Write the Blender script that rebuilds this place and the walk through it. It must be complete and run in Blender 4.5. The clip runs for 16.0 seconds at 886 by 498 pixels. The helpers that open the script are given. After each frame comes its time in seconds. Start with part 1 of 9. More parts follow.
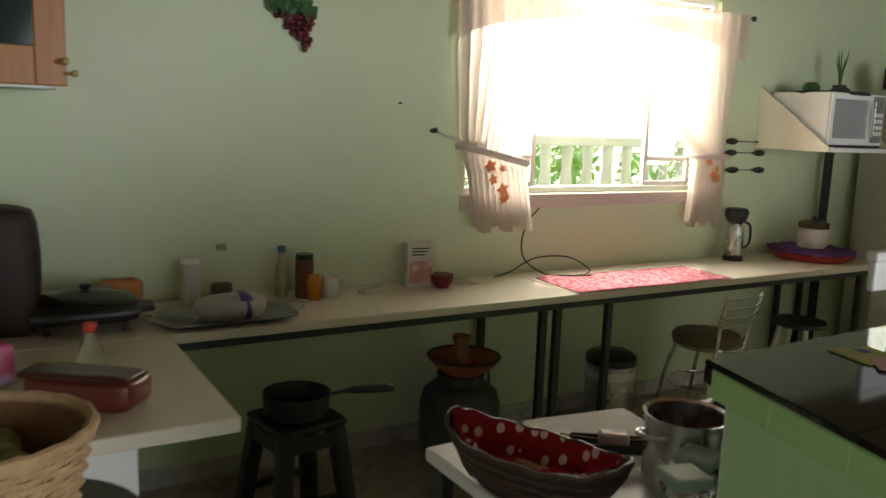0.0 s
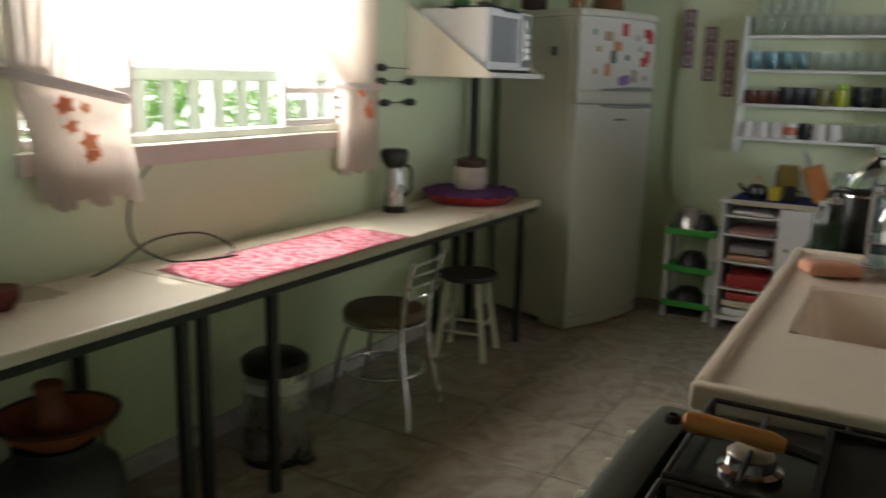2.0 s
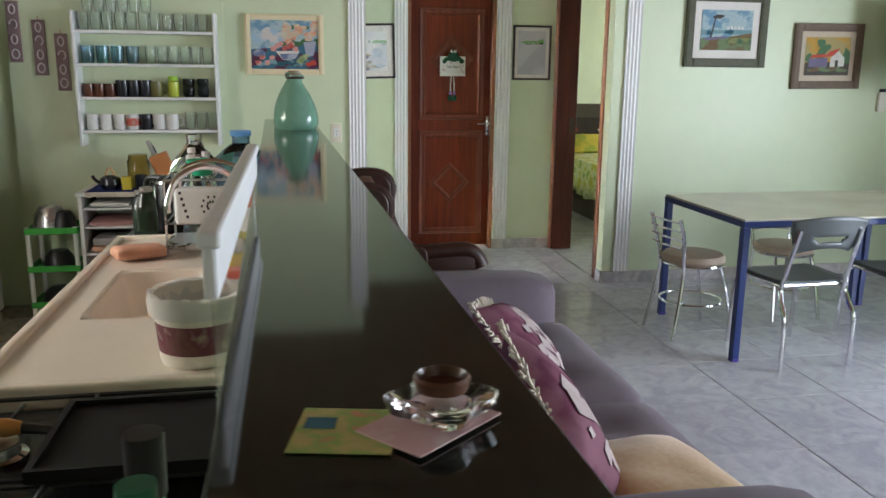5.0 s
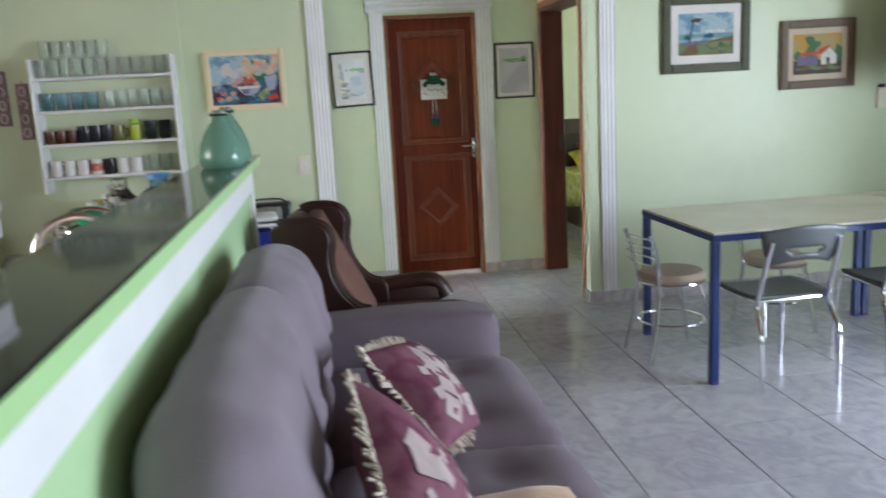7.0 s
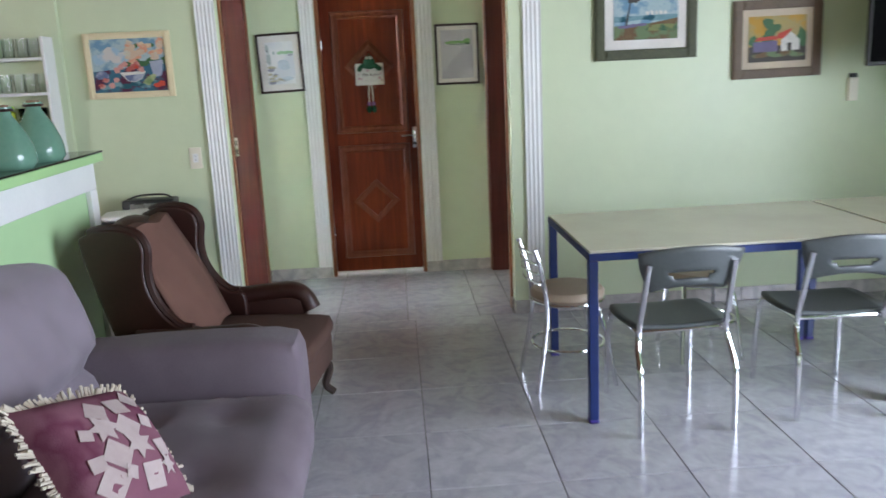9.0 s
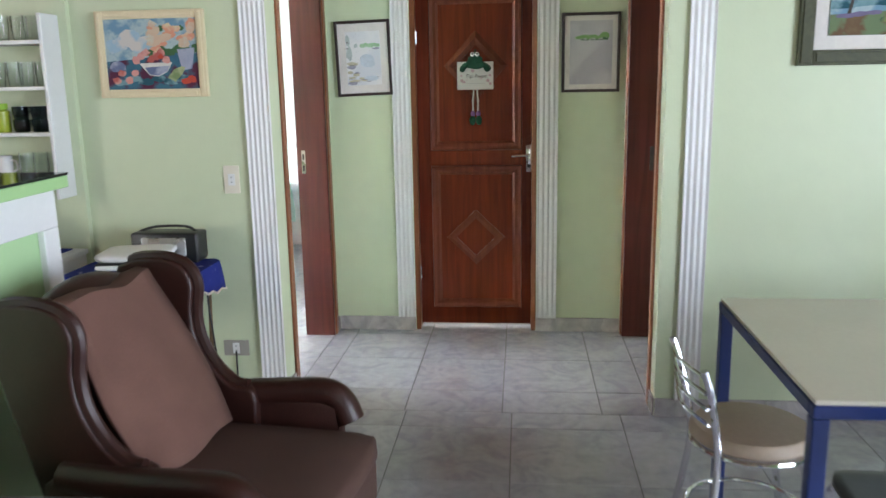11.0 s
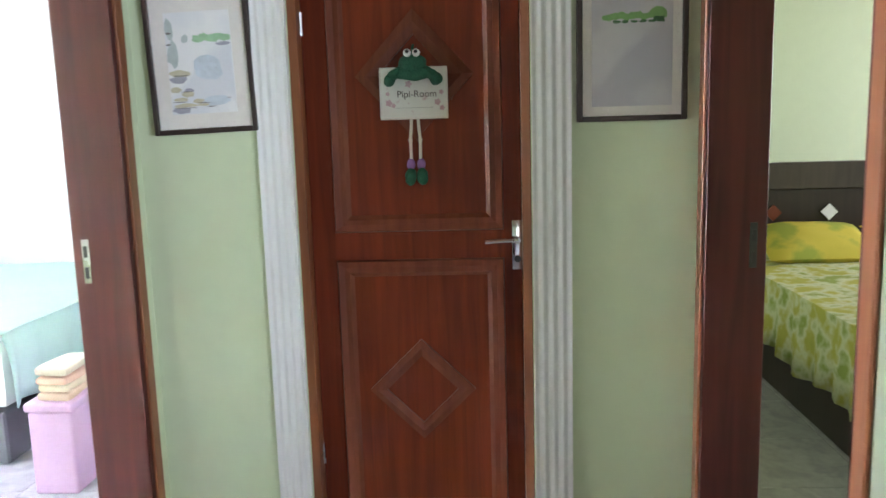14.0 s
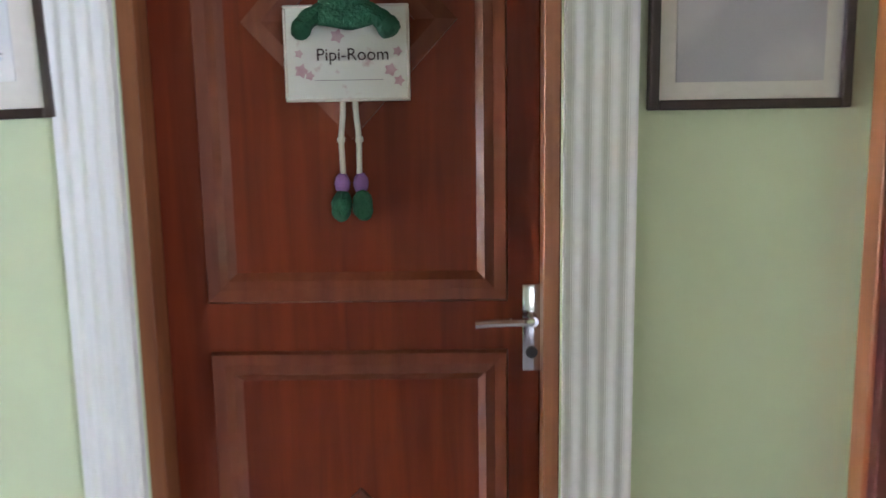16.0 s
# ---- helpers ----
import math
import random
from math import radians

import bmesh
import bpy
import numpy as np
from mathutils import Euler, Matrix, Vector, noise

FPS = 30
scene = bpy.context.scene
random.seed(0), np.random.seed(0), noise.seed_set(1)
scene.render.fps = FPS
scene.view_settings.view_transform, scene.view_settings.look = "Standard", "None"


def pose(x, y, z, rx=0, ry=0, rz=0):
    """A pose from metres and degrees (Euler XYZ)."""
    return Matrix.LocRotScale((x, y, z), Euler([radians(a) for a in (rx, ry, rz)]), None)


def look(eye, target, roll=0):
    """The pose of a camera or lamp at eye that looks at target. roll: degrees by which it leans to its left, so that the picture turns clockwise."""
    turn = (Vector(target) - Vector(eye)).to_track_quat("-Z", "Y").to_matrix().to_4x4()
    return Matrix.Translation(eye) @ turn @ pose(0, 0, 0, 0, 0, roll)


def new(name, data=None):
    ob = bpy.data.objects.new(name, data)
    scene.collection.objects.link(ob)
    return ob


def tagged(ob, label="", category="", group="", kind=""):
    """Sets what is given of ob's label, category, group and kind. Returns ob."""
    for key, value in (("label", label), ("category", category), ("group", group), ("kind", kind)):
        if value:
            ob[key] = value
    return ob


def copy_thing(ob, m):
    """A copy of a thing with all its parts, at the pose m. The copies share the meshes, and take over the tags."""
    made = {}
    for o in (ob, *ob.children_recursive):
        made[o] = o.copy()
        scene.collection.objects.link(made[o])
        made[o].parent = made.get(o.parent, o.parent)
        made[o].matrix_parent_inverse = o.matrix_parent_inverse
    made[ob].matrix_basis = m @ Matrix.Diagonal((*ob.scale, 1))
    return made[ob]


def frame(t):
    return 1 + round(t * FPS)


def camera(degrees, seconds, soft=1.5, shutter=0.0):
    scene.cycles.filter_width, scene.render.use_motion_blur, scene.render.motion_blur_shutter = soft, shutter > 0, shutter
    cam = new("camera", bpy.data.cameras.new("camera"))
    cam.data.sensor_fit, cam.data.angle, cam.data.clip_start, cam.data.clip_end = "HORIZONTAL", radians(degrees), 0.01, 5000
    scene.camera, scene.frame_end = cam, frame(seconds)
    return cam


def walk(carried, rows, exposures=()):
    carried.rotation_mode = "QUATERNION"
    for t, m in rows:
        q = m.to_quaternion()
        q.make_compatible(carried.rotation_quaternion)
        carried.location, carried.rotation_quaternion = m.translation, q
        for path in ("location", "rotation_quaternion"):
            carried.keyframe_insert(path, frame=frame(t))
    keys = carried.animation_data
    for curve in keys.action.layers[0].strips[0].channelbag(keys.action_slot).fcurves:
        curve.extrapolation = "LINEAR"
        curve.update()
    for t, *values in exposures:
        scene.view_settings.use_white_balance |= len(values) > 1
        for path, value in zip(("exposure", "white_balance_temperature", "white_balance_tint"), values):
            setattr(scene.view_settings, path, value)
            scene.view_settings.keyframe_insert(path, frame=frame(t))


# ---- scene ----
cam = camera(58.0, 16.0, shutter=0.5)
PATH = [
    (0, (-0.054, -0.078, 1.517), (0.962, 1.615, 1.197), 2.2),
    (0.5, (0.094, 0.189, 1.522), (1.207, 1.818, 1.197), 2.6),
    (1, (0.182, 0.519, 1.509), (1.558, 1.943, 1.234), 2.9),
    (1.5, (0.358, 0.71, 1.47), (1.889, 1.952, 1.134), 0.7),
    (2, (0.555, 0.868, 1.419), (2.248, 1.845, 0.998), 1.5),
    (2.5, (0.601, 1.018, 1.406), (2.51, 1.477, 1.022), 0.7),
    (3, (0.553, 1.043, 1.412), (2.499, 1.174, 0.97), 0.4),
    (3.5, (0.522, 0.97, 1.429), (2.471, 0.841, 0.999), -0.5),
    (4, (0.414, 0.795, 1.49), (2.315, 0.357, 1.049), -0.9),
    (4.5, (0.437, 0.642, 1.475), (2.349, 0.217, 1.072), 1.2),
    (4.7, (0.428, 0.597, 1.476), (2.342, 0.198, 1.058), 1.3),
    (6.8, (0.524, 0.114, 1.477), (2.478, -0.087, 1.1), -2.7),
    (7, (0.52, 0.033, 1.48), (2.469, -0.211, 1.102), -3.1),
    (7.5, (0.448, -0.31, 1.475), (2.35, -0.643, 0.953), -1.8),
    (8, (0.496, -0.516, 1.482), (2.381, -0.985, 1.004), 0.2),
    (8.5, (0.69, -0.751, 1.483), (2.623, -1.001, 1.036), -0.8),
    (9, (0.901, -0.95, 1.506), (2.853, -1.049, 1.078), -2.7),
    (9.5, (1.119, -1.119, 1.494), (3.069, -0.967, 1.076), -1.4),
    (10, (1.506, -1.154, 1.47), (3.446, -0.943, 1.032), -1.5),
    (10.2, (1.654, -1.131, 1.497), (3.602, -0.953, 1.08), -1.0),
    (12.5, (3.452, -0.998, 1.477), (5.399, -0.764, 1.088), -1.1),
    (13, (3.803, -0.978, 1.45), (5.758, -0.809, 1.067), -0.7),
    (13.5, (4.196, -0.934, 1.46), (6.174, -0.848, 1.179), -0.1),
    (14, (4.515, -0.989, 1.436), (6.487, -0.88, 1.124), -1.7),
    (14.5, (4.823, -1.047, 1.453), (6.78, -0.807, 1.115), -0.3),
    (15, (5.125, -1.017, 1.443), (7.095, -0.873, 1.13), -0.2),
    (15.5, (5.391, -0.969, 1.452), (7.347, -0.905, 1.043), -1.0),
    (16, (5.64, -0.957, 1.404), (7.616, -0.919, 1.102), -0.9),
]
walk(cam, [(t, look(eye, target, roll)) for t, eye, target, roll in PATH],
     exposures=[(0.0, -0.42, 7250, 9), (2.3, -0.5, 6500, 11), (3.3, 0.3, 6450, 10), (4.5, 0.3, 6400, 11), (7.0, 0.3, 6150, 13), (8.0, 0.3, 6150, 13), (12.5, 0.5, 6250, 13), (15.0, 0.5, 6050, 19), (16.0, 0.65, 6050, 21)])

# ---- exposure, world, large lights ----
world = bpy.data.worlds.new("sky")
scene.world = world
world.use_nodes = True
wt = world.node_tree
sky = wt.nodes.new("ShaderNodeTexSky")
sky.sky_type = "NISHITA"
sky.sun_disc = False
sky.sun_elevation = radians(62)
sky.sun_rotation = radians(200)
wt.links.new(sky.outputs[0], wt.nodes["Background"].inputs[0])
wt.nodes["Background"].inputs[1].default_value = 0.12


def lamp(name, kind, m, energy, color=(1, 1, 1), **kw):
    d = bpy.data.lights.new(name, kind)
    d.energy, d.color = energy, color
    for k in kw:
        if k == "size":
            d.size = kw[k]
        elif k == "size_y":
            d.shape = "RECTANGLE"
            d.size_y = kw[k]
        elif k == "angle":
            d.angle = kw[k]
        elif k == "spread":
            d.spread = kw[k]
    ob = new(name, d)
    ob.matrix_world = m
    return ob


lamp("sun", "SUN", look((0, 0, 10), (-1.6, -4.4, 0)), 4.5, (1.0, 0.95, 0.88), angle=radians(0.5))
# daylight in the openings and in the bright room behind the panelled door
KITCHEN_DAY = lamp("day_kitchen", "AREA", look((2.77, 3.32, 1.8), (2.77, 0.9, 0.7)), 100, (0.98, 0.96, 0.91), size=1.6, size_y=1.1)
LIVING_DAY = lamp("day_living", "AREA", look((2.0, -4.75, 1.35), (2.1, 0.0, 0.7)), 265, (0.80, 0.88, 1.0), size=2.6, size_y=2.2)
# weak fill added at an assumed, unseen opening in the rear wall
REAR_FILL = lamp("fill_rear", "AREA", look((-2.3, -1.9, 1.6), (3.0, -1.4, 0.6)), 16, (0.95, 0.95, 0.90), size=1.8, size_y=1.6)
BED_DAY = lamp("day_bedroom", "AREA", look((6.9, 3.2, 1.5), (6.35, -0.6, 0.9)), 1000, (0.88, 0.94, 1.0), size=1.8, size_y=1.4)
BACK_DAY = lamp("day_room_behind_door", "AREA", look((9.0, -0.8, 1.2), (7.1, -0.8, 0.2)), 60, (1.0, 0.98, 0.93), size=1.2, size_y=1.2)
# added fill lamp by the green bedroom's solid wall, no opening there
BED2_FILL = lamp("fill_bedroom_green", "AREA", look((8.3, -5.9, 1.6), (8.2, -2.5, 0.9)), 110, (0.97, 1.0, 0.97), size=1.2, size_y=1.2)

# ---- materials ----
def nodes_of(name):
    m = bpy.data.materials.new(name)
    m.use_nodes = True
    t = m.node_tree
    return m, t, t.nodes, t.links, t.nodes["Principled BSDF"]


def surf(name, a, b=None, rough=0.5, metal=0.0, scale=6.0, fine=60.0, bump=0.0, bump_scale=120.0, detail=4.0, mix=0.5, stretch=(1, 1, 1), spec=0.5, sheen=0.0, rough_var=0.08):
    """A painted, wooden, stone or cloth surface: two colours mixed at two scales, with fine relief."""
    b = b or tuple(c * 0.86 for c in a)
    m, t, N, L, P = nodes_of(name)
    tc = N.new("ShaderNodeTexCoord")
    mp = N.new("ShaderNodeMapping")
    mp.inputs["Scale"].default_value = stretch
    L.new(tc.outputs["Object"], mp.inputs[0])
    n1 = N.new("ShaderNodeTexNoise")
    n1.inputs["Scale"].default_value, n1.inputs["Detail"].default_value = scale, detail
    n2 = N.new("ShaderNodeTexNoise")
    n2.inputs["Scale"].default_value = fine
    for n in (n1, n2):
        L.new(mp.outputs[0], n.inputs["Vector"])
    mx = N.new("ShaderNodeMix")
    mx.data_type = "FLOAT"
    mx.inputs[0].default_value = 0.35
    L.new(n1.outputs[0], mx.inputs[2])
    L.new(n2.outputs[0], mx.inputs[3])
    rp = N.new("ShaderNodeValToRGB")
    rp.color_ramp.elements[0].position, rp.color_ramp.elements[1].position = 0.5 - mix * 0.4, 0.5 + mix * 0.4
    rp.color_ramp.elements[0].color, rp.color_ramp.elements[1].color = (*b, 1), (*a, 1)
    L.new(mx.outputs[0], rp.inputs[0])
    L.new(rp.outputs[0], P.inputs["Base Color"])
    mr = N.new("ShaderNodeMapRange")
    mr.inputs["To Min"].default_value, mr.inputs["To Max"].default_value = max(0.02, rough - rough_var), min(1, rough + rough_var)
    L.new(n1.outputs[0], mr.inputs[0])
    L.new(mr.outputs[0], P.inputs["Roughness"])
    P.inputs["Metallic"].default_value = metal
    P.inputs["Specular IOR Level"].default_value = spec
    P.inputs["Sheen Weight"].default_value = sheen
    if bump:
        n3 = N.new("ShaderNodeTexNoise")
        n3.inputs["Scale"].default_value = bump_scale
        L.new(mp.outputs[0], n3.inputs["Vector"])
        bp = N.new("ShaderNodeBump")
        bp.inputs["Strength"].default_value, bp.inputs["Distance"].default_value = bump, 0.004
        L.new(n3.outputs[0], bp.inputs["Height"])
        L.new(bp.outputs[0], P.inputs["Normal"])
    return m


def wood(name, a, b, rough=0.4, grain=(8, 8, 0.7), scale=3.0, spec=0.5, coat=0.0):
    m, t, N, L, P = nodes_of(name)
    tc = N.new("ShaderNodeTexCoord")
    mp = N.new("ShaderNodeMapping")
    mp.inputs["Scale"].default_value = grain
    L.new(tc.outputs["Object"], mp.inputs[0])
    n1 = N.new("ShaderNodeTexNoise")
    n1.inputs["Scale"].default_value, n1.inputs["Detail"].default_value, n1.inputs["Distortion"].default_value = scale, 8, 0.6
    L.new(mp.outputs[0], n1.inputs["Vector"])
    n2 = N.new("ShaderNodeTexNoise")
    n2.inputs["Scale"].default_value = 1.7
    L.new(tc.outputs["Object"], n2.inputs["Vector"])
    rp = N.new("ShaderNodeValToRGB")
    rp.color_ramp.elements[0].position, rp.color_ramp.elements[1].position = 0.3, 0.72
    rp.color_ramp.elements[0].color, rp.color_ramp.elements[1].color = (*b, 1), (*a, 1)
    L.new(n1.outputs[0], rp.inputs[0])
    hs = N.new("ShaderNodeHueSaturation")
    mr = N.new("ShaderNodeMapRange")
    mr.inputs["To Min"].default_value, mr.inputs["To Max"].default_value = 0.75, 1.25
    L.new(n2.outputs[0], mr.inputs[0])
    L.new(mr.outputs[0], hs.inputs["Value"])
    L.new(rp.outputs[0], hs.inputs["Color"])
    L.new(hs.outputs[0], P.inputs["Base Color"])
    P.inputs["Roughness"].default_value = rough
    P.inputs["Specular IOR Level"].default_value = spec
    P.inputs["Coat Weight"].default_value = coat
    P.inputs["Coat Roughness"].default_value = 0.15
    bp = N.new("ShaderNodeBump")
    bp.inputs["Strength"].default_value, bp.inputs["Distance"].default_value = 0.25, 0.002
    L.new(n1.outputs[0], bp.inputs["Height"])
    L.new(bp.outputs[0], P.inputs["Normal"])
    return m


def tile_mat(name, a, b, vein, rough=0.18):
    """Glazed floor tile with cloudy veins that differ from tile to tile."""
    m, t, N, L, P = nodes_of(name)
    tc, oi = N.new("ShaderNodeTexCoord"), N.new("ShaderNodeObjectInfo")
    ad = N.new("ShaderNodeVectorMath")
    ad.operation = "MULTIPLY_ADD"
    ad.inputs[1].default_value = (1, 1, 1)
    cm = N.new("ShaderNodeCombineXYZ")
    mu = N.new("ShaderNodeMath")
    mu.operation = "MULTIPLY"
    mu.inputs[1].default_value = 40
    L.new(oi.outputs["Random"], mu.inputs[0])
    L.new(mu.outputs[0], cm.inputs[0])
    L.new(mu.outputs[0], cm.inputs[1])
    L.new(tc.outputs["Object"], ad.inputs[0])
    L.new(cm.outputs[0], ad.inputs[2])
    n1 = N.new("ShaderNodeTexNoise")
    n1.inputs["Scale"].default_value, n1.inputs["Detail"].default_value, n1.inputs["Distortion"].default_value = 5, 7, 2.2
    n2 = N.new("ShaderNodeTexNoise")
    n2.inputs["Scale"].default_value, n2.inputs["Detail"].default_value = 28, 5
    L.new(ad.outputs[0], n1.inputs["Vector"])
    L.new(ad.outputs[0], n2.inputs["Vector"])
    rp = N.new("ShaderNodeValToRGB")
    e = rp.color_ramp.elements
    e[0].position, e[0].color = 0.38, (*vein, 1)
    e[1].position, e[1].color = 0.50, (*b, 1)
    k = e.new(0.62)
    k.color = (*a, 1)
    L.new(n1.outputs[0], rp.inputs[0])
    mx = N.new("ShaderNodeMix")
    mx.data_type, mx.blend_type = "RGBA", "MULTIPLY"
    mx.inputs[0].default_value = 0.25
    L.new(rp.outputs[0], mx.inputs[6])
    L.new(n2.outputs[0], mx.inputs[7])
    hs = N.new("ShaderNodeHueSaturation")
    mr = N.new("ShaderNodeMapRange")
    mr.inputs["To Min"].default_value, mr.inputs["To Max"].default_value = 0.92, 1.06
    L.new(oi.outputs["Random"], mr.inputs[0])
    L.new(mr.outputs[0], hs.inputs["Value"])
    L.new(mx.outputs[2], hs.inputs["Color"])
    L.new(hs.outputs[0], P.inputs["Base Color"])
    P.inputs["Roughness"].default_value = rough
    bp = N.new("ShaderNodeBump")
    bp.inputs["Strength"].default_value, bp.inputs["Distance"].default_value = 0.06, 0.004
    L.new(n2.outputs[0], bp.inputs["Height"])
    L.new(bp.outputs[0], P.inputs["Normal"])
    return m


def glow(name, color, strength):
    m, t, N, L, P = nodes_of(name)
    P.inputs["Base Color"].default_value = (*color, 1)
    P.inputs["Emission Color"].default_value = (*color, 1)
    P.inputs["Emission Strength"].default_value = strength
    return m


def glass(name, color=(1, 1, 1), rough=0.02, ior=1.45, alpha=1.0):
    m, t, N, L, P = nodes_of(name)
    P.inputs["Base Color"].default_value = (*color, 1)
    P.inputs["Roughness"].default_value = rough
    P.inputs["IOR"].default_value = ior
    P.inputs["Transmission Weight"].default_value = 1.0
    P.inputs["Alpha"].default_value = alpha
    return m


def cloth_thin(name, color, trans=0.5, bump=0.3, alpha=1.0):
    """Thin cloth that lets light through."""
    m, t, N, L, P = nodes_of(name)
    P.inputs["Base Color"].default_value = (*color, 1)
    P.inputs["Roughness"].default_value = 0.9
    P.inputs["Specular IOR Level"].default_value = 0.1
    P.inputs["Alpha"].default_value = alpha
    tr = N.new("ShaderNodeBsdfTranslucent")
    tr.inputs[0].default_value = (*color, 1)
    mx = N.new("ShaderNodeMixShader")
    mx.inputs[0].default_value = trans
    L.new(P.outputs[0], mx.inputs[1])
    L.new(tr.outputs[0], mx.inputs[2])
    L.new(mx.outputs[0], N["Material Output"].inputs[0])
    return m


def spots(name, ground, marks, scale=14.0, thresh=0.5, rough=0.85, kind="noise", bump=0.2):
    """Printed or woven cloth: marks of several colours on a ground."""
    m, t, N, L, P = nodes_of(name)
    tc = N.new("ShaderNodeTexCoord")
    if kind == "noise":
        n = N.new("ShaderNodeTexNoise")
        n.inputs["Scale"].default_value, n.inputs["Detail"].default_value = scale, 3
        out = n.outputs[0]
    else:
        n = N.new("ShaderNodeTexVoronoi")
        n.inputs["Scale"].default_value = scale
        out = n.outputs["Distance"] if kind == "dots" else n.outputs["Color"]
    L.new(tc.outputs["Object"], n.inputs["Vector"])
    rp = N.new("ShaderNodeValToRGB")
    rp.color_ramp.interpolation = "CONSTANT" if kind != "noise" else "LINEAR"
    e = rp.color_ramp.elements
    cols = [*marks, ground] if kind == "dots" else [ground, *marks]
    e[0].position, e[0].color = 0.0, (*cols[0], 1)
    e[1].position, e[1].color = thresh, (*cols[1], 1)
    for i, c in enumerate(cols[2:]):
        k = e.new(min(0.98, thresh + (i + 1) * (0.12 if kind == "noise" else 0.2)))
        k.color = (*c, 1)
    L.new(out, rp.inputs[0])
    L.new(rp.outputs[0], P.inputs["Base Color"])
    P.inputs["Roughness"].default_value = rough
    P.inputs["Specular IOR Level"].default_value = 0.2
    f = N.new("ShaderNodeTexNoise")
    f.inputs["Scale"].default_value = 180
    L.new(tc.outputs["Object"], f.inputs["Vector"])
    bp = N.new("ShaderNodeBump")
    bp.inputs["Strength"].default_value, bp.inputs["Distance"].default_value = bump, 0.003
    L.new(f.outputs[0], bp.inputs["Height"])
    L.new(bp.outputs[0], P.inputs["Normal"])
    return m


WALL = surf("wall_green", (0.62, 0.69, 0.475), (0.58, 0.65, 0.445), rough=0.42, scale=2.0, fine=14, bump=0.12, bump_scale=60)
WALL_BAR = surf("wall_green_bar", (0.47, 0.68, 0.37), (0.43, 0.64, 0.34), rough=0.4, scale=2.5, fine=14, bump=0.1, bump_scale=60)
WALL_SOUTH = surf("wall_green_deep", (0.24, 0.46, 0.13), (0.21, 0.42, 0.12), rough=0.45, scale=2.5, fine=14, bump=0.1, bump_scale=60)
WALL_PALE = surf("wall_pale", (0.62, 0.74, 0.56), (0.58, 0.70, 0.53), rough=0.3, scale=2.5, fine=14, bump=0.05, bump_scale=60)
WHITE = surf("white_paint", (0.80, 0.80, 0.79), (0.74, 0.74, 0.73), rough=0.4, scale=5, bump=0.06)
CREAM = surf("cream_paint", (0.78, 0.74, 0.62), (0.72, 0.67, 0.54), rough=0.35, scale=3, bump=0.05)
CEIL = wood("ceiling_wood", (0.22, 0.11, 0.055), (0.14, 0.065, 0.03), rough=0.5, grain=(0.7, 8, 8))
DOORWOOD = wood("door_wood", (0.172, 0.027, 0.007), (0.098, 0.014, 0.004), rough=0.42, grain=(10, 10, 0.6), coat=0.0, spec=0.20)
DOORWOOD_D = wood("jamb_wood", (0.085, 0.016, 0.012), (0.05, 0.009, 0.008), rough=0.4, grain=(10, 10, 0.5), coat=0.0, spec=0.3)
CASING = wood("casing_wood", (0.28, 0.10, 0.035), (0.19, 0.06, 0.022), rough=0.4, grain=(12, 12, 0.6))
MOULD = wood("moulding_wood", (0.17, 0.043, 0.017), (0.12, 0.026, 0.011), rough=0.4, grain=(10, 10, 1), coat=0.0, spec=0.3)
TILE = tile_mat("tile_grey", (0.55, 0.55, 0.585), (0.51, 0.51, 0.545), (0.45, 0.45, 0.495))
TILE_K = tile_mat("tile_kitchen", (0.47, 0.42, 0.36), (0.42, 0.37, 0.315), (0.35, 0.30, 0.25), rough=0.22)
SKIRT = tile_mat("tile_skirting", (0.62, 0.58, 0.57), (0.55, 0.51, 0.50), (0.45, 0.42, 0.42), rough=0.2)
GROUT = surf("grout", (0.24, 0.235, 0.23), (0.16, 0.155, 0.15), rough=0.9, scale=9, bump=0.3)
GRANITE = surf("granite", (0.022, 0.028, 0.024), (0.006, 0.008, 0.007), rough=0.07, spec=0.35, scale=60, fine=220, mix=0.25, rough_var=0.02)
CHROME = surf("chrome", (0.78, 0.78, 0.80), (0.70, 0.70, 0.72), rough=0.12, metal=1.0, scale=20, rough_var=0.05)
STEEL = surf("steel", (0.60, 0.60, 0.60), (0.48, 0.48, 0.48), rough=0.28, metal=1.0, scale=12)
BLUE = surf("blue_enamel", (0.012, 0.032, 0.150), (0.008, 0.022, 0.11), rough=0.35, scale=8, bump=0.05)
TABLETOP = surf("tabletop_laminate", (0.60, 0.58, 0.47), (0.55, 0.53, 0.43), rough=0.22, scale=3, bump=0.02)
IRON = surf("dark_iron", (0.028, 0.032, 0.032), (0.016, 0.018, 0.018), rough=0.45, scale=20, bump=0.1)
BLACK = surf("black_plastic", (0.018, 0.018, 0.020), (0.010, 0.010, 0.011), rough=0.38, scale=20, bump=0.05)
SOFA = surf("sofa_suede", (0.180, 0.145, 0.168), (0.120, 0.094, 0.112), rough=0.88, scale=5, fine=300, bump=0.35, bump_scale=500, sheen=0.12, spec=0.2)
# back cushions: window light put into the colour, a brighter copy of SOFA
SOFA_LIT = surf("sofa_suede_lit", (0.245, 0.205, 0.240), (0.170, 0.140, 0.165), rough=0.88, scale=5, fine=300, bump=0.35, bump_scale=500, sheen=0.2, spec=0.2)
LEATHER = surf("brown_leather", (0.042, 0.014, 0.010), (0.024, 0.008, 0.006), rough=0.38, scale=7, bump=0.25, bump_scale=160)
THROW = surf("brown_throw", (0.17, 0.085, 0.062), (0.13, 0.062, 0.045), rough=0.95, scale=9, fine=200, bump=0.5, bump_scale=260)
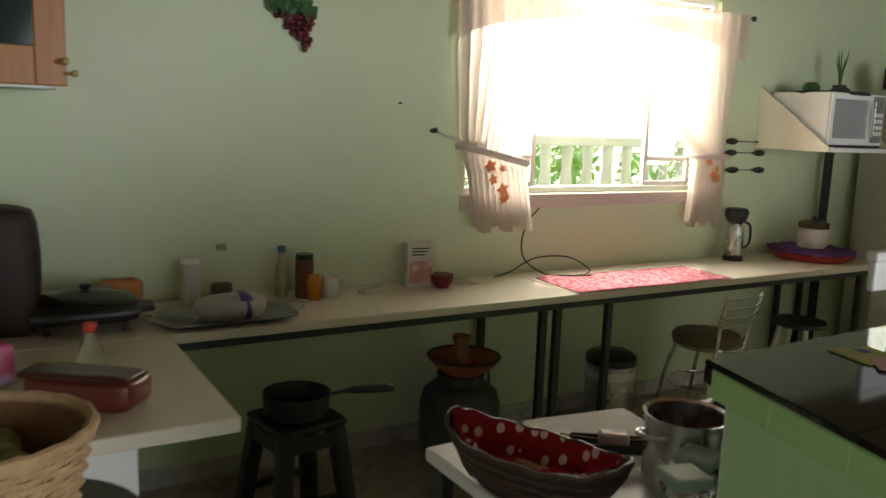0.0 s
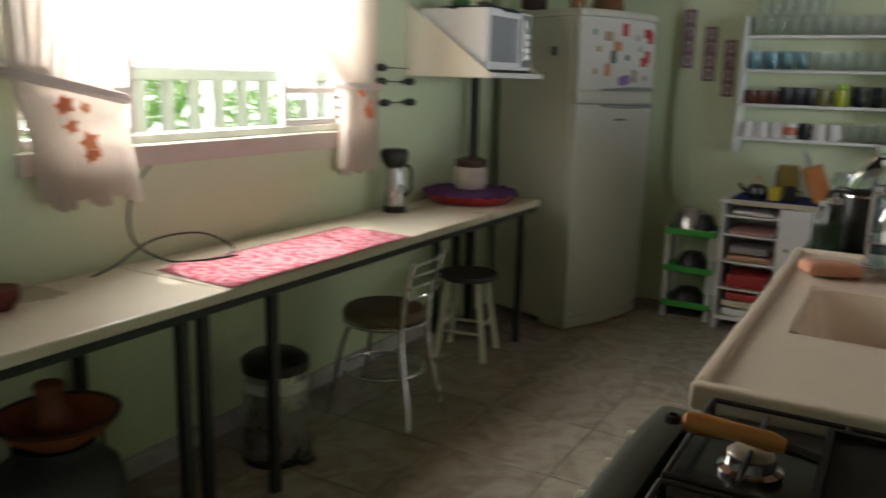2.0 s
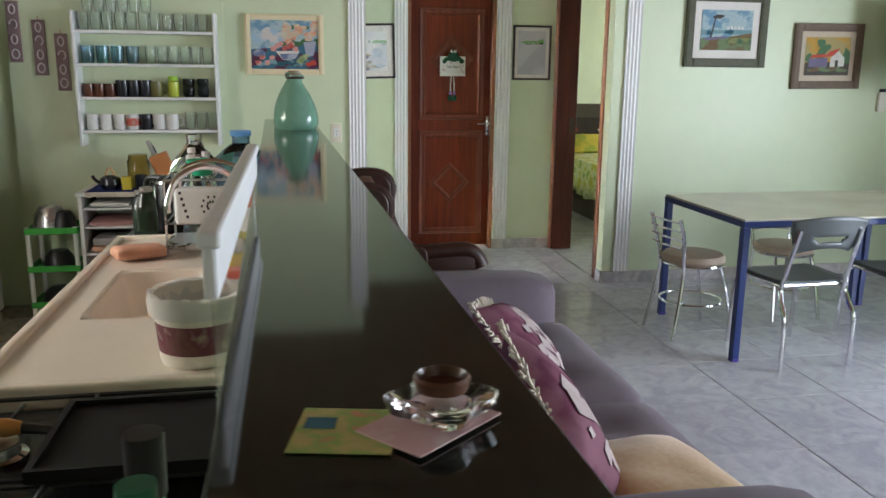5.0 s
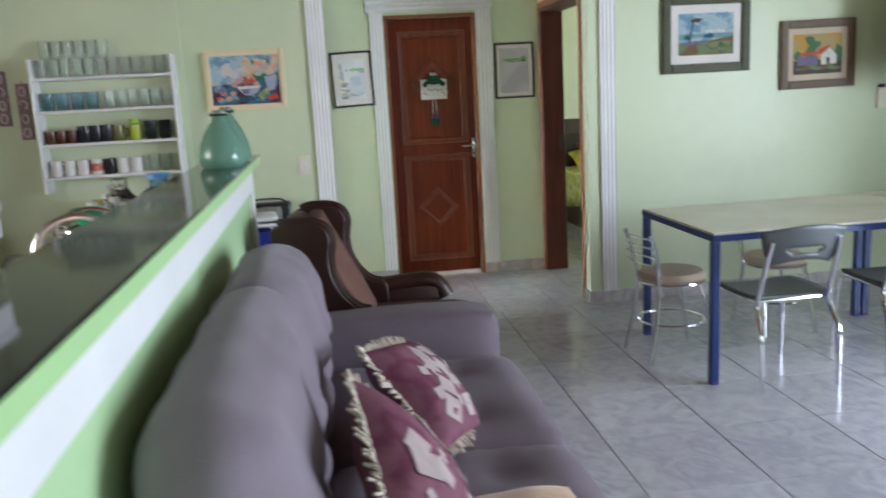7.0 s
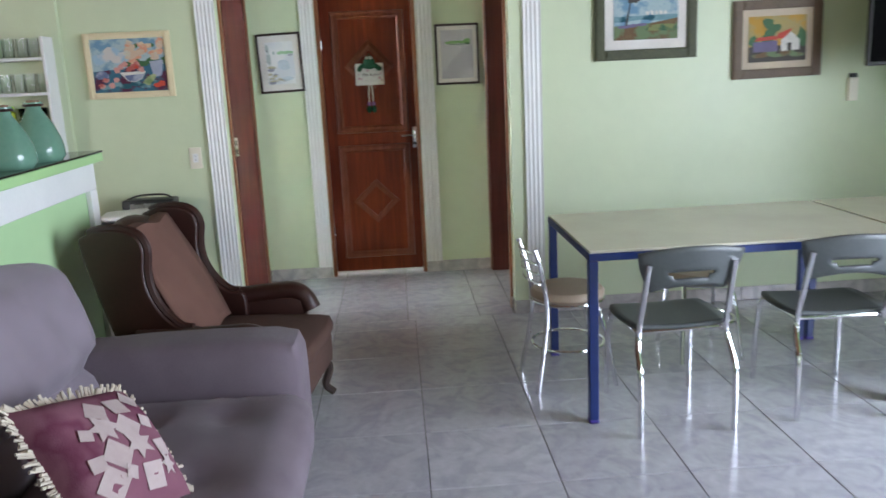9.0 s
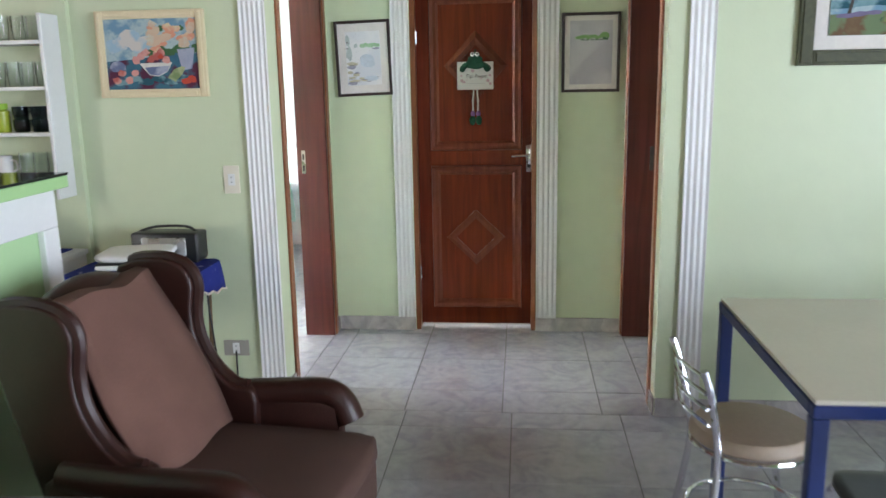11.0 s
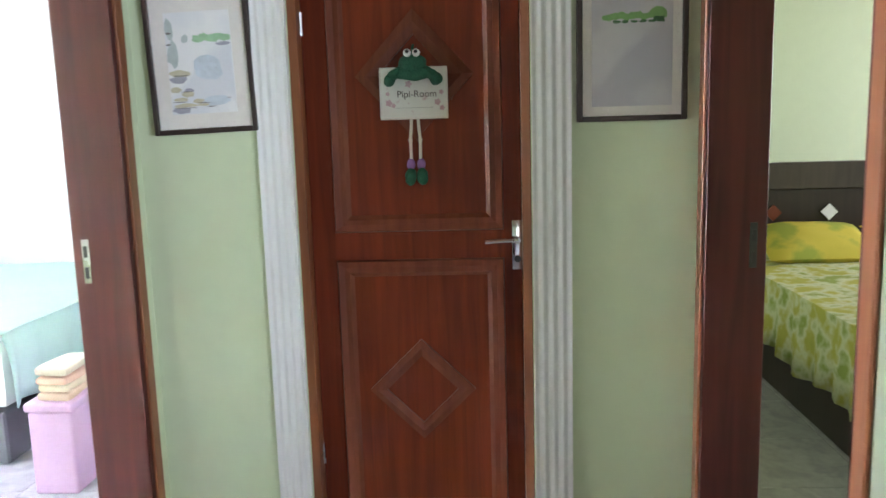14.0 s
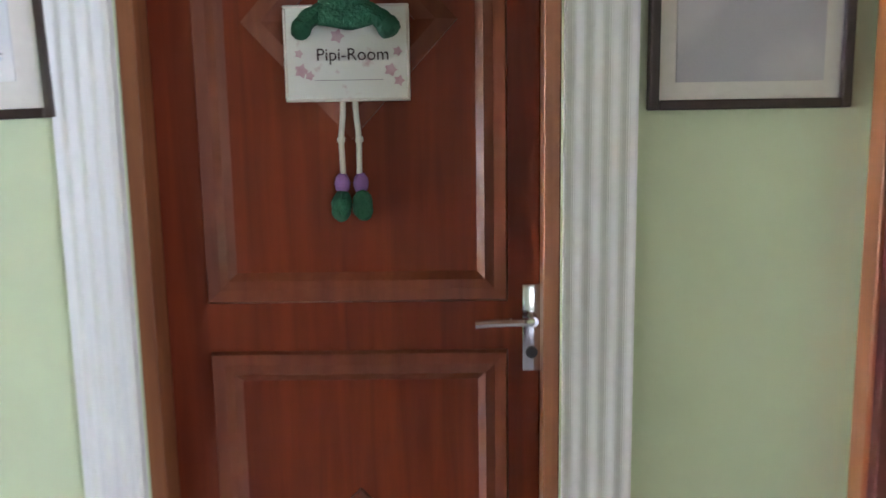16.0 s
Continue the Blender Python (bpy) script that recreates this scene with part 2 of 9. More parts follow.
GREYPL = surf("grey_plastic", (0.075, 0.085, 0.085), (0.055, 0.062, 0.062), rough=0.42, scale=9, bump=0.06)
PADBEIGE = surf("beige_vinyl", (0.46, 0.36, 0.27), (0.38, 0.29, 0.21), rough=0.5, scale=8, bump=0.15)

# ---- building tools ----
def bmn():
    return bmesh.new()


def part(name, bm, mat, parent=None, label="", smooth=False, kind=""):
    me = bpy.data.meshes.new(name)
    bm.normal_update()
    bm.to_mesh(me)
    bm.free()
    if mat:
        me.materials.append(mat)
    if smooth:
        for p in me.polygons:
            p.use_smooth = True
        try:
            me.set_sharp_from_angle(angle=radians(40))
        except Exception:
            pass
    ob = new(name, me)
    if parent is not None:
        ob.parent = parent
    if label or kind:
        tagged(ob, label, "", "", kind)
    return ob


def thing(name, label, category, loc=(0, 0, 0), rz=0, group=""):
    ob = new(name, None)
    ob.empty_display_size = 0.1
    ob.location = loc
    ob.rotation_euler = (0, 0, radians(rz))
    return tagged(ob, label, category, group)


def box(bm, x0, x1, y0, y1, z0, z1, bev=0.0, seg=1, m=None):
    r = bmesh.ops.create_cube(bm, size=1.0)
    vs = r["verts"]
    for v in vs:
        v.co = Vector(((x0 + x1) / 2 + v.co.x * (x1 - x0), (y0 + y1) / 2 + v.co.y * (y1 - y0), (z0 + z1) / 2 + v.co.z * (z1 - z0)))
    if bev:
        es = list({e for v in vs for e in v.link_edges})
        g = bmesh.ops.bevel(bm, geom=es, offset=bev, segments=seg, affect="EDGES", profile=0.5)
        vs = list({v for f in g["faces"] for v in f.verts} | {v for v in vs if v.is_valid})
    if m is not None:
        for v in vs:
            v.co = m @ v.co
    return vs


def boxes(specs, bev=0.0, seg=1):
    bm = bmn()
    for s in specs:
        box(bm, *s, bev=bev, seg=seg)
    return bm


def rod(bm, a, b, r, n=10, r2=None):
    a, b = Vector(a), Vector(b)
    d = b - a
    m = Matrix.Translation((a + b) / 2) @ d.to_track_quat("Z", "Y").to_matrix().to_4x4()
    return bmesh.ops.create_cone(bm, cap_ends=True, segments=n, radius1=r, radius2=r if r2 is None else r2, depth=d.length, matrix=m)["verts"]


def tube(bm, pts, r, n=8, closed=False, radii=None):
    """A pipe swept along points."""
    pts = [Vector(p) for p in pts]
    k = len(pts)
    rings = []
    up = None
    for i, p in enumerate(pts):
        if closed:
            d = pts[(i + 1) % k] - pts[i - 1]
        else:
            d = pts[min(i + 1, k - 1)] - pts[max(i - 1, 0)]
        d.normalize()
        if up is None:
            up = Vector((0, 0, 1)) if abs(d.z) < 0.9 else Vector((1, 0, 0))
        side = d.cross(up)
        if side.length < 1e-4:
            side = d.orthogonal()
        side.normalize()
        up = side.cross(d).normalized()
        rr = radii[i] if radii else r
        rings.append([bm.verts.new(p + rr * (math.cos(2 * math.pi * j / n) * side + math.sin(2 * math.pi * j / n) * up)) for j in range(n)])
    for i in range(k if closed else k - 1):
        a, b = rings[i], rings[(i + 1) % k]
        for j in range(n):
            bm.faces.new((a[j], a[(j + 1) % n], b[(j + 1) % n], b[j]))
    if not closed:
        bm.faces.new(rings[0][::-1])
        bm.faces.new(rings[-1])


def curve_pts(pts, n=6):
    """Points smoothed through by a Catmull-Rom curve."""
    P = [Vector(p) for p in pts]
    P = [P[0] * 2 - P[1]] + P + [P[-1] * 2 - P[-2]]
    out = []
    for i in range(1, len(P) - 2):
        for j in range(n):
            t = j / n
            a, b, c, d = P[i - 1], P[i], P[i + 1], P[i + 2]
            out.append(0.5 * ((2 * b) + (c - a) * t + (2 * a - 5 * b + 4 * c - d) * t * t + (3 * b - a - 3 * c + d) * t ** 3))
    out.append(P[-2])
    return out


def lathe(bm, prof, n=24, centre=(0, 0, 0), sx=1.0, sy=1.0):
    """A turned shape from (radius, height) pairs."""
    cx, cy, cz = centre
    rings = []
    for r, z in prof:
        if r < 1e-5:
            rings.append([bm.verts.new((cx, cy, cz + z))])
        else:
            rings.append([bm.verts.new((cx + sx * r * math.cos(2 * math.pi * j / n), cy + sy * r * math.sin(2 * math.pi * j / n), cz + z)) for j in range(n)])
    for a, b in zip(rings, rings[1:]):
        for j in range(n):
            k = (j + 1) % n
            if len(a) == 1 and len(b) > 1:
                bm.faces.new((a[0], b[k], b[j]))
            elif len(b) == 1 and len(a) > 1:
                bm.faces.new((a[j], a[k], b[0]))
            elif len(a) > 1:
                bm.faces.new((a[j], a[k], b[k], b[j]))
    return bm


def lathed(prof, n=24, centre=(0, 0, 0), sx=1.0, sy=1.0):
    return lathe(bmn(), prof, n, centre, sx, sy)


def pillow(w, d, h, n=14, puff=1.0, seed=0, crush=0.0):
    """A stuffed cushion, w by d, h thick, lying flat and centred."""
    bm = bmn()
    vs = {}
    for s in (1, -1):
        for i in range(n + 1):
            for j in range(n + 1):
                u, v = i / n * 2 - 1, j / n * 2 - 1
                rim = i in (0, n) or j in (0, n)
                k = max(0.0, (1 - abs(u) ** 2.6) * (1 - abs(v) ** 2.6)) ** (0.5 * puff)
                pin = 1 - 0.06 * (1 - k)
                z = s * h / 2 * k + crush * noise.noise(Vector((u * 2 + seed, v * 2, s * 3.0)))* k
                if rim and s == -1:
                    vs[s, i, j] = vs[1, i, j]
                else:
                    vs[s, i, j] = bm.verts.new((u * w / 2 * (1 - 0.05 * (1 - v * v) * abs(u) ** 4), v * d / 2 * (1 - 0.05 * (1 - u * u) * abs(v) ** 4), 0 if rim else z))
        for i in range(n):
            for j in range(n):
                q = [vs[s, i, j], vs[s, i + 1, j], vs[s, i + 1, j + 1], vs[s, i, j + 1]]
                bm.faces.new(q if s == 1 else q[::-1])
    return bm


def soft_box(x0, x1, y0, y1, z0, z1, r, n=8, puff=0.0, seed=0, wob=0.006):
    """A padded block: rounded corners, bulging faces and slight unevenness."""
    bm = bmn()
    c = Vector(((x0 + x1) / 2, (y0 + y1) / 2, (z0 + z1) / 2))
    h = Vector(((x1 - x0) / 2, (y1 - y0) / 2, (z1 - z0) / 2))
    bmesh.ops.create_cube(bm, size=2.0)
    bmesh.ops.subdivide_edges(bm, edges=bm.edges[:], cuts=n, use_grid_fill=True)
    for v in bm.verts:
        u = Vector(v.co)
        p = Vector((u.x * h.x, u.y * h.y, u.z * h.z))
        inner = Vector([max(-(h[i] - r), min(h[i] - r, p[i])) for i in range(3)])
        d = p - inner
        if d.length > 1e-6:
            p = inner + d.normalized() * min(r, max(abs(d[0]), abs(d[1]), abs(d[2])))
        b = [(1 - u[(i + 1) % 3] ** 2) * (1 - u[(i + 2) % 3] ** 2) for i in range(3)]
        for i in range(3):
            if abs(u[i]) > 0.99:
                p[i] += math.copysign(puff * b[i], u[i])
        q = p + c
        w = noise.noise_vector(q * 4.0 + Vector((seed, 0, 0))) * wob
        v.co = q + w
    return bm


def move_bm(bm, m):
    bmesh.ops.transform(bm, matrix=m, verts=bm.verts[:])
    return bm

# ---- walls, floor, ceiling ----
H = 2.72
XW, XD = 5.74, 6.98          # dividing wall, hall's end wall
YK, YS = 3.10, -4.55         # kitchen window wall, far side wall
XE = -2.6                    # wall behind
AY0, AY1 = -1.64, 0.085       # sides of the hall


def wall(name, specs, mat=WALL, bev=0):
    return tagged(part(name, boxes(specs, bev), mat), "light green painted plaster wall", kind="structure")


WX0, WX1, WZ0, WZ1 = 1.95, 3.60, 1.17, 2.22
wall("wall_north", [(XE - 0.15, WX0, YK, YK + 0.15, 0, H), (WX1, 6.0, YK, YK + 0.15, 0, H), (6.0, 9.6, YK, YK + 0.15, 0, 0.7), (6.0, 9.6, YK, YK + 0.15, 2.2, H), (WX0, WX1, YK, YK + 0.15, 0, WZ0), (WX0, WX1, YK, YK + 0.15, WZ1, H)])
wall("wall_divide", [(XW, XW + 0.12, AY1, YK, 0, H), (XW, XW + 0.12, YS, AY0, 0, H)])
wall("wall_bump", [(XW - 0.03, XW, 0.93, 2.18, 0, H)])
SD0, SD1, DH = 6.03, 6.87, 2.11
RD0, RD1 = 5.89, 6.92
wall("wall_hall_left", [(XW + 0.12, SD0, AY1, AY1 + 0.17, 0, H), (SD1, 7.15, AY1, AY1 + 0.17, 0, H), (SD0, SD1, AY1, AY1 + 0.17, DH, H)])
wall("wall_hall_right", [(XW + 0.12, RD0, AY0 - 0.17, AY0, 0, H), (RD1, 7.15, AY0 - 0.17, AY0, 0, H), (RD0, RD1, AY0 - 0.17, AY0, DH, H)])
DY0, DY1 = -1.13, -0.40
wall("wall_hall_end", [(XD, XD + 0.15, AY0, DY0, 0, H), (XD, XD + 0.15, DY1, AY1, 0, H), (XD, XD + 0.15, DY0, DY1, DH, H)])
OX0, OX1 = 0.7, 3.3
wall("wall_south", [(XE - 0.15, OX0, YS - 0.15, YS, 0, H), (OX1, XW + 0.12, YS - 0.15, YS, 0, H), (OX0, OX1, YS - 0.15, YS, 2.3, H)], WALL_SOUTH)
wall("wall_west", [(XE - 0.15, XE, YS, -2.8, 0, H), (XE - 0.15, XE, -1.0, YK, 0, H), (XE - 0.15, XE, -2.8, -1.0, 0, 0.9), (XE - 0.15, XE, -2.8, -1.0, 2.3, H)])
wall("wall_bedroom_left", [(9.6, 9.75, AY1, YK, 0, H)], WHITE)
wall("wall_bedroom_right", [(10.2, 10.35, -6.0, AY0, 0, H), (XW, 10.35, -6.15, -6.0, 0, H), (7.15, 10.35, AY0 - 0.17, AY0, 0, H)], WALL)
wall("wall_bedroom_side", [(7.15, 9.75, AY1, AY1 + 0.17, 0, H)], WHITE)
tagged(part("ceiling", boxes([(XE - 0.15, 10.4, -6.15, YK + 0.15, H, H + 0.1)]), CEIL), "brown wooden board ceiling", kind="structure")
floor = tagged(part("floor", boxes([(XE - 0.15, 10.4, -6.15, YK + 0.15, -0.12, -0.004)]), GROUT), "floor of large glazed tiles with dark joints", kind="structure")
ground = tagged(part("ground", boxes([(-60, 60, -60, 60, -0.4, -0.2)]), surf("lawn", (0.10, 0.16, 0.04), (0.06, 0.10, 0.03), rough=0.9)), "grass ground outside", kind="structure")

EDGE = surf("edge_green", (0.42, 0.66, 0.30), (0.38, 0.62, 0.27), rough=0.4)
# closing walls of the room behind the panelled door
wall("wall_back_room", [(7.15, 9.75, AY0 - 0.0, AY0 + 0.02, 0, H), (9.0, 9.1, AY0, AY1, 0, H)], WHITE)

# the bar between kitchen and living room
BX0, BX1, BY0, BY1, BZ = 0.74, 4.75, 0.36, 0.59, 1.23


def off(x):
    """The bar wall stands a little askew: how far it is out of line at x."""
    return 0.020 * (x - 0.9)


def askew(bm):
    for v in bm.verts:
        if v.co.x < BX0 + 0.04:
            v.co.x -= 0.28 * (BY1 - v.co.y)
        v.co.y += off(v.co.x)
    return bm


tagged(part("wall_bar", askew(boxes([(BX0 + 0.03, BX1 - 0.02, 0.42, 0.57, 0, BZ - 0.0095), (BX0 + 0.03, BX0 + 0.08, 0.31, 0.42, 0, BZ - 0.0095)])), WALL_BAR), "light green painted plaster wall", kind="structure")
tagged(part("bar_top", askew(boxes([(BX0, BX1, BY0 - 0.008, BY1 + 0.004, BZ - 0.009, BZ), (BX0, BX1, BY1 - 0.012, BY1 + 0.004, BZ - 0.032, BZ - 0.009), (BX0, BX0 + 0.09, 0.285, BY0 - 0.008, BZ - 0.009, BZ)], 0.002)), GRANITE), "polished near-black granite bar top on the half wall", "countertop")

# ---- hall: panelled door, fluted white casings, side doors ----
def fluted(y0, y1, z0, z1, x, depth=0.022, flutes=4):
    """A fluted white casing on a wall that faces -x; the section runs across y."""
    bm = bmn()
    n = flutes * 8
    prof = []
    for i in range(n + 1):
        u = i / n
        d = depth if i in (0, n) else depth - 0.006 * (0.5 - 0.5 * math.cos(2 * math.pi * u * flutes))
        prof.append((y0 + (y1 - y0) * u, x - d))
    prof = [(y0, x + 0.002)] + prof + [(y1, x + 0.002)]
    lo = [bm.verts.new((q, p, z0)) for p, q in prof]
    hi = [bm.verts.new((q, p, z1)) for p, q in prof]
    for i in range(len(prof) - 1):
        bm.faces.new((lo[i], hi[i], hi[i + 1], lo[i + 1]))
    bm.faces.new(lo)
    bm.faces.new(hi[::-1])
    return bm


def casing_white(name, bm, label="white fluted plaster casing on the wall"):
    return tagged(part(name, bm, WHITE), label, kind="structure")


SK = 0.085
casing_white("trim_door_left", fluted(DY1 + 0.002, DY1 + 0.107, SK, 2.13, XD))
casing_white("trim_door_right", fluted(DY0 - 0.122, DY0 - 0.003, SK, 2.13, XD))
hdr = fluted(-0.14, 0.14, 0, DY1 - DY0 + 0.27, 0, flutes=4)
hdr = move_bm(hdr, Matrix.Translation((XD, (DY0 + DY1) / 2 - (DY1 - DY0 + 0.27) / 2, 2.20)) @ Matrix.Rotation(radians(-90), 4, "X") @ Matrix.Diagonal((1, 0.5, 1, 1)))
casing_white("trim_door_head", hdr)
casing_white("trim_hall_left", fluted(0.052, 0.162, 0.0, 2.55, XW + 0.0, flutes=5))
casing_white("trim_hall_right", fluted(-1.83, -1.725, SK, 2.55, XW + 0.0, flutes=4))


def diamond(bm, y, z, hw, hh, w, x, d):
    """A raised diamond of mitred mouldings."""
    o = [(y, z + hh), (y + hw, z), (y, z - hh), (y - hw, z)]
    k = 1 - w * 1.45 / hw
    i_ = [(y + (a - y) * k, z + (b - z) * k) for a, b in o]
    m_ = [(y + (a - y) * (1 + k) / 2, z + (b - z) * (1 + k) / 2) for a, b in o]
    V = [[bm.verts.new((x - dd, p[0], p[1])) for p in ring] for ring, dd in ((o, 0), (o, d * 0.5), (m_, d), (i_, d * 0.5), (i_, 0))]
    for a, b in zip(V, V[1:]):
        for j in range(4):
            bm.faces.new((a[j], b[j], b[(j + 1) % 4], a[(j + 1) % 4]))


def frame_mould(bm, y0, y1, z0, z1, w, x, d):
    c = lambda k: [(y0 + k, z0 + k), (y1 - k, z0 + k), (y1 - k, z1 - k), (y0 + k, z1 - k)]
    V = [[bm.verts.new((x - dd, p[0], p[1])) for p in ring] for ring, dd in ((c(0), 0), (c(0.004), d), (c(w * 0.45), d * 0.65), (c(w * 0.75), d * 0.9), (c(w), 0.0))]
    for a, b in zip(V, V[1:]):
        for j in range(4):
            bm.faces.new((a[j], a[(j + 1) % 4], b[(j + 1) % 4], b[j]))


LX = 7.045
door = thing("door_1", "closed reddish-brown panelled wooden door with raised diamonds", "door", (0, 0, 0))
tagged(door, kind="structure")
part("leaf", boxes([(LX, LX + 0.035, DY0 + 0.028, DY1 - 0.028, 0.025, 2.085)], 0.002), DOORWOOD, door)
bm = bmn()
frame_mould(bm, -1.045, -0.505, 1.095, 1.985, 0.055, LX, 0.012)
part("upper_moulding", bm, MOULD, door, "raised moulding frame in lighter wood")
bm = bmn()
frame_mould(bm, -1.045, -0.505, 0.13, 1.005, 0.055, LX, 0.012)
part("lower_moulding", bm, MOULD, door)
bm = bmn()
diamond(bm, -0.775, 1.585, 0.185, 0.20, 0.05, LX, 0.016)
part("upper_diamond", bm, MOULD, door)
bm = bmn()
diamond(bm, -0.77, 0.57, 0.175, 0.17, 0.04, LX, 0.016)
part("lower_diamond", bm, MOULD, door)
hp = part("handle_plate", boxes([(LX - 0.006, LX, -1.105, -1.070, 0.965, 1.125)], 0.003, 2), CHROME, door, "chrome lock plate", smooth=True)
bm = bmn()
rod(bm, (LX, -1.087, 1.065), (LX - 0.045, -1.087, 1.065), 0.009, 12)
tube(bm, curve_pts([(LX - 0.045, -1.087, 1.065), (LX - 0.05, -1.06, 1.066), (LX - 0.045, -1.02, 1.064), (LX - 0.046, -0.985, 1.062)]), 0.0075, 8)
part("lever", bm, CHROME, door, "chrome lever handle", smooth=True)
bm = bmn()
rod(bm, (LX - 0.008, -1.087, 1.0), (LX, -1.087, 1.0), 0.011, 14)
part("keyhole", bm, BLACK, door)
bm = bmn()
for y in (DY0, DY1 - 0.028):
    box(bm, XD + 0.004, XD + 0.15, y, y + 0.028, 0, 2.11, 0.002)
box(bm, XD + 0.004, XD + 0.15, DY0, DY1, 2.082, 2.11, 0.002)
part("jamb", bm, CASING, door, "orange-brown wooden door lining")
bm = bmn()
for z in (0.35, 1.75):
    rod(bm, (LX - 0.004, DY1 - 0.028, z - 0.035), (LX - 0.004, DY1 - 0.028, z + 0.035), 0.006, 8)
part("hinge", bm, STEEL, door)

# hanging sign with a frog
sign = thing("door_sign", "white fabric sign with green frog dangling on the wooden door", "door sign")
LIN = spots("sign_cloth", (0.62, 0.60, 0.55), [(0.66, 0.64, 0.60), (0.50, 0.34, 0.34)], scale=30, thresh=0.6)
FROG = surf("frog_green", (0.010, 0.10, 0.048), (0.004, 0.05, 0.024), rough=0.85, scale=25, bump=0.9, bump_scale=180)
part("plaque", boxes([(LX - 0.040, LX - 0.030, -0.877, -0.673, 1.451, 1.605)], 0.004, 3), LIN, sign, "off-white fabric plaque with faint pink marks", smooth=True)
part("hem", boxes([(LX - 0.042, LX - 0.028, -0.880, -0.670, 1.602, 1.607), (LX - 0.042, LX - 0.028, -0.880, -0.670, 1.449, 1.454), (LX - 0.042, LX - 0.028, -0.880, -0.875, 1.454, 1.602), (LX - 0.042, LX - 0.028, -0.675, -0.670, 1.454, 1.602)], 0.002), surf("hem_pale", (0.70, 0.64, 0.60), rough=0.9, scale=60, bump=0.6), sign, "pale stitched hem")
ROSE = surf("print_rose", (0.46, 0.26, 0.30), (0.56, 0.40, 0.42), rough=0.9, scale=60)
for y, z, r_ in ((-0.698, 1.50, 0.013), (-0.712, 1.492, 0.009), (-0.848, 1.50, 0.012), (-0.862, 1.482, 0.010), (-0.860, 1.530, 0.009), (-0.695, 1.528, 0.008), (-0.760, 1.556, 0.013)):
    bm = bmn()
    bm.faces.new([bm.verts.new((LX - 0.0408, y + r_ * (1 if k % 2 else 0.6) * math.cos(k * math.pi / 5), z + r_ * (1 if k % 2 else 0.6) * math.sin(k * math.pi / 5))) for k in range(10)])
    part("printed_flower", bm, ROSE, sign, "faint pink printed flower")
part("printed_line", boxes([(LX - 0.0412, LX - 0.0402, -0.835, -0.720, 1.4835, 1.4845)]), surf("line_grey", (0.30, 0.27, 0.27), rough=0.9), sign)
FY = -0.775
bm = bmn()
bmesh.ops.create_icosphere(bm, subdivisions=3, radius=0.05, matrix=Matrix.Translation((LX - 0.052, FY, 1.612)) @ Matrix.Diagonal((0.45, 0.86, 0.72, 1)))
bmesh.ops.create_icosphere(bm, subdivisions=3, radius=0.045, matrix=Matrix.Translation((LX - 0.052, FY, 1.590)) @ Matrix.Diagonal((0.45, 1.35, 0.55, 1)))
for v in bm.verts:
    v.co += noise.noise_vector(v.co * 45) * 0.004
part("frog_head", bm, FROG, sign, "green plush frog head", smooth=True)
for q in (-1, 1):
    bm = bmn()
    tube(bm, curve_pts([(LX - 0.05, FY + q * 0.035, 1.597), (LX - 0.055, FY + q * 0.058, 1.582), (LX - 0.055, FY + q * 0.072, 1.566)], 4), 0.015, 8)
    bmesh.ops.create_icosphere(bm, subdivisions=2, radius=0.019, matrix=Matrix.Translation((LX - 0.055, FY + q * 0.072, 1.567)))
    for v in bm.verts:
        v.co += noise.noise_vector(v.co * 55) * 0.004
    part("arm", bm, FROG, sign, "green plush arm", smooth=True)
    bm = bmn()
    bmesh.ops.create_icosphere(bm, subdivisions=2, radius=0.0125, matrix=Matrix.Translation((LX - 0.066, FY + q * 0.0135, 1.647)))
    e_ = part("eye", bm, WHITE, sign, "round white eye", smooth=True)
    bm = bmn()
    bmesh.ops.create_icosphere(bm, subdivisions=2, radius=0.006, matrix=Matrix.Translation((LX - 0.0755, FY + q * 0.0135, 1.650)))
    part("pupil", bm, BLACK, e_, "dark pupil", smooth=True)
bm = bmn()
tube(bm, curve_pts([(LX - 0.045, FY, 1.64), (LX - 0.03, FY, 1.665), (LX - 0.006, FY, 1.675)], 4), 0.004, 6)
part("loop", bm, FROG, sign, smooth=True)
CORD = surf("cord_white", (0.62, 0.60, 0.54), rough=0.9)
CUFF = surf("cuff_purple", (0.25, 0.12, 0.32), rough=0.9, bump=0.6)
for q in (-1, 1):
    bm = bmn()
    tube(bm, curve_pts([(LX - 0.03, FY + q * 0.010, 1.455), (LX - 0.03, FY + q * 0.012, 1.42), (LX - 0.032, FY + q * 0.015, 1.385), (LX - 0.03, FY + q * 0.014, 1.322)], 4), 0.0048, 6)
    bmesh.ops.create_icosphere(bm, subdivisions=1, radius=0.008, matrix=Matrix.Translation((LX - 0.03, FY + q * 0.0155, 1.385)))
    part("leg", bm, CORD, sign, "white cord leg", smooth=True)
    bm = bmn()
    bmesh.ops.create_icosphere(bm, subdivisions=2, radius=0.015, matrix=Matrix.Translation((LX - 0.03, FY + q * 0.016, 1.310)) @ Matrix.Diagonal((0.9, 0.9, 1.3, 1)))
    part("cuff", bm, CUFF, sign, "purple plush cuff", smooth=True)
    bm = bmn()
    bmesh.ops.create_icosphere(bm, subdivisions=3, radius=0.021, matrix=Matrix.Translation((LX - 0.034, FY + q * 0.018, 1.272)) @ Matrix.Diagonal((1, 0.85, 1.35, 1)))
    for v in bm.verts:
        v.co += noise.noise_vector(v.co * 60) * 0.004
    part("foot", bm, FROG, sign, "green plush foot", smooth=True)


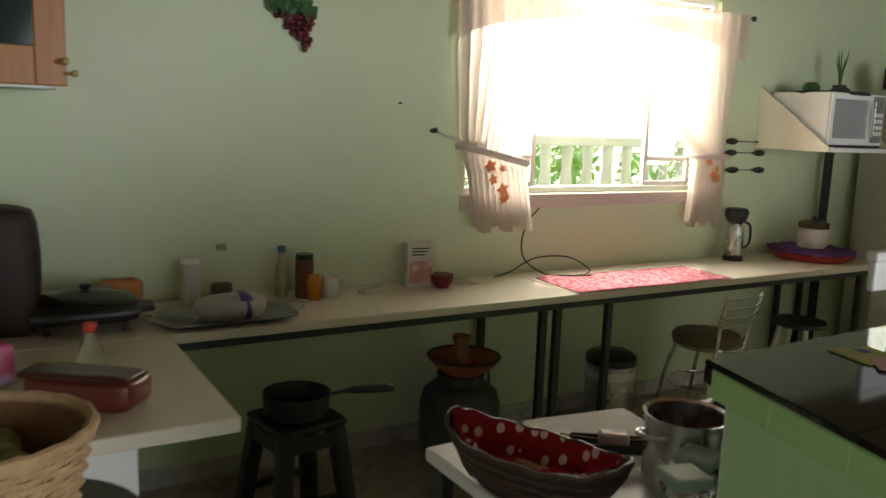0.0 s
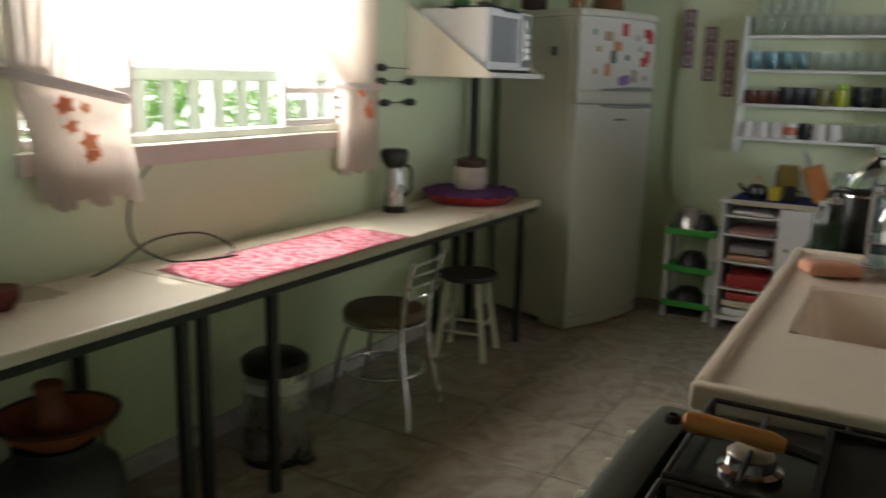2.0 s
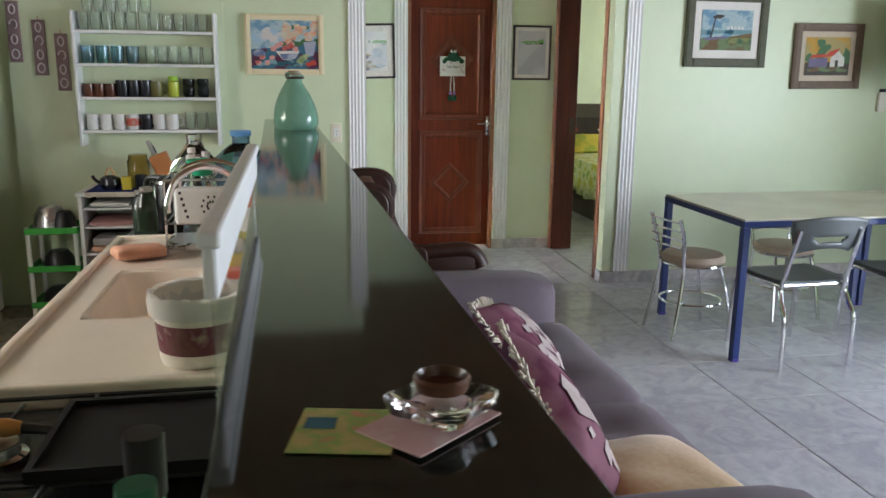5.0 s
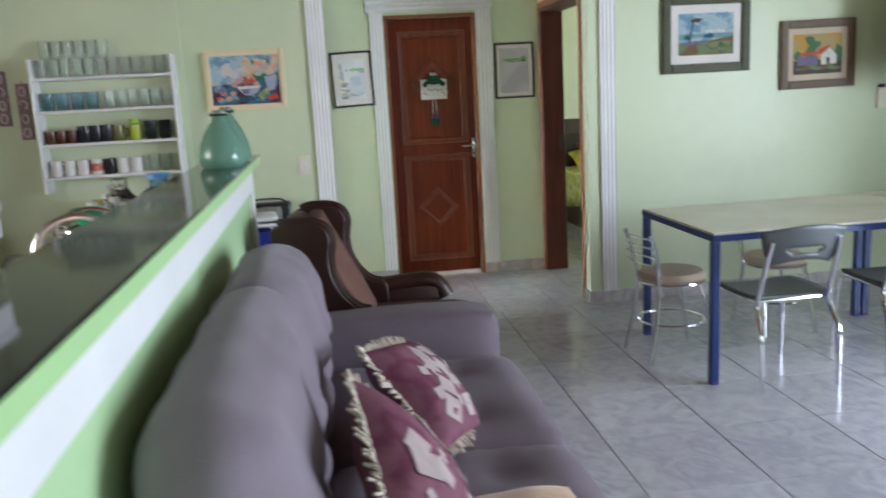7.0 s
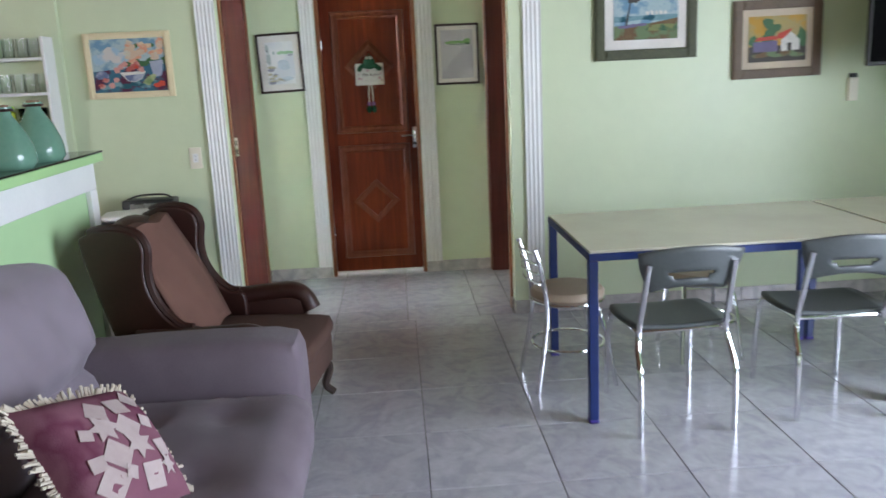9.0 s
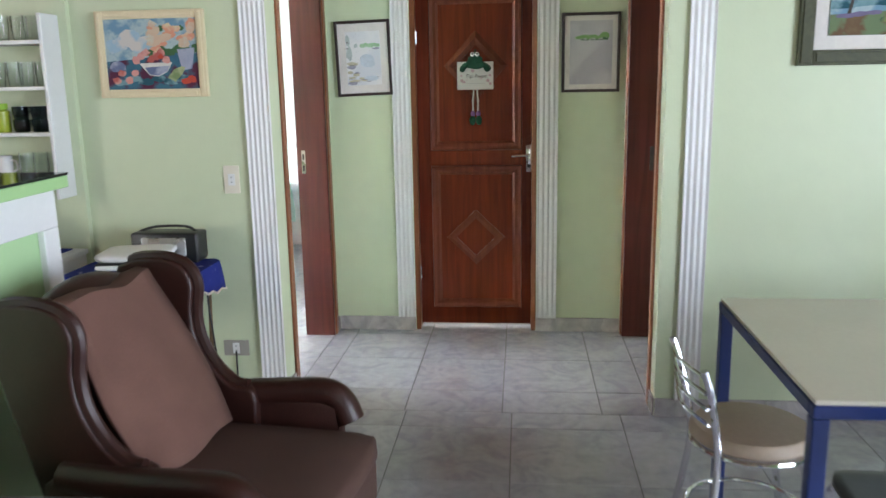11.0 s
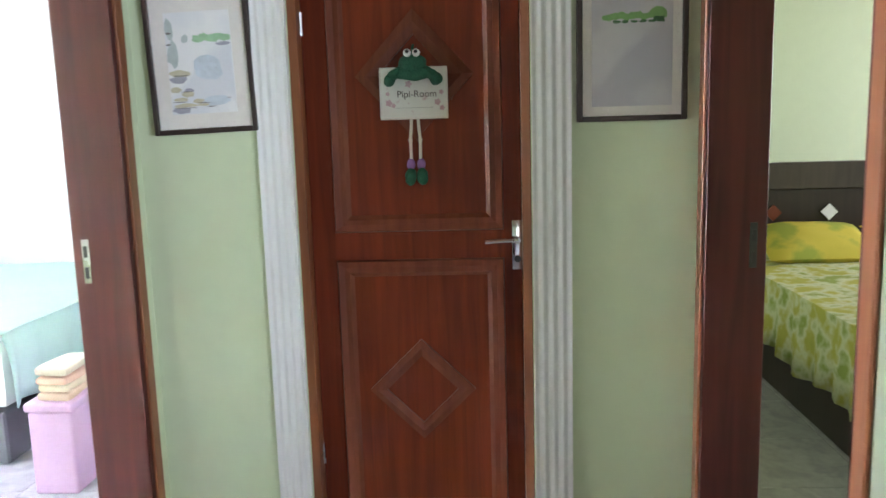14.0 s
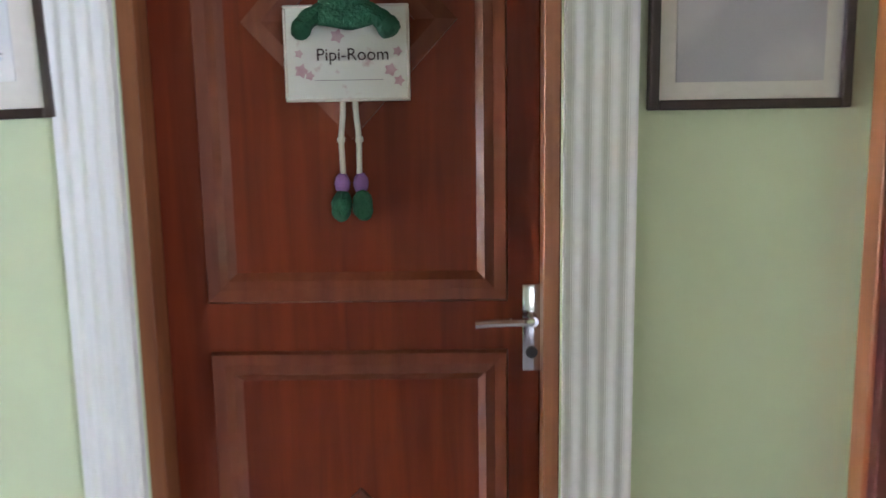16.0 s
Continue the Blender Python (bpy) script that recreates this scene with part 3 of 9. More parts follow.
def writing(name, text, size, m, mat, parent=None, extrude=0.0006):
    cu = bpy.data.curves.new(name, "FONT")
    cu.body, cu.size, cu.extrude = text, size, extrude
    cu.align_x, cu.align_y = "CENTER", "CENTER"
    cu.materials.append(mat)
    ob = new(name, cu)
    ob.matrix_world = m
    if parent is not None:
        ob.parent = parent
    return ob


INK = surf("ink", (0.05, 0.03, 0.03), rough=0.8)
FACE_W = Matrix.Rotation(radians(-90), 4, "Z") @ Matrix.Rotation(radians(90), 4, "X")
writing("lettering", "Pipi-Room", 0.029, Matrix.Translation((LX - 0.0412, -0.785, 1.525)) @ FACE_W, INK, sign)


def side_door(name, y_in, y_out, SD0=SD0, SD1=SD1):
    """An open side doorway: wooden lining, orange casings and lock plate. y_in: the hall side."""
    d = thing(name, "open doorway with a dark red-brown wooden lining", "door frame")
    tagged(d, kind="structure")
    a, b = min(y_in, y_out) - 0.004, max(y_in, y_out) + 0.004
    part("lining_far", boxes([(SD1 - 0.03, SD1, a, b, 0, DH - 0.03)], 0.002), DOORWOOD_D, d, "dark red-brown door lining")
    part("lining_near", boxes([(SD0, SD0 + 0.03, a, b, 0, DH - 0.03)], 0.002), DOORWOOD_D, d)
    part("lining_head", boxes([(SD0, SD1, a, b, DH - 0.03, DH)], 0.002), DOORWOOD_D, d)
    s = -1 if y_in < y_out else 1
    y0, y1 = sorted((y_in, y_in + s * 0.012))
    part("casing_far", boxes([(SD1 - 0.006, SD1 + 0.045, y0, y1, 0, DH + 0.04)], 0.003), CASING, d, "orange-brown casing strip")
    part("casing_near", boxes([(SD0 - 0.045, SD0 + 0.006, y0, y1, 0, DH + 0.04)], 0.003), CASING, d)
    part("casing_head", boxes([(SD0 - 0.045, SD1 + 0.045, y0 + 0.001, y1 - 0.001, DH, DH + 0.045)], 0.003), CASING, d)
    yy = (y_in + y_out) / 2 - s * 0.05
    # right doorway's plate lies in shade, which is put in as dark iron
    p = part("strike_plate", boxes([(SD1 - 0.033, SD1 - 0.0295, yy - 0.011, yy + 0.011, 0.985, 1.12)], 0.001), STEEL if y_in > -1 else IRON, d, "steel strike plate" if y_in > -1 else "strike plate, its shade painted in as dark iron")
    part("strike_hole", boxes([(SD1 - 0.0345, SD1 - 0.0325, yy - 0.006, yy + 0.006, 1.0, 1.035), (SD1 - 0.0345, SD1 - 0.0325, yy - 0.006, yy + 0.006, 1.065, 1.1)]), BLACK, p)
    return d


side_door("door_2", AY1, AY1 + 0.17)
side_door("door_3", AY0, AY0 - 0.17, RD0, RD1)

# skirting of cut tiles
def skirting(name, pieces):
    root = tagged(new(name, None), "grey marbled tile skirting", kind="structure")
    for (x0, x1, y0, y1) in pieces:
        along = x1 - x0 > y1 - y0
        L = (x1 - x0) if along else (y1 - y0)
        k = max(1, round(L / 0.46))
        for i in range(k):
            a, b = i * L / k + 0.0015, (i + 1) * L / k - 0.0015
            q = (x0 + a, x0 + b, y0, y1) if along else (x0, x1, y0 + a, y0 + b)
            part("tile", boxes([(*q, 0, SK)], 0.0015), SKIRT, root)
    return root


T = 0.011
skirting("baseboard", [(XW - T, XW, YS, AY0), (XW - T, XW, AY1 + 0.09, 0.90), (XW, RD0 - 0.046, AY0, AY0 + T), (XW, SD0 - 0.046, AY1 - T, AY1), (XD - T, XD, AY0 + T, DY0), (XD - T, XD, DY1, AY1 - T), (SD1 + 0.046, XD - T, AY1 - T, AY1), (XE, 4.5, YK - T, YK), (OX1, XW - T, YS, YS + T)])


# ---- pictures ----
def picture(name, label, y0, y1, z0, z1, x, fw, fmat, canvas, mat_w=0.0, mount=None, rz=0.0, depth=0.025, glazed=False):
    """A framed picture on a wall that faces -x."""
    w, h = y1 - y0, z1 - z0
    p = thing(name, label, "framed picture", (x - 0.002, (y0 + y1) / 2, (z0 + z1) / 2))
    p.rotation_euler = (radians(rz), 0, 0)
    for nm, s in (("frame_left", (w / 2 - fw, w / 2, -h / 2, h / 2)), ("frame_right", (-w / 2, -w / 2 + fw, -h / 2, h / 2)), ("frame_top", (-w / 2 + fw, w / 2 - fw, h / 2 - fw, h / 2)), ("frame_bottom", (-w / 2 + fw, w / 2 - fw, -h / 2, -h / 2 + fw))):
        bm = bmn()
        box(bm, -depth, 0, s[0], s[1], s[2], s[3], 0.003, 2)
        ax, ay = (s[0] + s[1]) / 2, (s[2] + s[3]) / 2
        if fw > 0.03:
            box(bm, -depth - 0.006, -depth + 0.001, s[0] + 0.01, s[1] - 0.01, s[2] + 0.01, s[3] - 0.01, 0.003, 2)
        part(nm, bm, fmat, p)
    if mount:
        part("mount", boxes([(-0.012, -0.004, -w / 2 + fw, w / 2 - fw, -h / 2 + fw, h / 2 - fw)]), mount, p, "pale mount")
    k = fw + mat_w
    art = part("canvas", boxes([(-0.016, -0.0125, -w / 2 + k, w / 2 - k, -h / 2 + k, h / 2 - k)]), canvas[0], p)
    for i, (nm, m, polys) in enumerate(canvas[1]):
        bm = bmn()
        W, Hh = w - 2 * k, h - 2 * k
        for j, poly in enumerate(polys):
            vs = [bm.verts.new((-0.0168 - 0.0005 * i - 0.00004 * j, W / 2 - u * W, -Hh / 2 + v * Hh)) for u, v in poly]
            bm.faces.new(vs)
        part(nm, bm, m, p, kind="stuff")
    if glazed:
        part("glazing", boxes([(-0.0215, -0.0205, -w / 2 + fw, w / 2 - fw, -h / 2 + fw, h / 2 - fw)]), PICGLASS, p, "clear picture glass").visible_shadow = False
    return p


def blob(cx, cy, rx, ry, n=12, seed=0, rough=0.25, lo=0.0, hi=1.0):
    """An uneven round patch, in fractions of a canvas."""
    r = random.Random(seed)
    out = []
    for i in range(n):
        k = 1 + rough * (r.random() - 0.5) * 2
        a = 2 * math.pi * i / n
        out.append((min(hi, max(lo, cx + rx * k * math.cos(a))), min(hi, max(lo, cy + ry * k * math.sin(a)))))
    return out


def flat(name, c, v=0.8, scale=30):
    return surf(name, c, tuple(k * v for k in c), rough=0.6, scale=scale, bump=0.15, bump_scale=200)


PICGLASS = glass("picture_glass", rough=0.01, alpha=0.12)
DARKF = wood("frame_dark", (0.035, 0.018, 0.014), (0.02, 0.010, 0.008), rough=0.4)
GOLDF = surf("frame_gold", (0.62, 0.46, 0.20), (0.50, 0.36, 0.14), rough=0.35, metal=0.3, scale=15)
CREAMF = surf("frame_cream", (0.78, 0.68, 0.45), (0.72, 0.62, 0.40), rough=0.45, scale=15)
OLIVEF = surf("frame_olive", (0.085, 0.09, 0.045), (0.05, 0.055, 0.028), rough=0.5, spec=0.3, scale=15, bump=0.2)
BRONZEF = surf("frame_bronze", (0.18, 0.125, 0.085), (0.12, 0.085, 0.06), rough=0.5, spec=0.3, scale=15, bump=0.3)
MOUNTW = surf("mount_white", (0.78, 0.74, 0.69), rough=0.8)
PAPERW = spots("paper_wash", (0.74, 0.74, 0.75), [(0.78, 0.77, 0.76), (0.66, 0.67, 0.70)], scale=4, thresh=0.45)
PAPERG = spots("paper_grey", (0.52, 0.50, 0.53), [(0.56, 0.54, 0.56), (0.46, 0.44, 0.48)], scale=4, thresh=0.45)
P_OCHRE, P_GREEN, P_DKG, P_BLK = flat("paint_ochre", (0.45, 0.32, 0.14)), flat("paint_green", (0.22, 0.42, 0.14)), flat("paint_dark_green", (0.05, 0.14, 0.05)), flat("paint_umber", (0.05, 0.04, 0.03))
P_RED, P_ORG, P_PINK, P_BLUE = flat("paint_red", (0.55, 0.06, 0.03)), flat("paint_orange", (0.78, 0.36, 0.10)), flat("paint_pink", (0.72, 0.36, 0.30)), flat("paint_blue", (0.02, 0.09, 0.24))
P_SKY, P_TEAL, P_YEL, P_WHT, P_LILAC = flat("paint_sky", (0.35, 0.55, 0.66)), flat("paint_teal", (0.04, 0.20, 0.22)), flat("paint_yellow", (0.62, 0.44, 0.10)), flat("paint_white", (0.72, 0.70, 0.64)), flat("paint_lilac", (0.16, 0.13, 0.24))


def daub(name, a, b, c, scale=14):
    """Mixed brush strokes of three colours."""
    return spots(name, a, [b, c], scale=scale, thresh=0.45, bump=0.3)


P_SKY = daub("daub_sky", (0.24, 0.38, 0.46), (0.40, 0.50, 0.52), (0.17, 0.30, 0.42))
P_TEAL = daub("daub_sea", (0.06, 0.17, 0.20), (0.20, 0.33, 0.36), (0.03, 0.10, 0.13))
P_OCHRE = daub("daub_sand", (0.26, 0.23, 0.11), (0.16, 0.10, 0.06), (0.16, 0.22, 0.12))
P_GREEN_L = daub("daub_grass", (0.12, 0.19, 0.08), (0.22, 0.24, 0.10), (0.06, 0.13, 0.08))
P_BLUE = daub("daub_blue", (0.02, 0.07, 0.17), (0.06, 0.16, 0.22), (0.10, 0.03, 0.06))
P_YEL = daub("daub_yellow", (0.46, 0.34, 0.10), (0.40, 0.33, 0.16), (0.50, 0.30, 0.07))
P_CLOUD = daub("daub_cloud", (0.48, 0.56, 0.60), (0.34, 0.48, 0.58), (0.60, 0.56, 0.52))
P_ORG = daub("daub_orange", (0.62, 0.30, 0.10), (0.66, 0.44, 0.22), (0.52, 0.16, 0.07))

rocks = [blob(0.10 + 0.05 * i + 0.12 * random.Random(i).random(), 0.10 + 0.035 * ((i * 7) % 9), 0.07, 0.022, 9, i) for i in range(14)]
W_STONE, W_MAUVE, W_MIST, W_GREEN = flat("wash_stone", (0.58, 0.53, 0.38)), flat("wash_mauve", (0.36, 0.35, 0.42)), flat("wash_mist", (0.50, 0.56, 0.54)), flat("wash_green", (0.38, 0.60, 0.36))
W_INK, W_WATER = flat("wash_ink", (0.20, 0.18, 0.17)), flat("wash_water", (0.60, 0.66, 0.72))
picture("watercolour", "narrow dark-framed watercolour of a rocky shore with green trees", -0.293, 0.03, 1.425, 1.85, XD, 0.016, DARKF,
        (PAPERW, [("water", W_WATER, [blob(0.72, 0.12, 0.24, 0.05, 12, 90), blob(0.62, 0.45, 0.2, 0.12, 12, 92)]), ("mist", W_MIST, [blob(0.10, 0.60, 0.10, 0.13, 12, 31), blob(0.07, 0.84, 0.07, 0.10, 10, 32), blob(0.30, 0.74, 0.05, 0.04, 9, 33)]),
                  ("shade", W_MAUVE, [blob(0.15, 0.345, 0.13, 0.035, 11, 35), blob(0.15, 0.035, 0.14, 0.03, 10, 36), blob(0.30, 0.235, 0.07, 0.02, 9, 37), blob(0.88, 0.675, 0.11, 0.02, 9, 38), blob(0.50, 0.715, 0.05, 0.015, 8, 39)]),
                  ("rocks", W_STONE, [blob(0.18, 0.405, 0.17, 0.032, 12, 41), blob(0.10, 0.245, 0.08, 0.035, 10, 42), blob(0.28, 0.195, 0.10, 0.032, 10, 43), blob(0.14, 0.145, 0.13, 0.022, 10, 44), blob(0.42, 0.125, 0.10, 0.028, 11, 45), blob(0.22, 0.085, 0.18, 0.022, 11, 46), blob(0.50, 0.085, 0.10, 0.015, 9, 47)]),
                  ("ink", W_INK, [blob(0.20, 0.382, 0.14, 0.006, 8, 51), blob(0.26, 0.222, 0.10, 0.005, 8, 52), blob(0.14, 0.122, 0.12, 0.004, 8, 53), blob(0.50, 0.105, 0.10, 0.005, 8, 54), blob(0.25, 0.062, 0.20, 0.004, 8, 55), blob(0.63, 0.065, 0.07, 0.005, 8, 56), blob(0.90, 0.145, 0.04, 0.004, 7, 57), blob(0.06, 0.80, 0.05, 0.012, 8, 58), blob(0.05, 0.69, 0.04, 0.010, 8, 59)]),
                  ("trees", W_GREEN, [blob(0.52 + 0.10 * k, 0.735 + 0.008 * (k % 2), 0.11, 0.036, 11, k + 70) for k in range(5)])]), 0.045, MOUNTW, rz=-1.6, glazed=True)
picture("watercolour", "narrow dark-framed watercolour of a river with a green bank", -1.592, -1.268, 1.425, 1.862, XD, 0.016, DARKF,
        (PAPERG, [("bank", P_GREEN, [blob(0.2 + 0.075 * i, 0.735 + 0.01 * (i % 3), 0.07, 0.028, 10, i + 10) for i in range(9)] + [blob(0.82, 0.76, 0.10, 0.05, 11, 5)]), ("shade", P_DKG, [blob(0.3 + 0.11 * i, 0.70, 0.05, 0.012, 8, i + 20) for i in range(6)] + [blob(0.82, 0.72, 0.08, 0.02, 9, 8)])]), 0.028, MOUNTW, glazed=True)
P_PEACH = daub("daub_peach", (0.62, 0.42, 0.26), (0.66, 0.30, 0.20), (0.66, 0.54, 0.36))
P_CREAM = daub("daub_cream", (0.62, 0.54, 0.38), (0.60, 0.44, 0.32), (0.56, 0.56, 0.46))
P_SALMON = daub("daub_salmon", (0.55, 0.20, 0.18), (0.62, 0.32, 0.28), (0.46, 0.12, 0.10))
P_PEAR = daub("daub_pear", (0.30, 0.36, 0.14), (0.40, 0.44, 0.24), (0.20, 0.28, 0.12))
P_SLATE = daub("daub_slate", (0.26, 0.28, 0.40), (0.38, 0.40, 0.50), (0.14, 0.17, 0.28))
rf = random.Random(11)
fl = [blob(rf.uniform(0.48, 0.96), rf.uniform(0.56, 0.93), rf.uniform(0.04, 0.075), rf.uniform(0.04, 0.08), 10, k) for k in range(26)]
picture("still_life", "framed still life of fruit bowl and peach-coloured flowers", 0.318, 0.806, 1.452, 1.822, XW, 0.036, CREAMF,
        (P_SKY, [("clouds", P_CLOUD, [blob(0.10 + 0.09 * k, 0.62 + 0.06 * (k % 3), 0.11, 0.10, 10, k + 3) for k in range(5)]),
                 ("table", P_BLUE, [[(0, 0), (1, 0), (1, 0.50), (0.70, 0.52), (0.40, 0.44), (0, 0.40)]]),
                 ("foliage", P_DKG, [blob(0.50 + 0.10 * k, 0.52 + 0.05 * (k % 2), 0.07, 0.06, 8, k + 30) for k in range(6)] + [blob(0.62 + 0.11 * k, 0.86 - 0.05 * (k % 2), 0.03, 0.04, 7, k + 35) for k in range(4)]),
                 ("flowers", P_PEACH, fl[:14]), ("bloom", P_CREAM, fl[14:]),
                 ("vase", P_SLATE, [[(0.78, 0.56), (0.97, 0.58), (0.93, 0.28), (0.82, 0.26)], blob(0.12, 0.34, 0.10, 0.08, 9, 4)]),
                 ("drape", P_TEAL, [blob(0.16 + 0.13 * k, 0.10 + 0.05 * (k % 2), 0.09, 0.05, 9, k + 9) for k in range(6)]),
                 ("bowl", P_WHT, [[(0.36, 0.37), (0.72, 0.38), (0.66, 0.24), (0.56, 0.18), (0.46, 0.20)]]), ("bowl_shade", P_SLATE, [[(0.42, 0.31), (0.69, 0.33), (0.66, 0.25), (0.56, 0.19), (0.46, 0.21)]]),
                 ("fruit", P_SALMON, [blob(0.33 + 0.055 * k, 0.42 + 0.05 * (k % 3), 0.045, 0.055, 9, k + 60) for k in range(7)] + [blob(0.10 + 0.07 * k, 0.13 + 0.10 * (k % 2), 0.045, 0.05, 9, k + 70) for k in range(4)]),
                 ("berries", P_RED, [blob(0.86, 0.11, 0.05, 0.05, 9, 2), blob(0.92, 0.13, 0.045, 0.05, 9, 5), blob(0.60, 0.46, 0.035, 0.04, 8, 7)]),
                 ("pear", P_PEAR, [[(0.66, 0.16), (0.74, 0.10), (0.82, 0.20), (0.86, 0.30), (0.82, 0.32), (0.74, 0.28)]])]), 0.0)
picture("seascape", "beach landscape in a wide olive-grey frame with a white mount", -2.765, -2.150, 1.535, 2.035, XW, 0.06, OLIVEF,
        (P_SKY, [("sea", P_TEAL, [[(0, 0.38), (1, 0.40), (1, 0.52), (0, 0.50)]]), ("sand", P_OCHRE, [[(0, 0), (1, 0), (1, 0.44), (0.55, 0.34), (0, 0.30)]]), ("grass", P_GREEN_L, [blob(0.62 + 0.08 * i, 0.22 + 0.05 * (i % 2), 0.13, 0.05, 10, i) for i in range(5)]), ("palm", P_BLK, [[(0.16, 0.25), (0.20, 0.25), (0.27, 0.8), (0.25, 0.8)]] + [blob(0.26 + 0.04 * i, 0.82 + 0.03 * (i % 2), 0.06, 0.04, 8, i + 6) for i in range(4)]), ("boats", P_LILAC, [blob(0.15 + 0.14 * i, 0.28 + 0.02 * i, 0.10, 0.035, 8, i + 16) for i in range(3)]), ("town", P_WHT, [blob(0.52 + 0.07 * i, 0.56, 0.03, 0.05, 6, i + 26) for i in range(5)]), ("pool", P_SKY, [blob(0.40, 0.38, 0.18, 0.04, 10, 1)])]), 0.055, MOUNTW)
picture("landscape", "farmhouse landscape with a yellow sky in a bronze frame", -3.533, -2.988, 1.392, 1.848, XW, 0.055, BRONZEF,
        (P_YEL, [("field", P_BLK, [[(0, 0), (1, 0), (1, 0.36), (0, 0.34)]]), ("grass", P_OCHRE, [blob(0.2 + 0.16 * i, 0.14 + 0.05 * (i % 2), 0.15, 0.05, 9, i) for i in range(5)]), ("trees", P_DKG, [blob(0.33 + 0.05 * (i % 3), 0.52 + 0.11 * i, 0.11, 0.10, 10, i) for i in range(4)] + [blob(0.92, 0.5, 0.10, 0.22, 10, 9), blob(0.08, 0.45, 0.08, 0.12, 9, 11)]), ("shed", P_LILAC, [[(0.08, 0.22), (0.5, 0.22), (0.5, 0.46), (0.08, 0.44)]]), ("roof", P_RED, [[(0.45, 0.5), (0.62, 0.5), (0.76, 0.72), (0.52, 0.62)], [(0.1, 0.46), (0.5, 0.48), (0.45, 0.56), (0.15, 0.54)]]), ("house", P_WHT, [[(0.56, 0.22), (0.88, 0.24), (0.88, 0.46), (0.73, 0.64), (0.56, 0.46)]]), ("doorway", P_BLK, [[(0.67, 0.23), (0.74, 0.23), (0.74, 0.40), (0.67, 0.40)]])]), 0.04, surf("mount_tan", (0.62, 0.52, 0.40), rough=0.8), rz=-0.6)


def switch_plate(name, label, y, z, w=0.075, h=0.12, x=XW, mat=CREAM):
    s = thing(name, label, "wall socket", (x, y, z))
    part("plate", boxes([(-0.008, 0, -w / 2, w / 2, -h / 2, h / 2)], 0.003, 2), mat, s, smooth=True)
    part("insert", boxes([(-0.0095, -0.0075, -0.016, 0.016, -0.026, 0.026)], 0.001), WHITE, s)
    bm = bmn()
    for q in (-0.011, 0.011):
        rod(bm, (-0.0105, 0, q), (-0.009, 0, q), 0.003, 8)
    part("pin_hole", bm, BLACK, s)
    return s


switch_plate("wall_socket", "cream plastic wall socket on the green wall", 0.248, 1.085, 0.072, 0.125)
switch_plate("wall_socket", "low greyish plastic wall socket near the floor", 0.283, 0.295, 0.12, 0.075, mat=surf("plate_grey", (0.36, 0.34, 0.30), rough=0.5))


# ---- the two bedrooms behind the side doors ----
def bed(name, label, x0, x1, y0, y1, top, quilt, base, drop):
    b = thing(name, label, "bed")
    part("base", boxes([(x0, x1, y0 + 0.03, y1 - 0.03, 0.0, 0.24)], 0.01), base, b)
    part("mattress", soft_box(x0, x1, y0 + 0.01, y1 - 0.01, 0.24, top - 0.03, 0.05, 4), WHITE, b, smooth=True)
    bm = bmn()
    nx, n = 40, 14
    prof = [(y0 - 0.02, drop + 0.0), (y0 - 0.025, (drop + top) / 2), (y0 - 0.005, top - 0.03), (y0 + 0.05, top), ((y0 + y1) / 2, top + 0.015), (y1 - 0.05, top), (y1 + 0.02, top - 0.04), (y1 + 0.03, drop)]
    pr = curve_pts([(0, a, c) for a, c in prof], 3)
    rows = []
    for i in range(nx + 1):
        x = x0 + (x1 - x0) * i / nx
        row = []
        for p in pr:
            k = max(0, min(1, (top - p.z) / (top - drop + 1e-6)))
            s = -1 if p.y < (y0 + y1) / 2 else 1
            row.append(bm.verts.new((x, p.y + s * k * 0.02 * math.sin(x * 34 + 2 * math.sin(x * 5)), p.z + 0.008 * noise.noise(Vector((x * 5, p.y * 5, 0))) + k * 0.02 * math.sin(x * 9))))
        rows.append(row)
    for a, c in zip(rows, rows[1:]):
        for j in range(len(pr) - 1):
            bm.faces.new((a[j], c[j], c[j + 1], a[j + 1]))
    q = part("bedspread", bm, quilt, b, smooth=True)
    md = q.modifiers.new("thick", "SOLIDIFY")
    md.thickness = 0.008
    return b


QUILT_G = spots("quilt_leaves", (0.30, 0.34, 0.07), [(0.46, 0.44, 0.10), (0.62, 0.64, 0.45), (0.30, 0.36, 0.10)], scale=9, thresh=0.42)
QUILT_T = surf("sheet_turquoise", (0.56, 0.76, 0.70), (0.50, 0.72, 0.66), rough=0.85, scale=3, bump=0.2)
WENGE = wood("wenge", (0.030, 0.016, 0.012), (0.016, 0.009, 0.007), rough=0.35)
bed("bed", "made double bed with a yellow and green leaf-print bedspread", 7.45, 9.38, -3.95, -2.45, 0.60, QUILT_G, WENGE, 0.24)
hb = thing("headboard", "dark brown wooden headboard with pale diamond inlays behind the bed", "headboard")
part("panel", boxes([(9.42, 9.47, -4.1, -2.3, 0.3, 0.98)], 0.004), WENGE, hb)
part("top_rail", boxes([(9.40, 9.48, -4.12, -2.28, 0.98, 1.14)], 0.006, 2), wood("wenge_light", (0.055, 0.040, 0.030), (0.035, 0.025, 0.019), rough=0.35), hb)
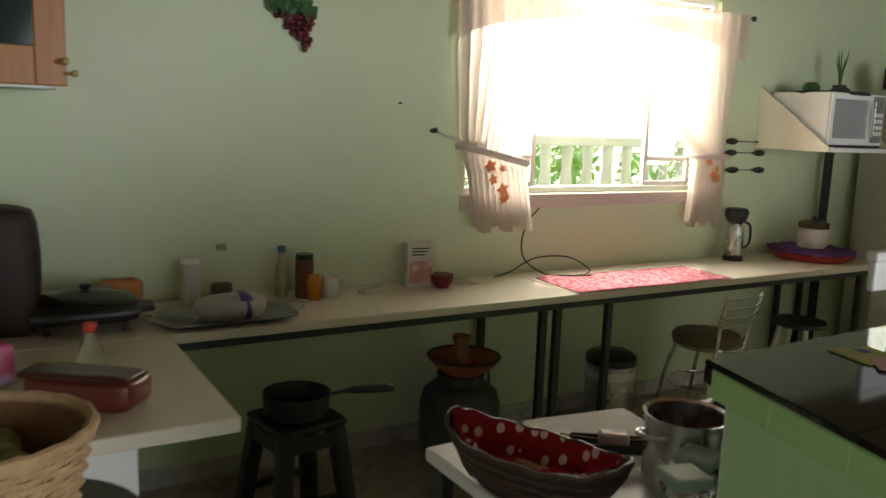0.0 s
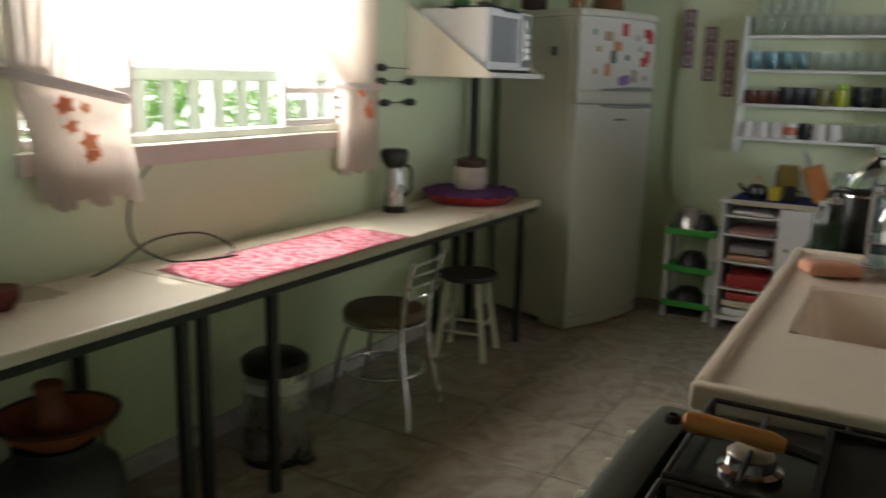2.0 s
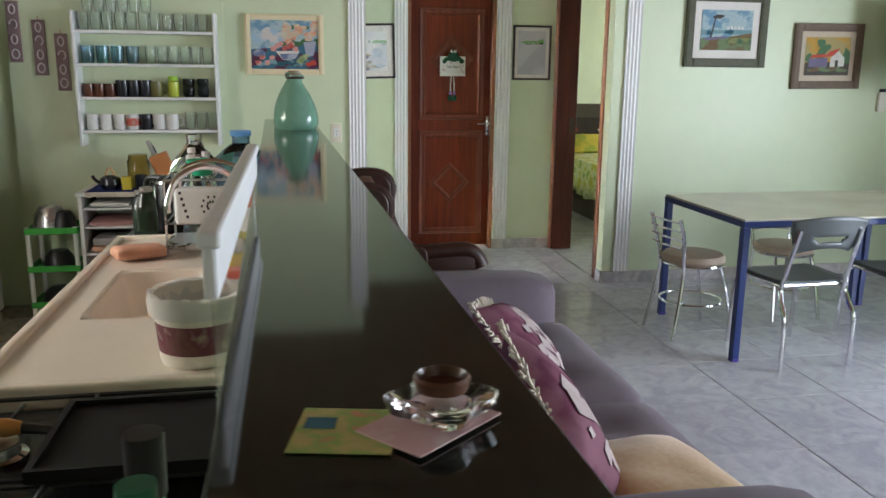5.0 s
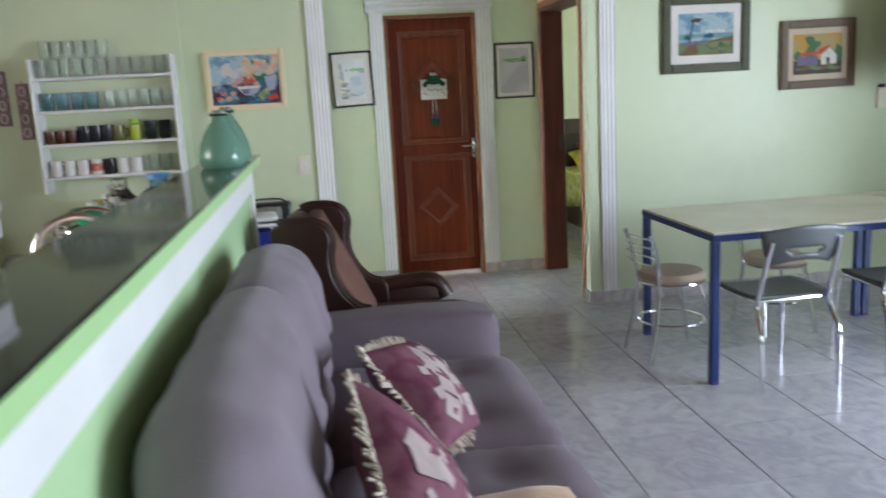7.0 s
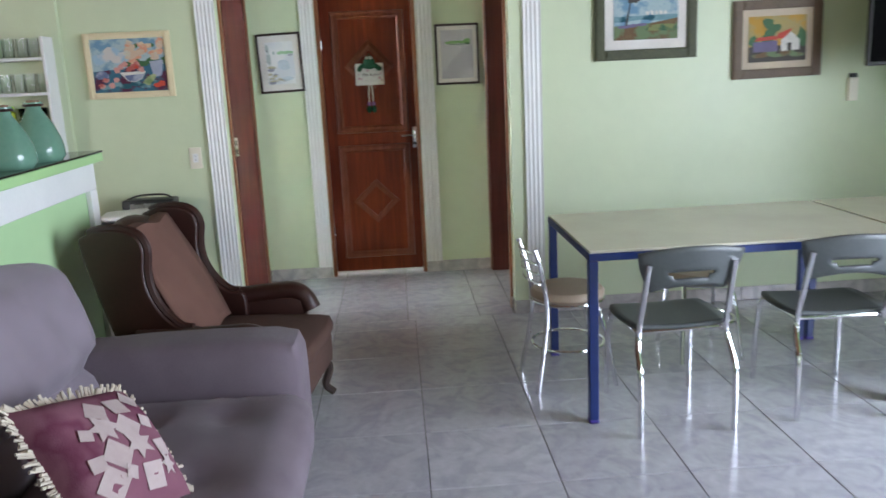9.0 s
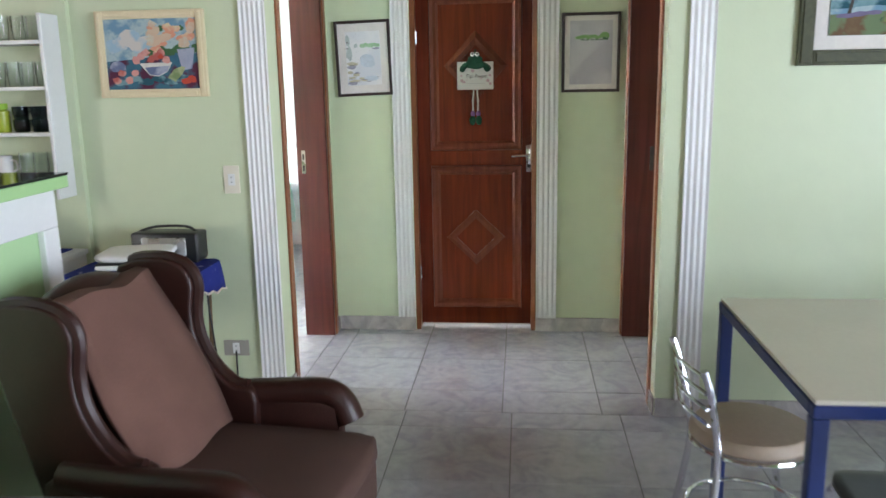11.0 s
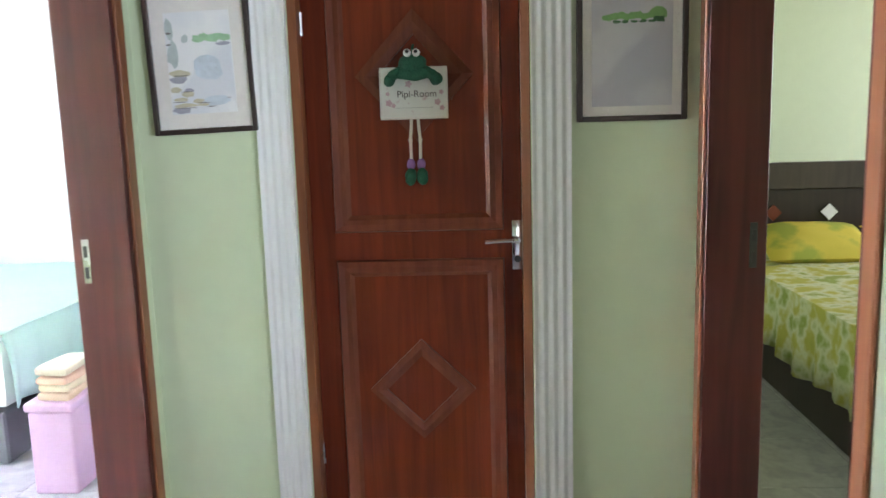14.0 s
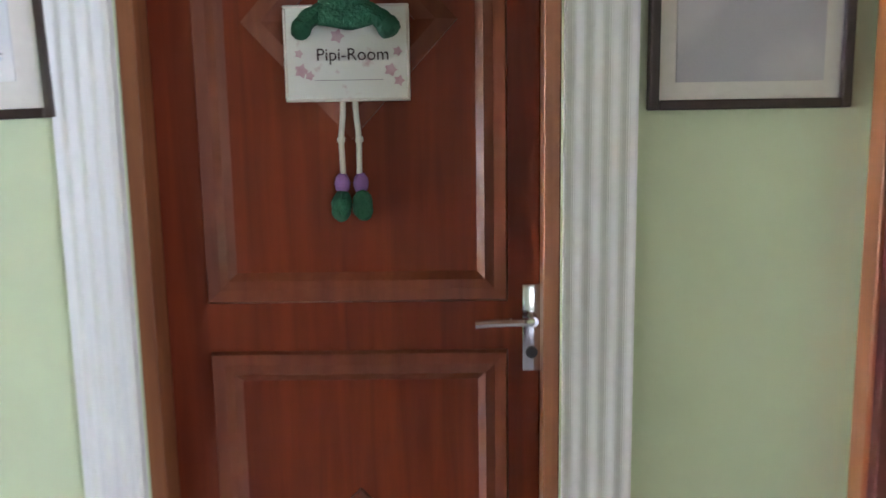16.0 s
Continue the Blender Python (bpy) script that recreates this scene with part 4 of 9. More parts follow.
for y in (-2.72, -3.05, -3.5):
    bm = bmn()
    vs = [bm.verts.new((9.412, y + a, 0.84 + c)) for a, c in ((0, 0.05), (0.05, 0), (0, -0.05), (-0.05, 0))]
    f = bm.faces.new(vs)
    r = bmesh.ops.extrude_face_region(bm, geom=[f])
    for v in [g for g in r["geom"] if isinstance(g, bmesh.types.BMVert)]:
        v.co.x -= 0.01
    part("inlay", bm, WHITE if abs(y + 3.05) < 0.1 else MOULD, hb, "pale diamond inlay" if abs(y + 3.05) < 0.1 else "wooden diamond inlay")
for i, y in enumerate((-2.85, -3.5)):
    pl = thing("pillow", "yellow-green pillow lying on the made bed against the headboard", "pillow", (9.12, y, 0.70), group="pillows on the bed")
    pl.rotation_euler = (0, radians(-18), radians(4 * i))
    part("case", pillow(0.42, 0.62, 0.17, 12, seed=i, crush=0.02), spots("pillow_leaves" + "ab"[i], (0.52, 0.44, 0.06), [(0.60, 0.50, 0.08), (0.34, 0.38, 0.07)], scale=5, thresh=0.5), pl, smooth=True)
bed("bed", "bed with a pale turquoise sheet hanging over its dark base", 7.75, 9.5, 1.10, 2.5, 0.60, QUILT_T, surf("bed_base", (0.05, 0.05, 0.055), rough=0.7), 0.25)
pk = thing("storage_box", "small lilac-pink box with a lid standing on the tiled floor", "storage box", (7.45, 0.66, 0))
PINKP = surf("lilac_plastic", (0.66, 0.44, 0.64), (0.60, 0.39, 0.58), rough=0.4)
part("body", boxes([(0.01, 0.39, 0.01, 0.19, 0.0, 0.345)], 0.012, 3), PINKP, pk, smooth=True)
part("lid", boxes([(0, 0.40, 0, 0.20, 0.347, 0.385)], 0.012, 3), PINKP, pk, smooth=True)
tw = thing("folded_towels", "stack of folded peach and cream towels on the lilac box", "towel", (7.47, 0.68, 0.386))
for i in range(4):
    part("towel", soft_box(0.0 + 0.01 * (i % 2), 0.26, 0.0, 0.13, 0.034 * i, 0.034 * (i + 1) + 0.003, 0.014, 5, wob=0.01, seed=i), surf("towel" + "abcd"[i], ((0.66, 0.48, 0.36), (0.72, 0.62, 0.46), (0.62, 0.40, 0.30), (0.74, 0.64, 0.52))[i], rough=0.95, bump=0.5, bump_scale=300), tw, smooth=True)


def curtain_sheet(x0, x1, z0, z1, y, waves, depth, n=120, rows=6, seed=0):
    bm = bmn()
    g = []
    for j in range(rows + 1):
        z = z1 + (z0 - z1) * j / rows
        g.append([bm.verts.new((x0 + (x1 - x0) * i / n, y + depth * math.sin(waves * 2 * math.pi * i / n + 0.8 * math.sin(i * 0.13 + seed) + 0.2 * j), z)) for i in range(n + 1)])
    for a, b in zip(g, g[1:]):
        for i in range(n):
            bm.faces.new((a[i], b[i], b[i + 1], a[i + 1]))
    return bm


cb = thing("bedroom_curtain", "long sheer white bedroom curtain over the bright window", "curtain")
part("panel", curtain_sheet(6.0, 9.5, 0.62, 2.3, 3.0, 22, 0.03), cloth_thin("voile", (0.90, 0.92, 0.98), 0.6), cb, smooth=True)
part("rod", boxes([(5.95, 9.6, 2.99, 3.01, 2.3, 2.33), (5.95, 5.98, 3.01, 3.09, 2.3, 2.33), (9.57, 9.6, 3.01, 3.09, 2.3, 2.33)]), WHITE, cb, "plain white curtain rod")

# ---- living room ----
# bar face: white band, strip and end post on the painted wall
tagged(part("trim_bar_edge", askew(boxes([(BX0 + 0.002, BX1 - 0.002, BY0 - 0.006, 0.47, BZ - 0.048, BZ - 0.0095), (BX0 + 0.002, BX0 + 0.025, 0.47, 0.588, BZ - 0.048, BZ - 0.0095), (BX0 + 0.002, BX0 + 0.088, 0.288, BY0 - 0.006, BZ - 0.048, BZ - 0.0095)], 0.003)), EDGE), "light green edge under the bar top", kind="structure")
tagged(part("trim_bar_band", askew(boxes([(BX0 + 0.081, BX1 - 0.02, 0.395, 0.42, BZ - 0.175, BZ - 0.049)], 0.003)), WHITE), "white band along the bar wall", kind="structure")
tagged(part("trim_bar_post", askew(boxes([(BX1 - 0.105, BX1 - 0.02, 0.395, 0.42, 0, BZ - 0.176)], 0.003)), WHITE), "white post at the end of the bar wall", kind="structure")


def work_table(y0, y1, x0=4.07, x1=4.97, z=0.765):
    t = thing("dining_table", "long table with a cream laminate top and blue enamelled steel legs", "table", (x0, y0, 0), group="tables pushed together")
    L, W = y1 - y0, x1 - x0
    part("tabletop", boxes([(0.004, W - 0.004, 0.004, L - 0.004, z - 0.012, z)], 0.002), TABLETOP, t)
    for nm, s in (("rail_long", (0, 0.03, 0, L)), ("rail_long", (W - 0.03, W, 0, L)), ("rail_short", (0.03, W - 0.03, 0, 0.03)), ("rail_short", (0.03, W - 0.03, L - 0.03, L))):
        part(nm, boxes([(*s, z - 0.045, z - 0.0125)], 0.003), BLUE, t)
    for x in (0.001, W - 0.041):
        for y in (0.001, L - 0.041):
            lg = part("leg", boxes([(x, x + 0.04, y, y + 0.04, 0.015, z - 0.046)], 0.004, 2), BLUE, t)
            part("foot_cap", boxes([(x - 0.001, x + 0.041, y - 0.001, y + 0.041, 0, 0.016)], 0.003), surf("cap_violet", (0.06, 0.04, 0.26), rough=0.5), lg)
    return t


work_table(-3.10, -1.71)
work_table(-4.50, -3.112)


def grey_chair():
    """Grey plastic shell chair on bent chrome legs; it faces +x, its back at x = 0."""
    c = thing("dining_chair", "grey plastic chair with bent chrome legs at the blue table", "chair", group="grey chairs at the table")
    bm = bmn()
    n, m = 14, 12
    g = []
    for i in range(n + 1):
        u = i / n
        row = []
        for j in range(m + 1):
            v = j / m * 2 - 1
            w = 0.20 + 0.02 * math.sin(u * math.pi)
            k = 1 - 0.12 * (u > 0.8) * (u - 0.8) * 5 * abs(v) ** 3
            x = 0.07 + 0.40 * u * (1 - 0.06 * abs(v) ** 4)
            z = 0.445 + 0.012 * abs(v) ** 2 + 0.012 * (u - 0.4) ** 2 - 0.02 * max(0, u - 0.85) * 6
            row.append(bm.verts.new((x, v * w * k, z)))
        g.append(row)
    for a, b in zip(g, g[1:]):
        for j in range(m):
            bm.faces.new((a[j], b[j], b[j + 1], a[j + 1]))
    s = part("seat", bm, GREYPL, c, smooth=True)
    s.modifiers.new("thick", "SOLIDIFY").thickness = 0.014
    bm = bmn()
    g = []
    n, m = 9, 20
    for i in range(n + 1):
        u = i / n
        row = []
        for j in range(m + 1):
            v = j / m * 2 - 1
            wid = (0.150 + 0.072 * u ** 0.7) * (1 - 0.10 * max(0, u - 0.7))
            zz = 0.630 + 0.150 * u + (0.030 * u * u - 0.028 * v * v * u * u) - 0.030 * (v * v - 0.5) * (1 - u) ** 2
            row.append(bm.verts.new((-0.045 * u + 0.045 * (v * v) - 0.015, v * wid, zz)))
        g.append(row)
    for i in range(n):
        for j in range(m):
            if i in (2, 3) and 5 <= j < 15 and not (i == 2 and j in (5, 14)):
                continue
            bm.faces.new((g[i][j], g[i][j + 1], g[i + 1][j + 1], g[i + 1][j]))
    s = part("backrest", bm, GREYPL, c, smooth=True)
    s.modifiers.new("thick", "SOLIDIFY").thickness = 0.012
    for q in (-1, 1):
        bm = bmn()
        tube(bm, curve_pts([(-0.035, q * 0.175, 0.74), (0.02, q * 0.18, 0.56), (0.055, q * 0.185, 0.43), (0.035, q * 0.195, 0.36), (-0.01, q * 0.20, 0.28), (-0.02, q * 0.20, 0.16), (-0.02, q * 0.20, 0.004)], 5), 0.0125, 8)
        part("back_leg", bm, CHROME, c, "bent chrome tube", smooth=True)
        bm = bmn()
        tube(bm, curve_pts([(0.07, q * 0.175, 0.425), (0.35, q * 0.18, 0.425), (0.425, q * 0.185, 0.40), (0.45, q * 0.195, 0.28), (0.465, q * 0.20, 0.004)], 5), 0.0125, 8)
        part("front_leg", bm, CHROME, c, smooth=True)
    for x in (0.08, 0.36):
        bm = bmn()
        rod(bm, (x, -0.175, 0.427), (x, 0.175, 0.427), 0.011, 8)
        part("crossbar", bm, CHROME, c, smooth=True)
    return c


def put(src, x, y, rz=0, z=0):
    return copy_thing(src, pose(x, y, z, 0, 0, rz))


gc = grey_chair()
gc.matrix_basis = pose(3.93, -2.08, 0, 0, 0, 2)
put(gc, 3.97, -2.77, -3)


def bar_chair(label, pad, seat=0.48, back=0.70):
    """Chrome tube chair with a round padded seat, three-bar back and a foot ring; its back at -x."""
    c = thing("kitchen_chair", label, "chair", group="chrome chairs with round seats")
    part("seat", lathed([(0, 0.0), (0.165, 0.0), (0.178, 0.012), (0.178, 0.03), (0.165, 0.046), (0.10, 0.052), (0, 0.054)], 28, (0, 0, seat - 0.05)), pad, c, "padded round vinyl seat", smooth=True)
    bm = bmn()
    tube(bm, [(0.172 * math.cos(a * math.pi / 14), 0.172 * math.sin(a * math.pi / 14), seat - 0.058) for a in range(28)], 0.009, 8, closed=True)
    part("seat_ring", bm, CHROME, c, smooth=True)
    for q in (-1, 1):
        bm = bmn()
        tube(bm, curve_pts([(-0.20, q * 0.150, back), (-0.17, q * 0.145, seat + 0.12), (-0.14, q * 0.125, seat - 0.06), (-0.155, q * 0.135, 0.25), (-0.20, q * 0.155, 0.004)], 6), 0.0115, 8)
        part("back_leg", bm, CHROME, c, smooth=True)
        bm = bmn()
        tube(bm, curve_pts([(0.10, q * 0.12, seat - 0.06), (0.14, q * 0.135, 0.28), (0.19, q * 0.155, 0.004)], 6), 0.0115, 8)
        part("front_leg", bm, CHROME, c, smooth=True)
    for i in range(4):
        bm = bmn()
        z = back - 0.02 - 0.048 * i
        k = 0.150 - 0.001 * i
        tube(bm, curve_pts([(-0.198 + 0.006 * i, -k, z), (-0.225 + 0.006 * i, 0, z + 0.004), (-0.198 + 0.006 * i, k, z)], 6), 0.006, 8)
        part("back_bar", bm, CHROME, c, smooth=True)
    bm = bmn()
    tube(bm, [(0.175 * math.cos(a * math.pi / 14), 0.175 * math.sin(a * math.pi / 14), 0.20) for a in range(28)], 0.0075, 8, closed=True)
    part("foot_ring", bm, CHROME, c, smooth=True)
    return c


bc = bar_chair("chrome chair with round beige padded seat at the table", PADBEIGE)
bc.matrix_basis = pose(4.60, -1.73, 0, 0, 0, -84)
put(bc, 4.16, -3.55, 8)
fc = put(bc, 4.87, -2.49, 180)
fc.scale = (1, 1, 0.95)

# ---- sofa along the bar ----
SX0, SX1 = 1.62, 3.84
sofa = thing("sofa", "long mauve grey suede sofa with tall backs against the bar", "sofa", (0, 0, 0))
part("base", boxes([(SX0 + 0.02, SX1 - 0.02, -0.52, 0.34, 0.06, 0.26)], 0.02, 2), SOFA, sofa)
for a, b in ((SX0 + 0.01, SX0 + 0.27), (SX1 - 0.27, SX1 - 0.01)):
    part("arm", soft_box(a, b, -0.56, 0.30, 0.08, 0.615, 0.055, 8, puff=0.015, seed=a), SOFA, sofa, smooth=True)
mid = (SX0 + SX1) / 2


def tufted(x0, x1, y0, y1, z0, z1):
    bm = soft_box(x0, x1, y0, y1, z0, z1, 0.07, 14, puff=0.02, seed=x0)
    pts = [(x0 + (x1 - x0) * u, y0 + (y1 - y0) * v) for u in (0.25, 0.75) for v in (0.33, 0.72)]
    for v in bm.verts:
        if v.co.z > z1 - 0.06:
            for px, py in pts:
                d = math.hypot(v.co.x - px, v.co.y - py)
                v.co.z -= 0.035 * math.exp(-(d / 0.075) ** 2)
            v.co.z += 0.006 * math.sin(v.co.y * 60) * math.exp(-((v.co.y + 0.2) / 0.25) ** 2)
    return bm


for a, b in ((SX0 + 0.28, mid - 0.003), (mid + 0.003, SX1 - 0.28)):
    part("seat_cushion", tufted(a, b, -0.60, 0.14, 0.25, 0.455), SOFA, sofa, "tufted seat cushion", smooth=True)
    lo, hi = (SX0 + 0.10, b + 0.05) if a < mid - 0.1 else (a - 0.05, SX1 - 0.20)
    bm = soft_box(lo, hi, -0.12, 0.12, 0.0, 0.60, 0.10, 16, puff=0.02, seed=b, wob=0.012)
    for v in bm.verts:
        k = v.co.z / 0.60
        if v.co.y < 0:
            v.co.y += 0.045 * math.exp(-((v.co.z - 0.20) / 0.035) ** 2) + 0.03 * (v.co.z < 0.2)
        v.co.z -= 0.05 * ((v.co.x - lo) / (hi - lo)) ** 4 * k if hi > mid + 0.2 else 0.0
        v.co.y += 0.007 * math.sin(v.co.x * 23 + v.co.z * 14) + 0.012 * noise.noise(Vector((v.co.x * 6, v.co.z * 9, 2.0)))
    part("back_cushion", move_bm(bm, Matrix.Translation((0, 0.19, 0.40)) @ Matrix.Rotation(radians(-12), 4, "X")), SOFA_LIT, sofa, "tall soft back cushion, window light painted in as paler suede", smooth=True)
part("back_frame", soft_box(SX0 + 0.03, SX1 - 0.03, 0.24, 0.37, 0.1, 0.80, 0.04, 4), SOFA, sofa, smooth=True)
for x in (SX0 + 0.1, SX1 - 0.1):
    for y in (-0.45, 0.25):
        part("foot", boxes([(x - 0.03, x + 0.03, y - 0.03, y + 0.03, 0, 0.07)], 0.004), DARKF, sofa)

PURP = spots("pillow_patchwork", (0.15, 0.048, 0.08), [(0.20, 0.085, 0.115), (0.13, 0.035, 0.065), (0.18, 0.07, 0.10)], scale=7, thresh=0.5, kind="noise")
MAROON = surf("maroon_cloth", (0.16, 0.012, 0.02), rough=0.9, bump=0.3, bump_scale=300)
FRINGE = surf("fringe_cream", (0.62, 0.56, 0.46), (0.50, 0.44, 0.35), rough=0.95, scale=40)
PATCH = surf("patch_cream", (0.46, 0.38, 0.36), (0.38, 0.30, 0.29), rough=0.9, scale=10, bump=0.2, bump_scale=300)


def fringe_pillow(name, label, w, m, seed, back=None):
    p = thing(name, label, "cushion")
    p.matrix_basis = m
    part("cover", pillow(w, w, 0.17, 16, seed=seed, crush=0.015), PURP, p, smooth=True)
    bm = bmn()
    r = random.Random(seed)
    per = [(-1, -1, 1, -1), (1, -1, 1, 1), (1, 1, -1, 1), (-1, 1, -1, -1)]
    for ax, ay, bx, by in per:
        for i in range(54):
            t = (i + r.random() * 0.6) / 54
            x, y = (ax + (bx - ax) * t) * w * 0.475, (ay + (by - ay) * t) * w * 0.475
            o = Vector((x, y, 0)).normalized()
            q = Vector((x, y, 0))
            e = q + o * (0.022 + 0.012 * r.random()) + Vector((r.uniform(-0.01, 0.01), r.uniform(-0.01, 0.01), r.uniform(-0.012, 0.012)))
            rod(bm, q - o * 0.004, e, 0.0032, 5, 0.0048)
    part("fringe", bm, FRINGE, p, "thick cream fringe round the edge", smooth=True)
    r = random.Random(seed + 3)
    bm = bmn()
    for i in range(15):
        u, v = (-0.58 + 0.38 * (i % 4) + r.uniform(-0.08, 0.08)), (-0.58 + 0.38 * (i // 4) + r.uniform(-0.08, 0.08))
        s, a = r.uniform(0.016, 0.052), (0.0, 0.8, 0.3)[i % 3] + r.uniform(-0.15, 0.15)
        ring = []
        k0 = 4 if i % 5 else 12
        for j in range(k0):
            rr = s if k0 == 4 else s * (1 if j % 2 else 0.5)
            x, y = u * w / 2 + rr * math.cos(a + j * 2 * math.pi / k0), v * w / 2 + rr * math.sin(a + j * 2 * math.pi / k0)
            uu, vv = x / (w / 2), y / (w / 2)
            kk = max(0.0, (1 - abs(uu) ** 2.6) * (1 - abs(vv) ** 2.6)) ** 0.5
            ring.append(bm.verts.new((x, y, 0.085 * kk + 0.015 * noise.noise(Vector((uu * 2 + seed, vv * 2, 3.0))) * kk + 0.004)))
        bm.faces.new(ring)
    part("patch", bm, PATCH, p, "cream printed patches", kind="stuff")
    return p


fringe_pillow("throw_pillow", "purple patchwork cushion with cream fringe leaning on the sofa seat", 0.37, pose(2.80, -0.17, 0.605, 44, -18, 6) @ pose(0, 0, 0, 0, 0, 47), 3)
fringe_pillow("throw_pillow", "maroon cushion with flower print and cream fringe on the sofa", 0.42, pose(2.15, -0.09, 0.62, 60, -6, -4) @ pose(0, 0, 0, 0, 0, 25), 8)
tp = thing("throw_pillow", "ochre and cream satin cushion lying flat on the sofa seat", "cushion", (2.10, -0.31, 0.495), rz=8)
part("cover", pillow(0.42, 0.40, 0.13, 14, seed=5, crush=0.01), surf("ochre_satin", (0.50, 0.27, 0.10), (0.60, 0.42, 0.22), rough=0.45, scale=4, mix=0.3, sheen=0.4), tp, smooth=True)

# ---- wing armchair ----
SEATCL = surf("seat_cloth", (0.085, 0.042, 0.030), (0.062, 0.030, 0.022), rough=0.9, scale=8, fine=200, bump=0.35, bump_scale=260)
ac = thing("armchair", "brown leather wing armchair beside the end of the bar", "armchair", (4.40, -0.12, 0), rz=-8)
ac.scale = (0.97, 1.0, 0.97)
part("seat_frame", soft_box(-0.30, 0.30, -0.40, 0.30, 0.18, 0.34, 0.03, 4), LEATHER, ac, smooth=True)
part("seat_cushion", soft_box(-0.28, 0.28, -0.45, 0.22, 0.33, 0.435, 0.045, 8, puff=0.015), SEATCL, ac, "brown cloth seat cushion", smooth=True)
part("apron", soft_box(-0.29, 0.29, -0.43, -0.39, 0.18, 0.34, 0.015, 4), SEATCL, ac, smooth=True)
bm = soft_box(-0.27, 0.27, -0.06, 0.06, 0.0, 0.60, 0.05, 10, puff=0.03)
for v in bm.verts:
    v.co.z += 0.05 * (1 - (v.co.x / 0.27) ** 2) * (v.co.z > 0.5)
part("backrest", move_bm(bm, Matrix.Translation((0, 0.12, 0.36)) @ Matrix.Rotation(radians(-24), 4, "X")), LEATHER, ac, smooth=True)
for s in (-1, 1):
    bm = bmn()
    outline = [(0.30, 0.36), (0.44, 0.88), (0.41, 0.965), (0.31, 0.985), (0.215, 0.965), (0.175, 0.90), (0.185, 0.80), (0.175, 0.71), (0.13, 0.62), (0.06, 0.555), (-0.02, 0.53), (-0.02, 0.36)]
    pts = curve_pts([(0, a, b) for a, b in outline], 4)
    A = [bm.verts.new((s * 0.265, p.y, p.z)) for p in pts]
    B = [bm.verts.new((s * 0.325, p.y, p.z)) for p in pts]
    for i in range(len(pts)):
        k = (i + 1) % len(pts)
        bm.faces.new((A[i], A[k], B[k], B[i]))
    bm.faces.new(A[::-1])
    bm.faces.new(B)
    bmesh.ops.recalc_face_normals(bm, faces=bm.faces[:])
    w = part("wing", bm, LEATHER, ac, smooth=True)
    md = w.modifiers.new("soft", "BEVEL")
    md.width, md.segments = 0.014, 3
    bm = bmn()
    tube(bm, [Vector((s * 0.300, p.y - 0.006, p.z)) for p in pts[8:-6]], 0.020, 8)
    part("wing_roll", bm, LEATHER, ac, "polished rolled leather edge", smooth=True)
    bm = bmn()
    tube(bm, curve_pts([(s * 0.32, 0.24, 0.505), (s * 0.33, 0.06, 0.505), (s * 0.34, -0.12, 0.52), (s * 0.345, -0.24, 0.525), (s * 0.345, -0.295, 0.49), (s * 0.34, -0.325, 0.43)], 5), 0.048, 12, radii=None)
    box(bm, min(s * 0.30, s * 0.365), max(s * 0.30, s * 0.365), -0.30, 0.28, 0.20, 0.50, 0.015, 2)
    part("arm", bm, LEATHER, ac, smooth=True)
for x in (-0.26, 0.26):
    for y in (-0.385, 0.26):
        bm = bmn()
        sg = -1 if y < 0 else 1
        tube(bm, curve_pts([(x, y, 0.21), (x * 1.06, y + sg * 0.02, 0.14), (x * 1.0, y, 0.06), (x * 1.08, y + sg * 0.03, 0.012)], 4), 0.02, 8, radii=None)
        part("leg", bm, DARKF, ac, "dark turned wooden leg", smooth=True)
bm = bmn()
g = []
for i in range(22):
    t = i / 21
    row = []
    for j in range(9):
        v = (j / 8 - 0.5)
        if t < 0.72:
            k = t / 0.72
            y, z = 0.055 + 0.245 * k, 0.46 + 0.50 * k
        else:
            k = (t - 0.72) / 0.28
            y, z = 0.30 + 0.17 * math.sin(k * math.pi / 2), 0.96 + 0.02 * math.sin(k * 3.1) - 0.30 * k * k
        row.append(bm.verts.new((v * (0.45 + 0.05 * math.sin(t * 6)), y - 0.012 * math.cos(v * 6) - 0.03, z + 0.01 * math.sin(v * 9 + t * 5))))
    g.append(row)
for a, b in zip(g, g[1:]):
    for j in range(8):
        bm.faces.new((a[j], a[j + 1], b[j + 1], b[j]))
th = thing("throw_blanket", "brown wool throw laid over the back of the leather armchair", "blanket", (4.40, -0.12, 0), rz=-8)
th.scale = (0.97, 1.0, 0.97)
q = part("blanket", bm, THROW, th, smooth=True)
q.modifiers.new("thick", "SOLIDIFY").thickness = 0.014

# ---- television and what hangs beside it ----
tv = thing("television", "black flat television on a black arm bracket in the wall corner", "television", (5.20, -4.02, 1.44), rz=0)
tv.matrix_basis = Matrix.Translation((5.20, -4.06, 1.44)) @ Matrix.Rotation(radians(-14), 4, "Z")
part("case", boxes([(0.0, 0.045, -0.49, 0.49, 0.0, 0.57)], 0.006, 2), BLACK, tv)
part("screen", boxes([(-0.003, 0.001, -0.475, 0.475, 0.02, 0.555)]), surf("screen_black", (0.004, 0.004, 0.005), rough=0.10, spec=0.12, rough_var=0.02), tv, "dark glossy screen")
part("trim_strip", boxes([(-0.004, 0.0, -0.2, 0.2, 0.003, 0.012)], 0.001), STEEL, tv)
bm = boxes([(0.02, 0.30, -0.03, 0.03, -0.10, -0.05), (0.02, 0.07, -0.18, 0.10, -0.055, -0.02), (0.045, 0.055, -0.03, 0.03, -0.05, 0.2)], 0.006)
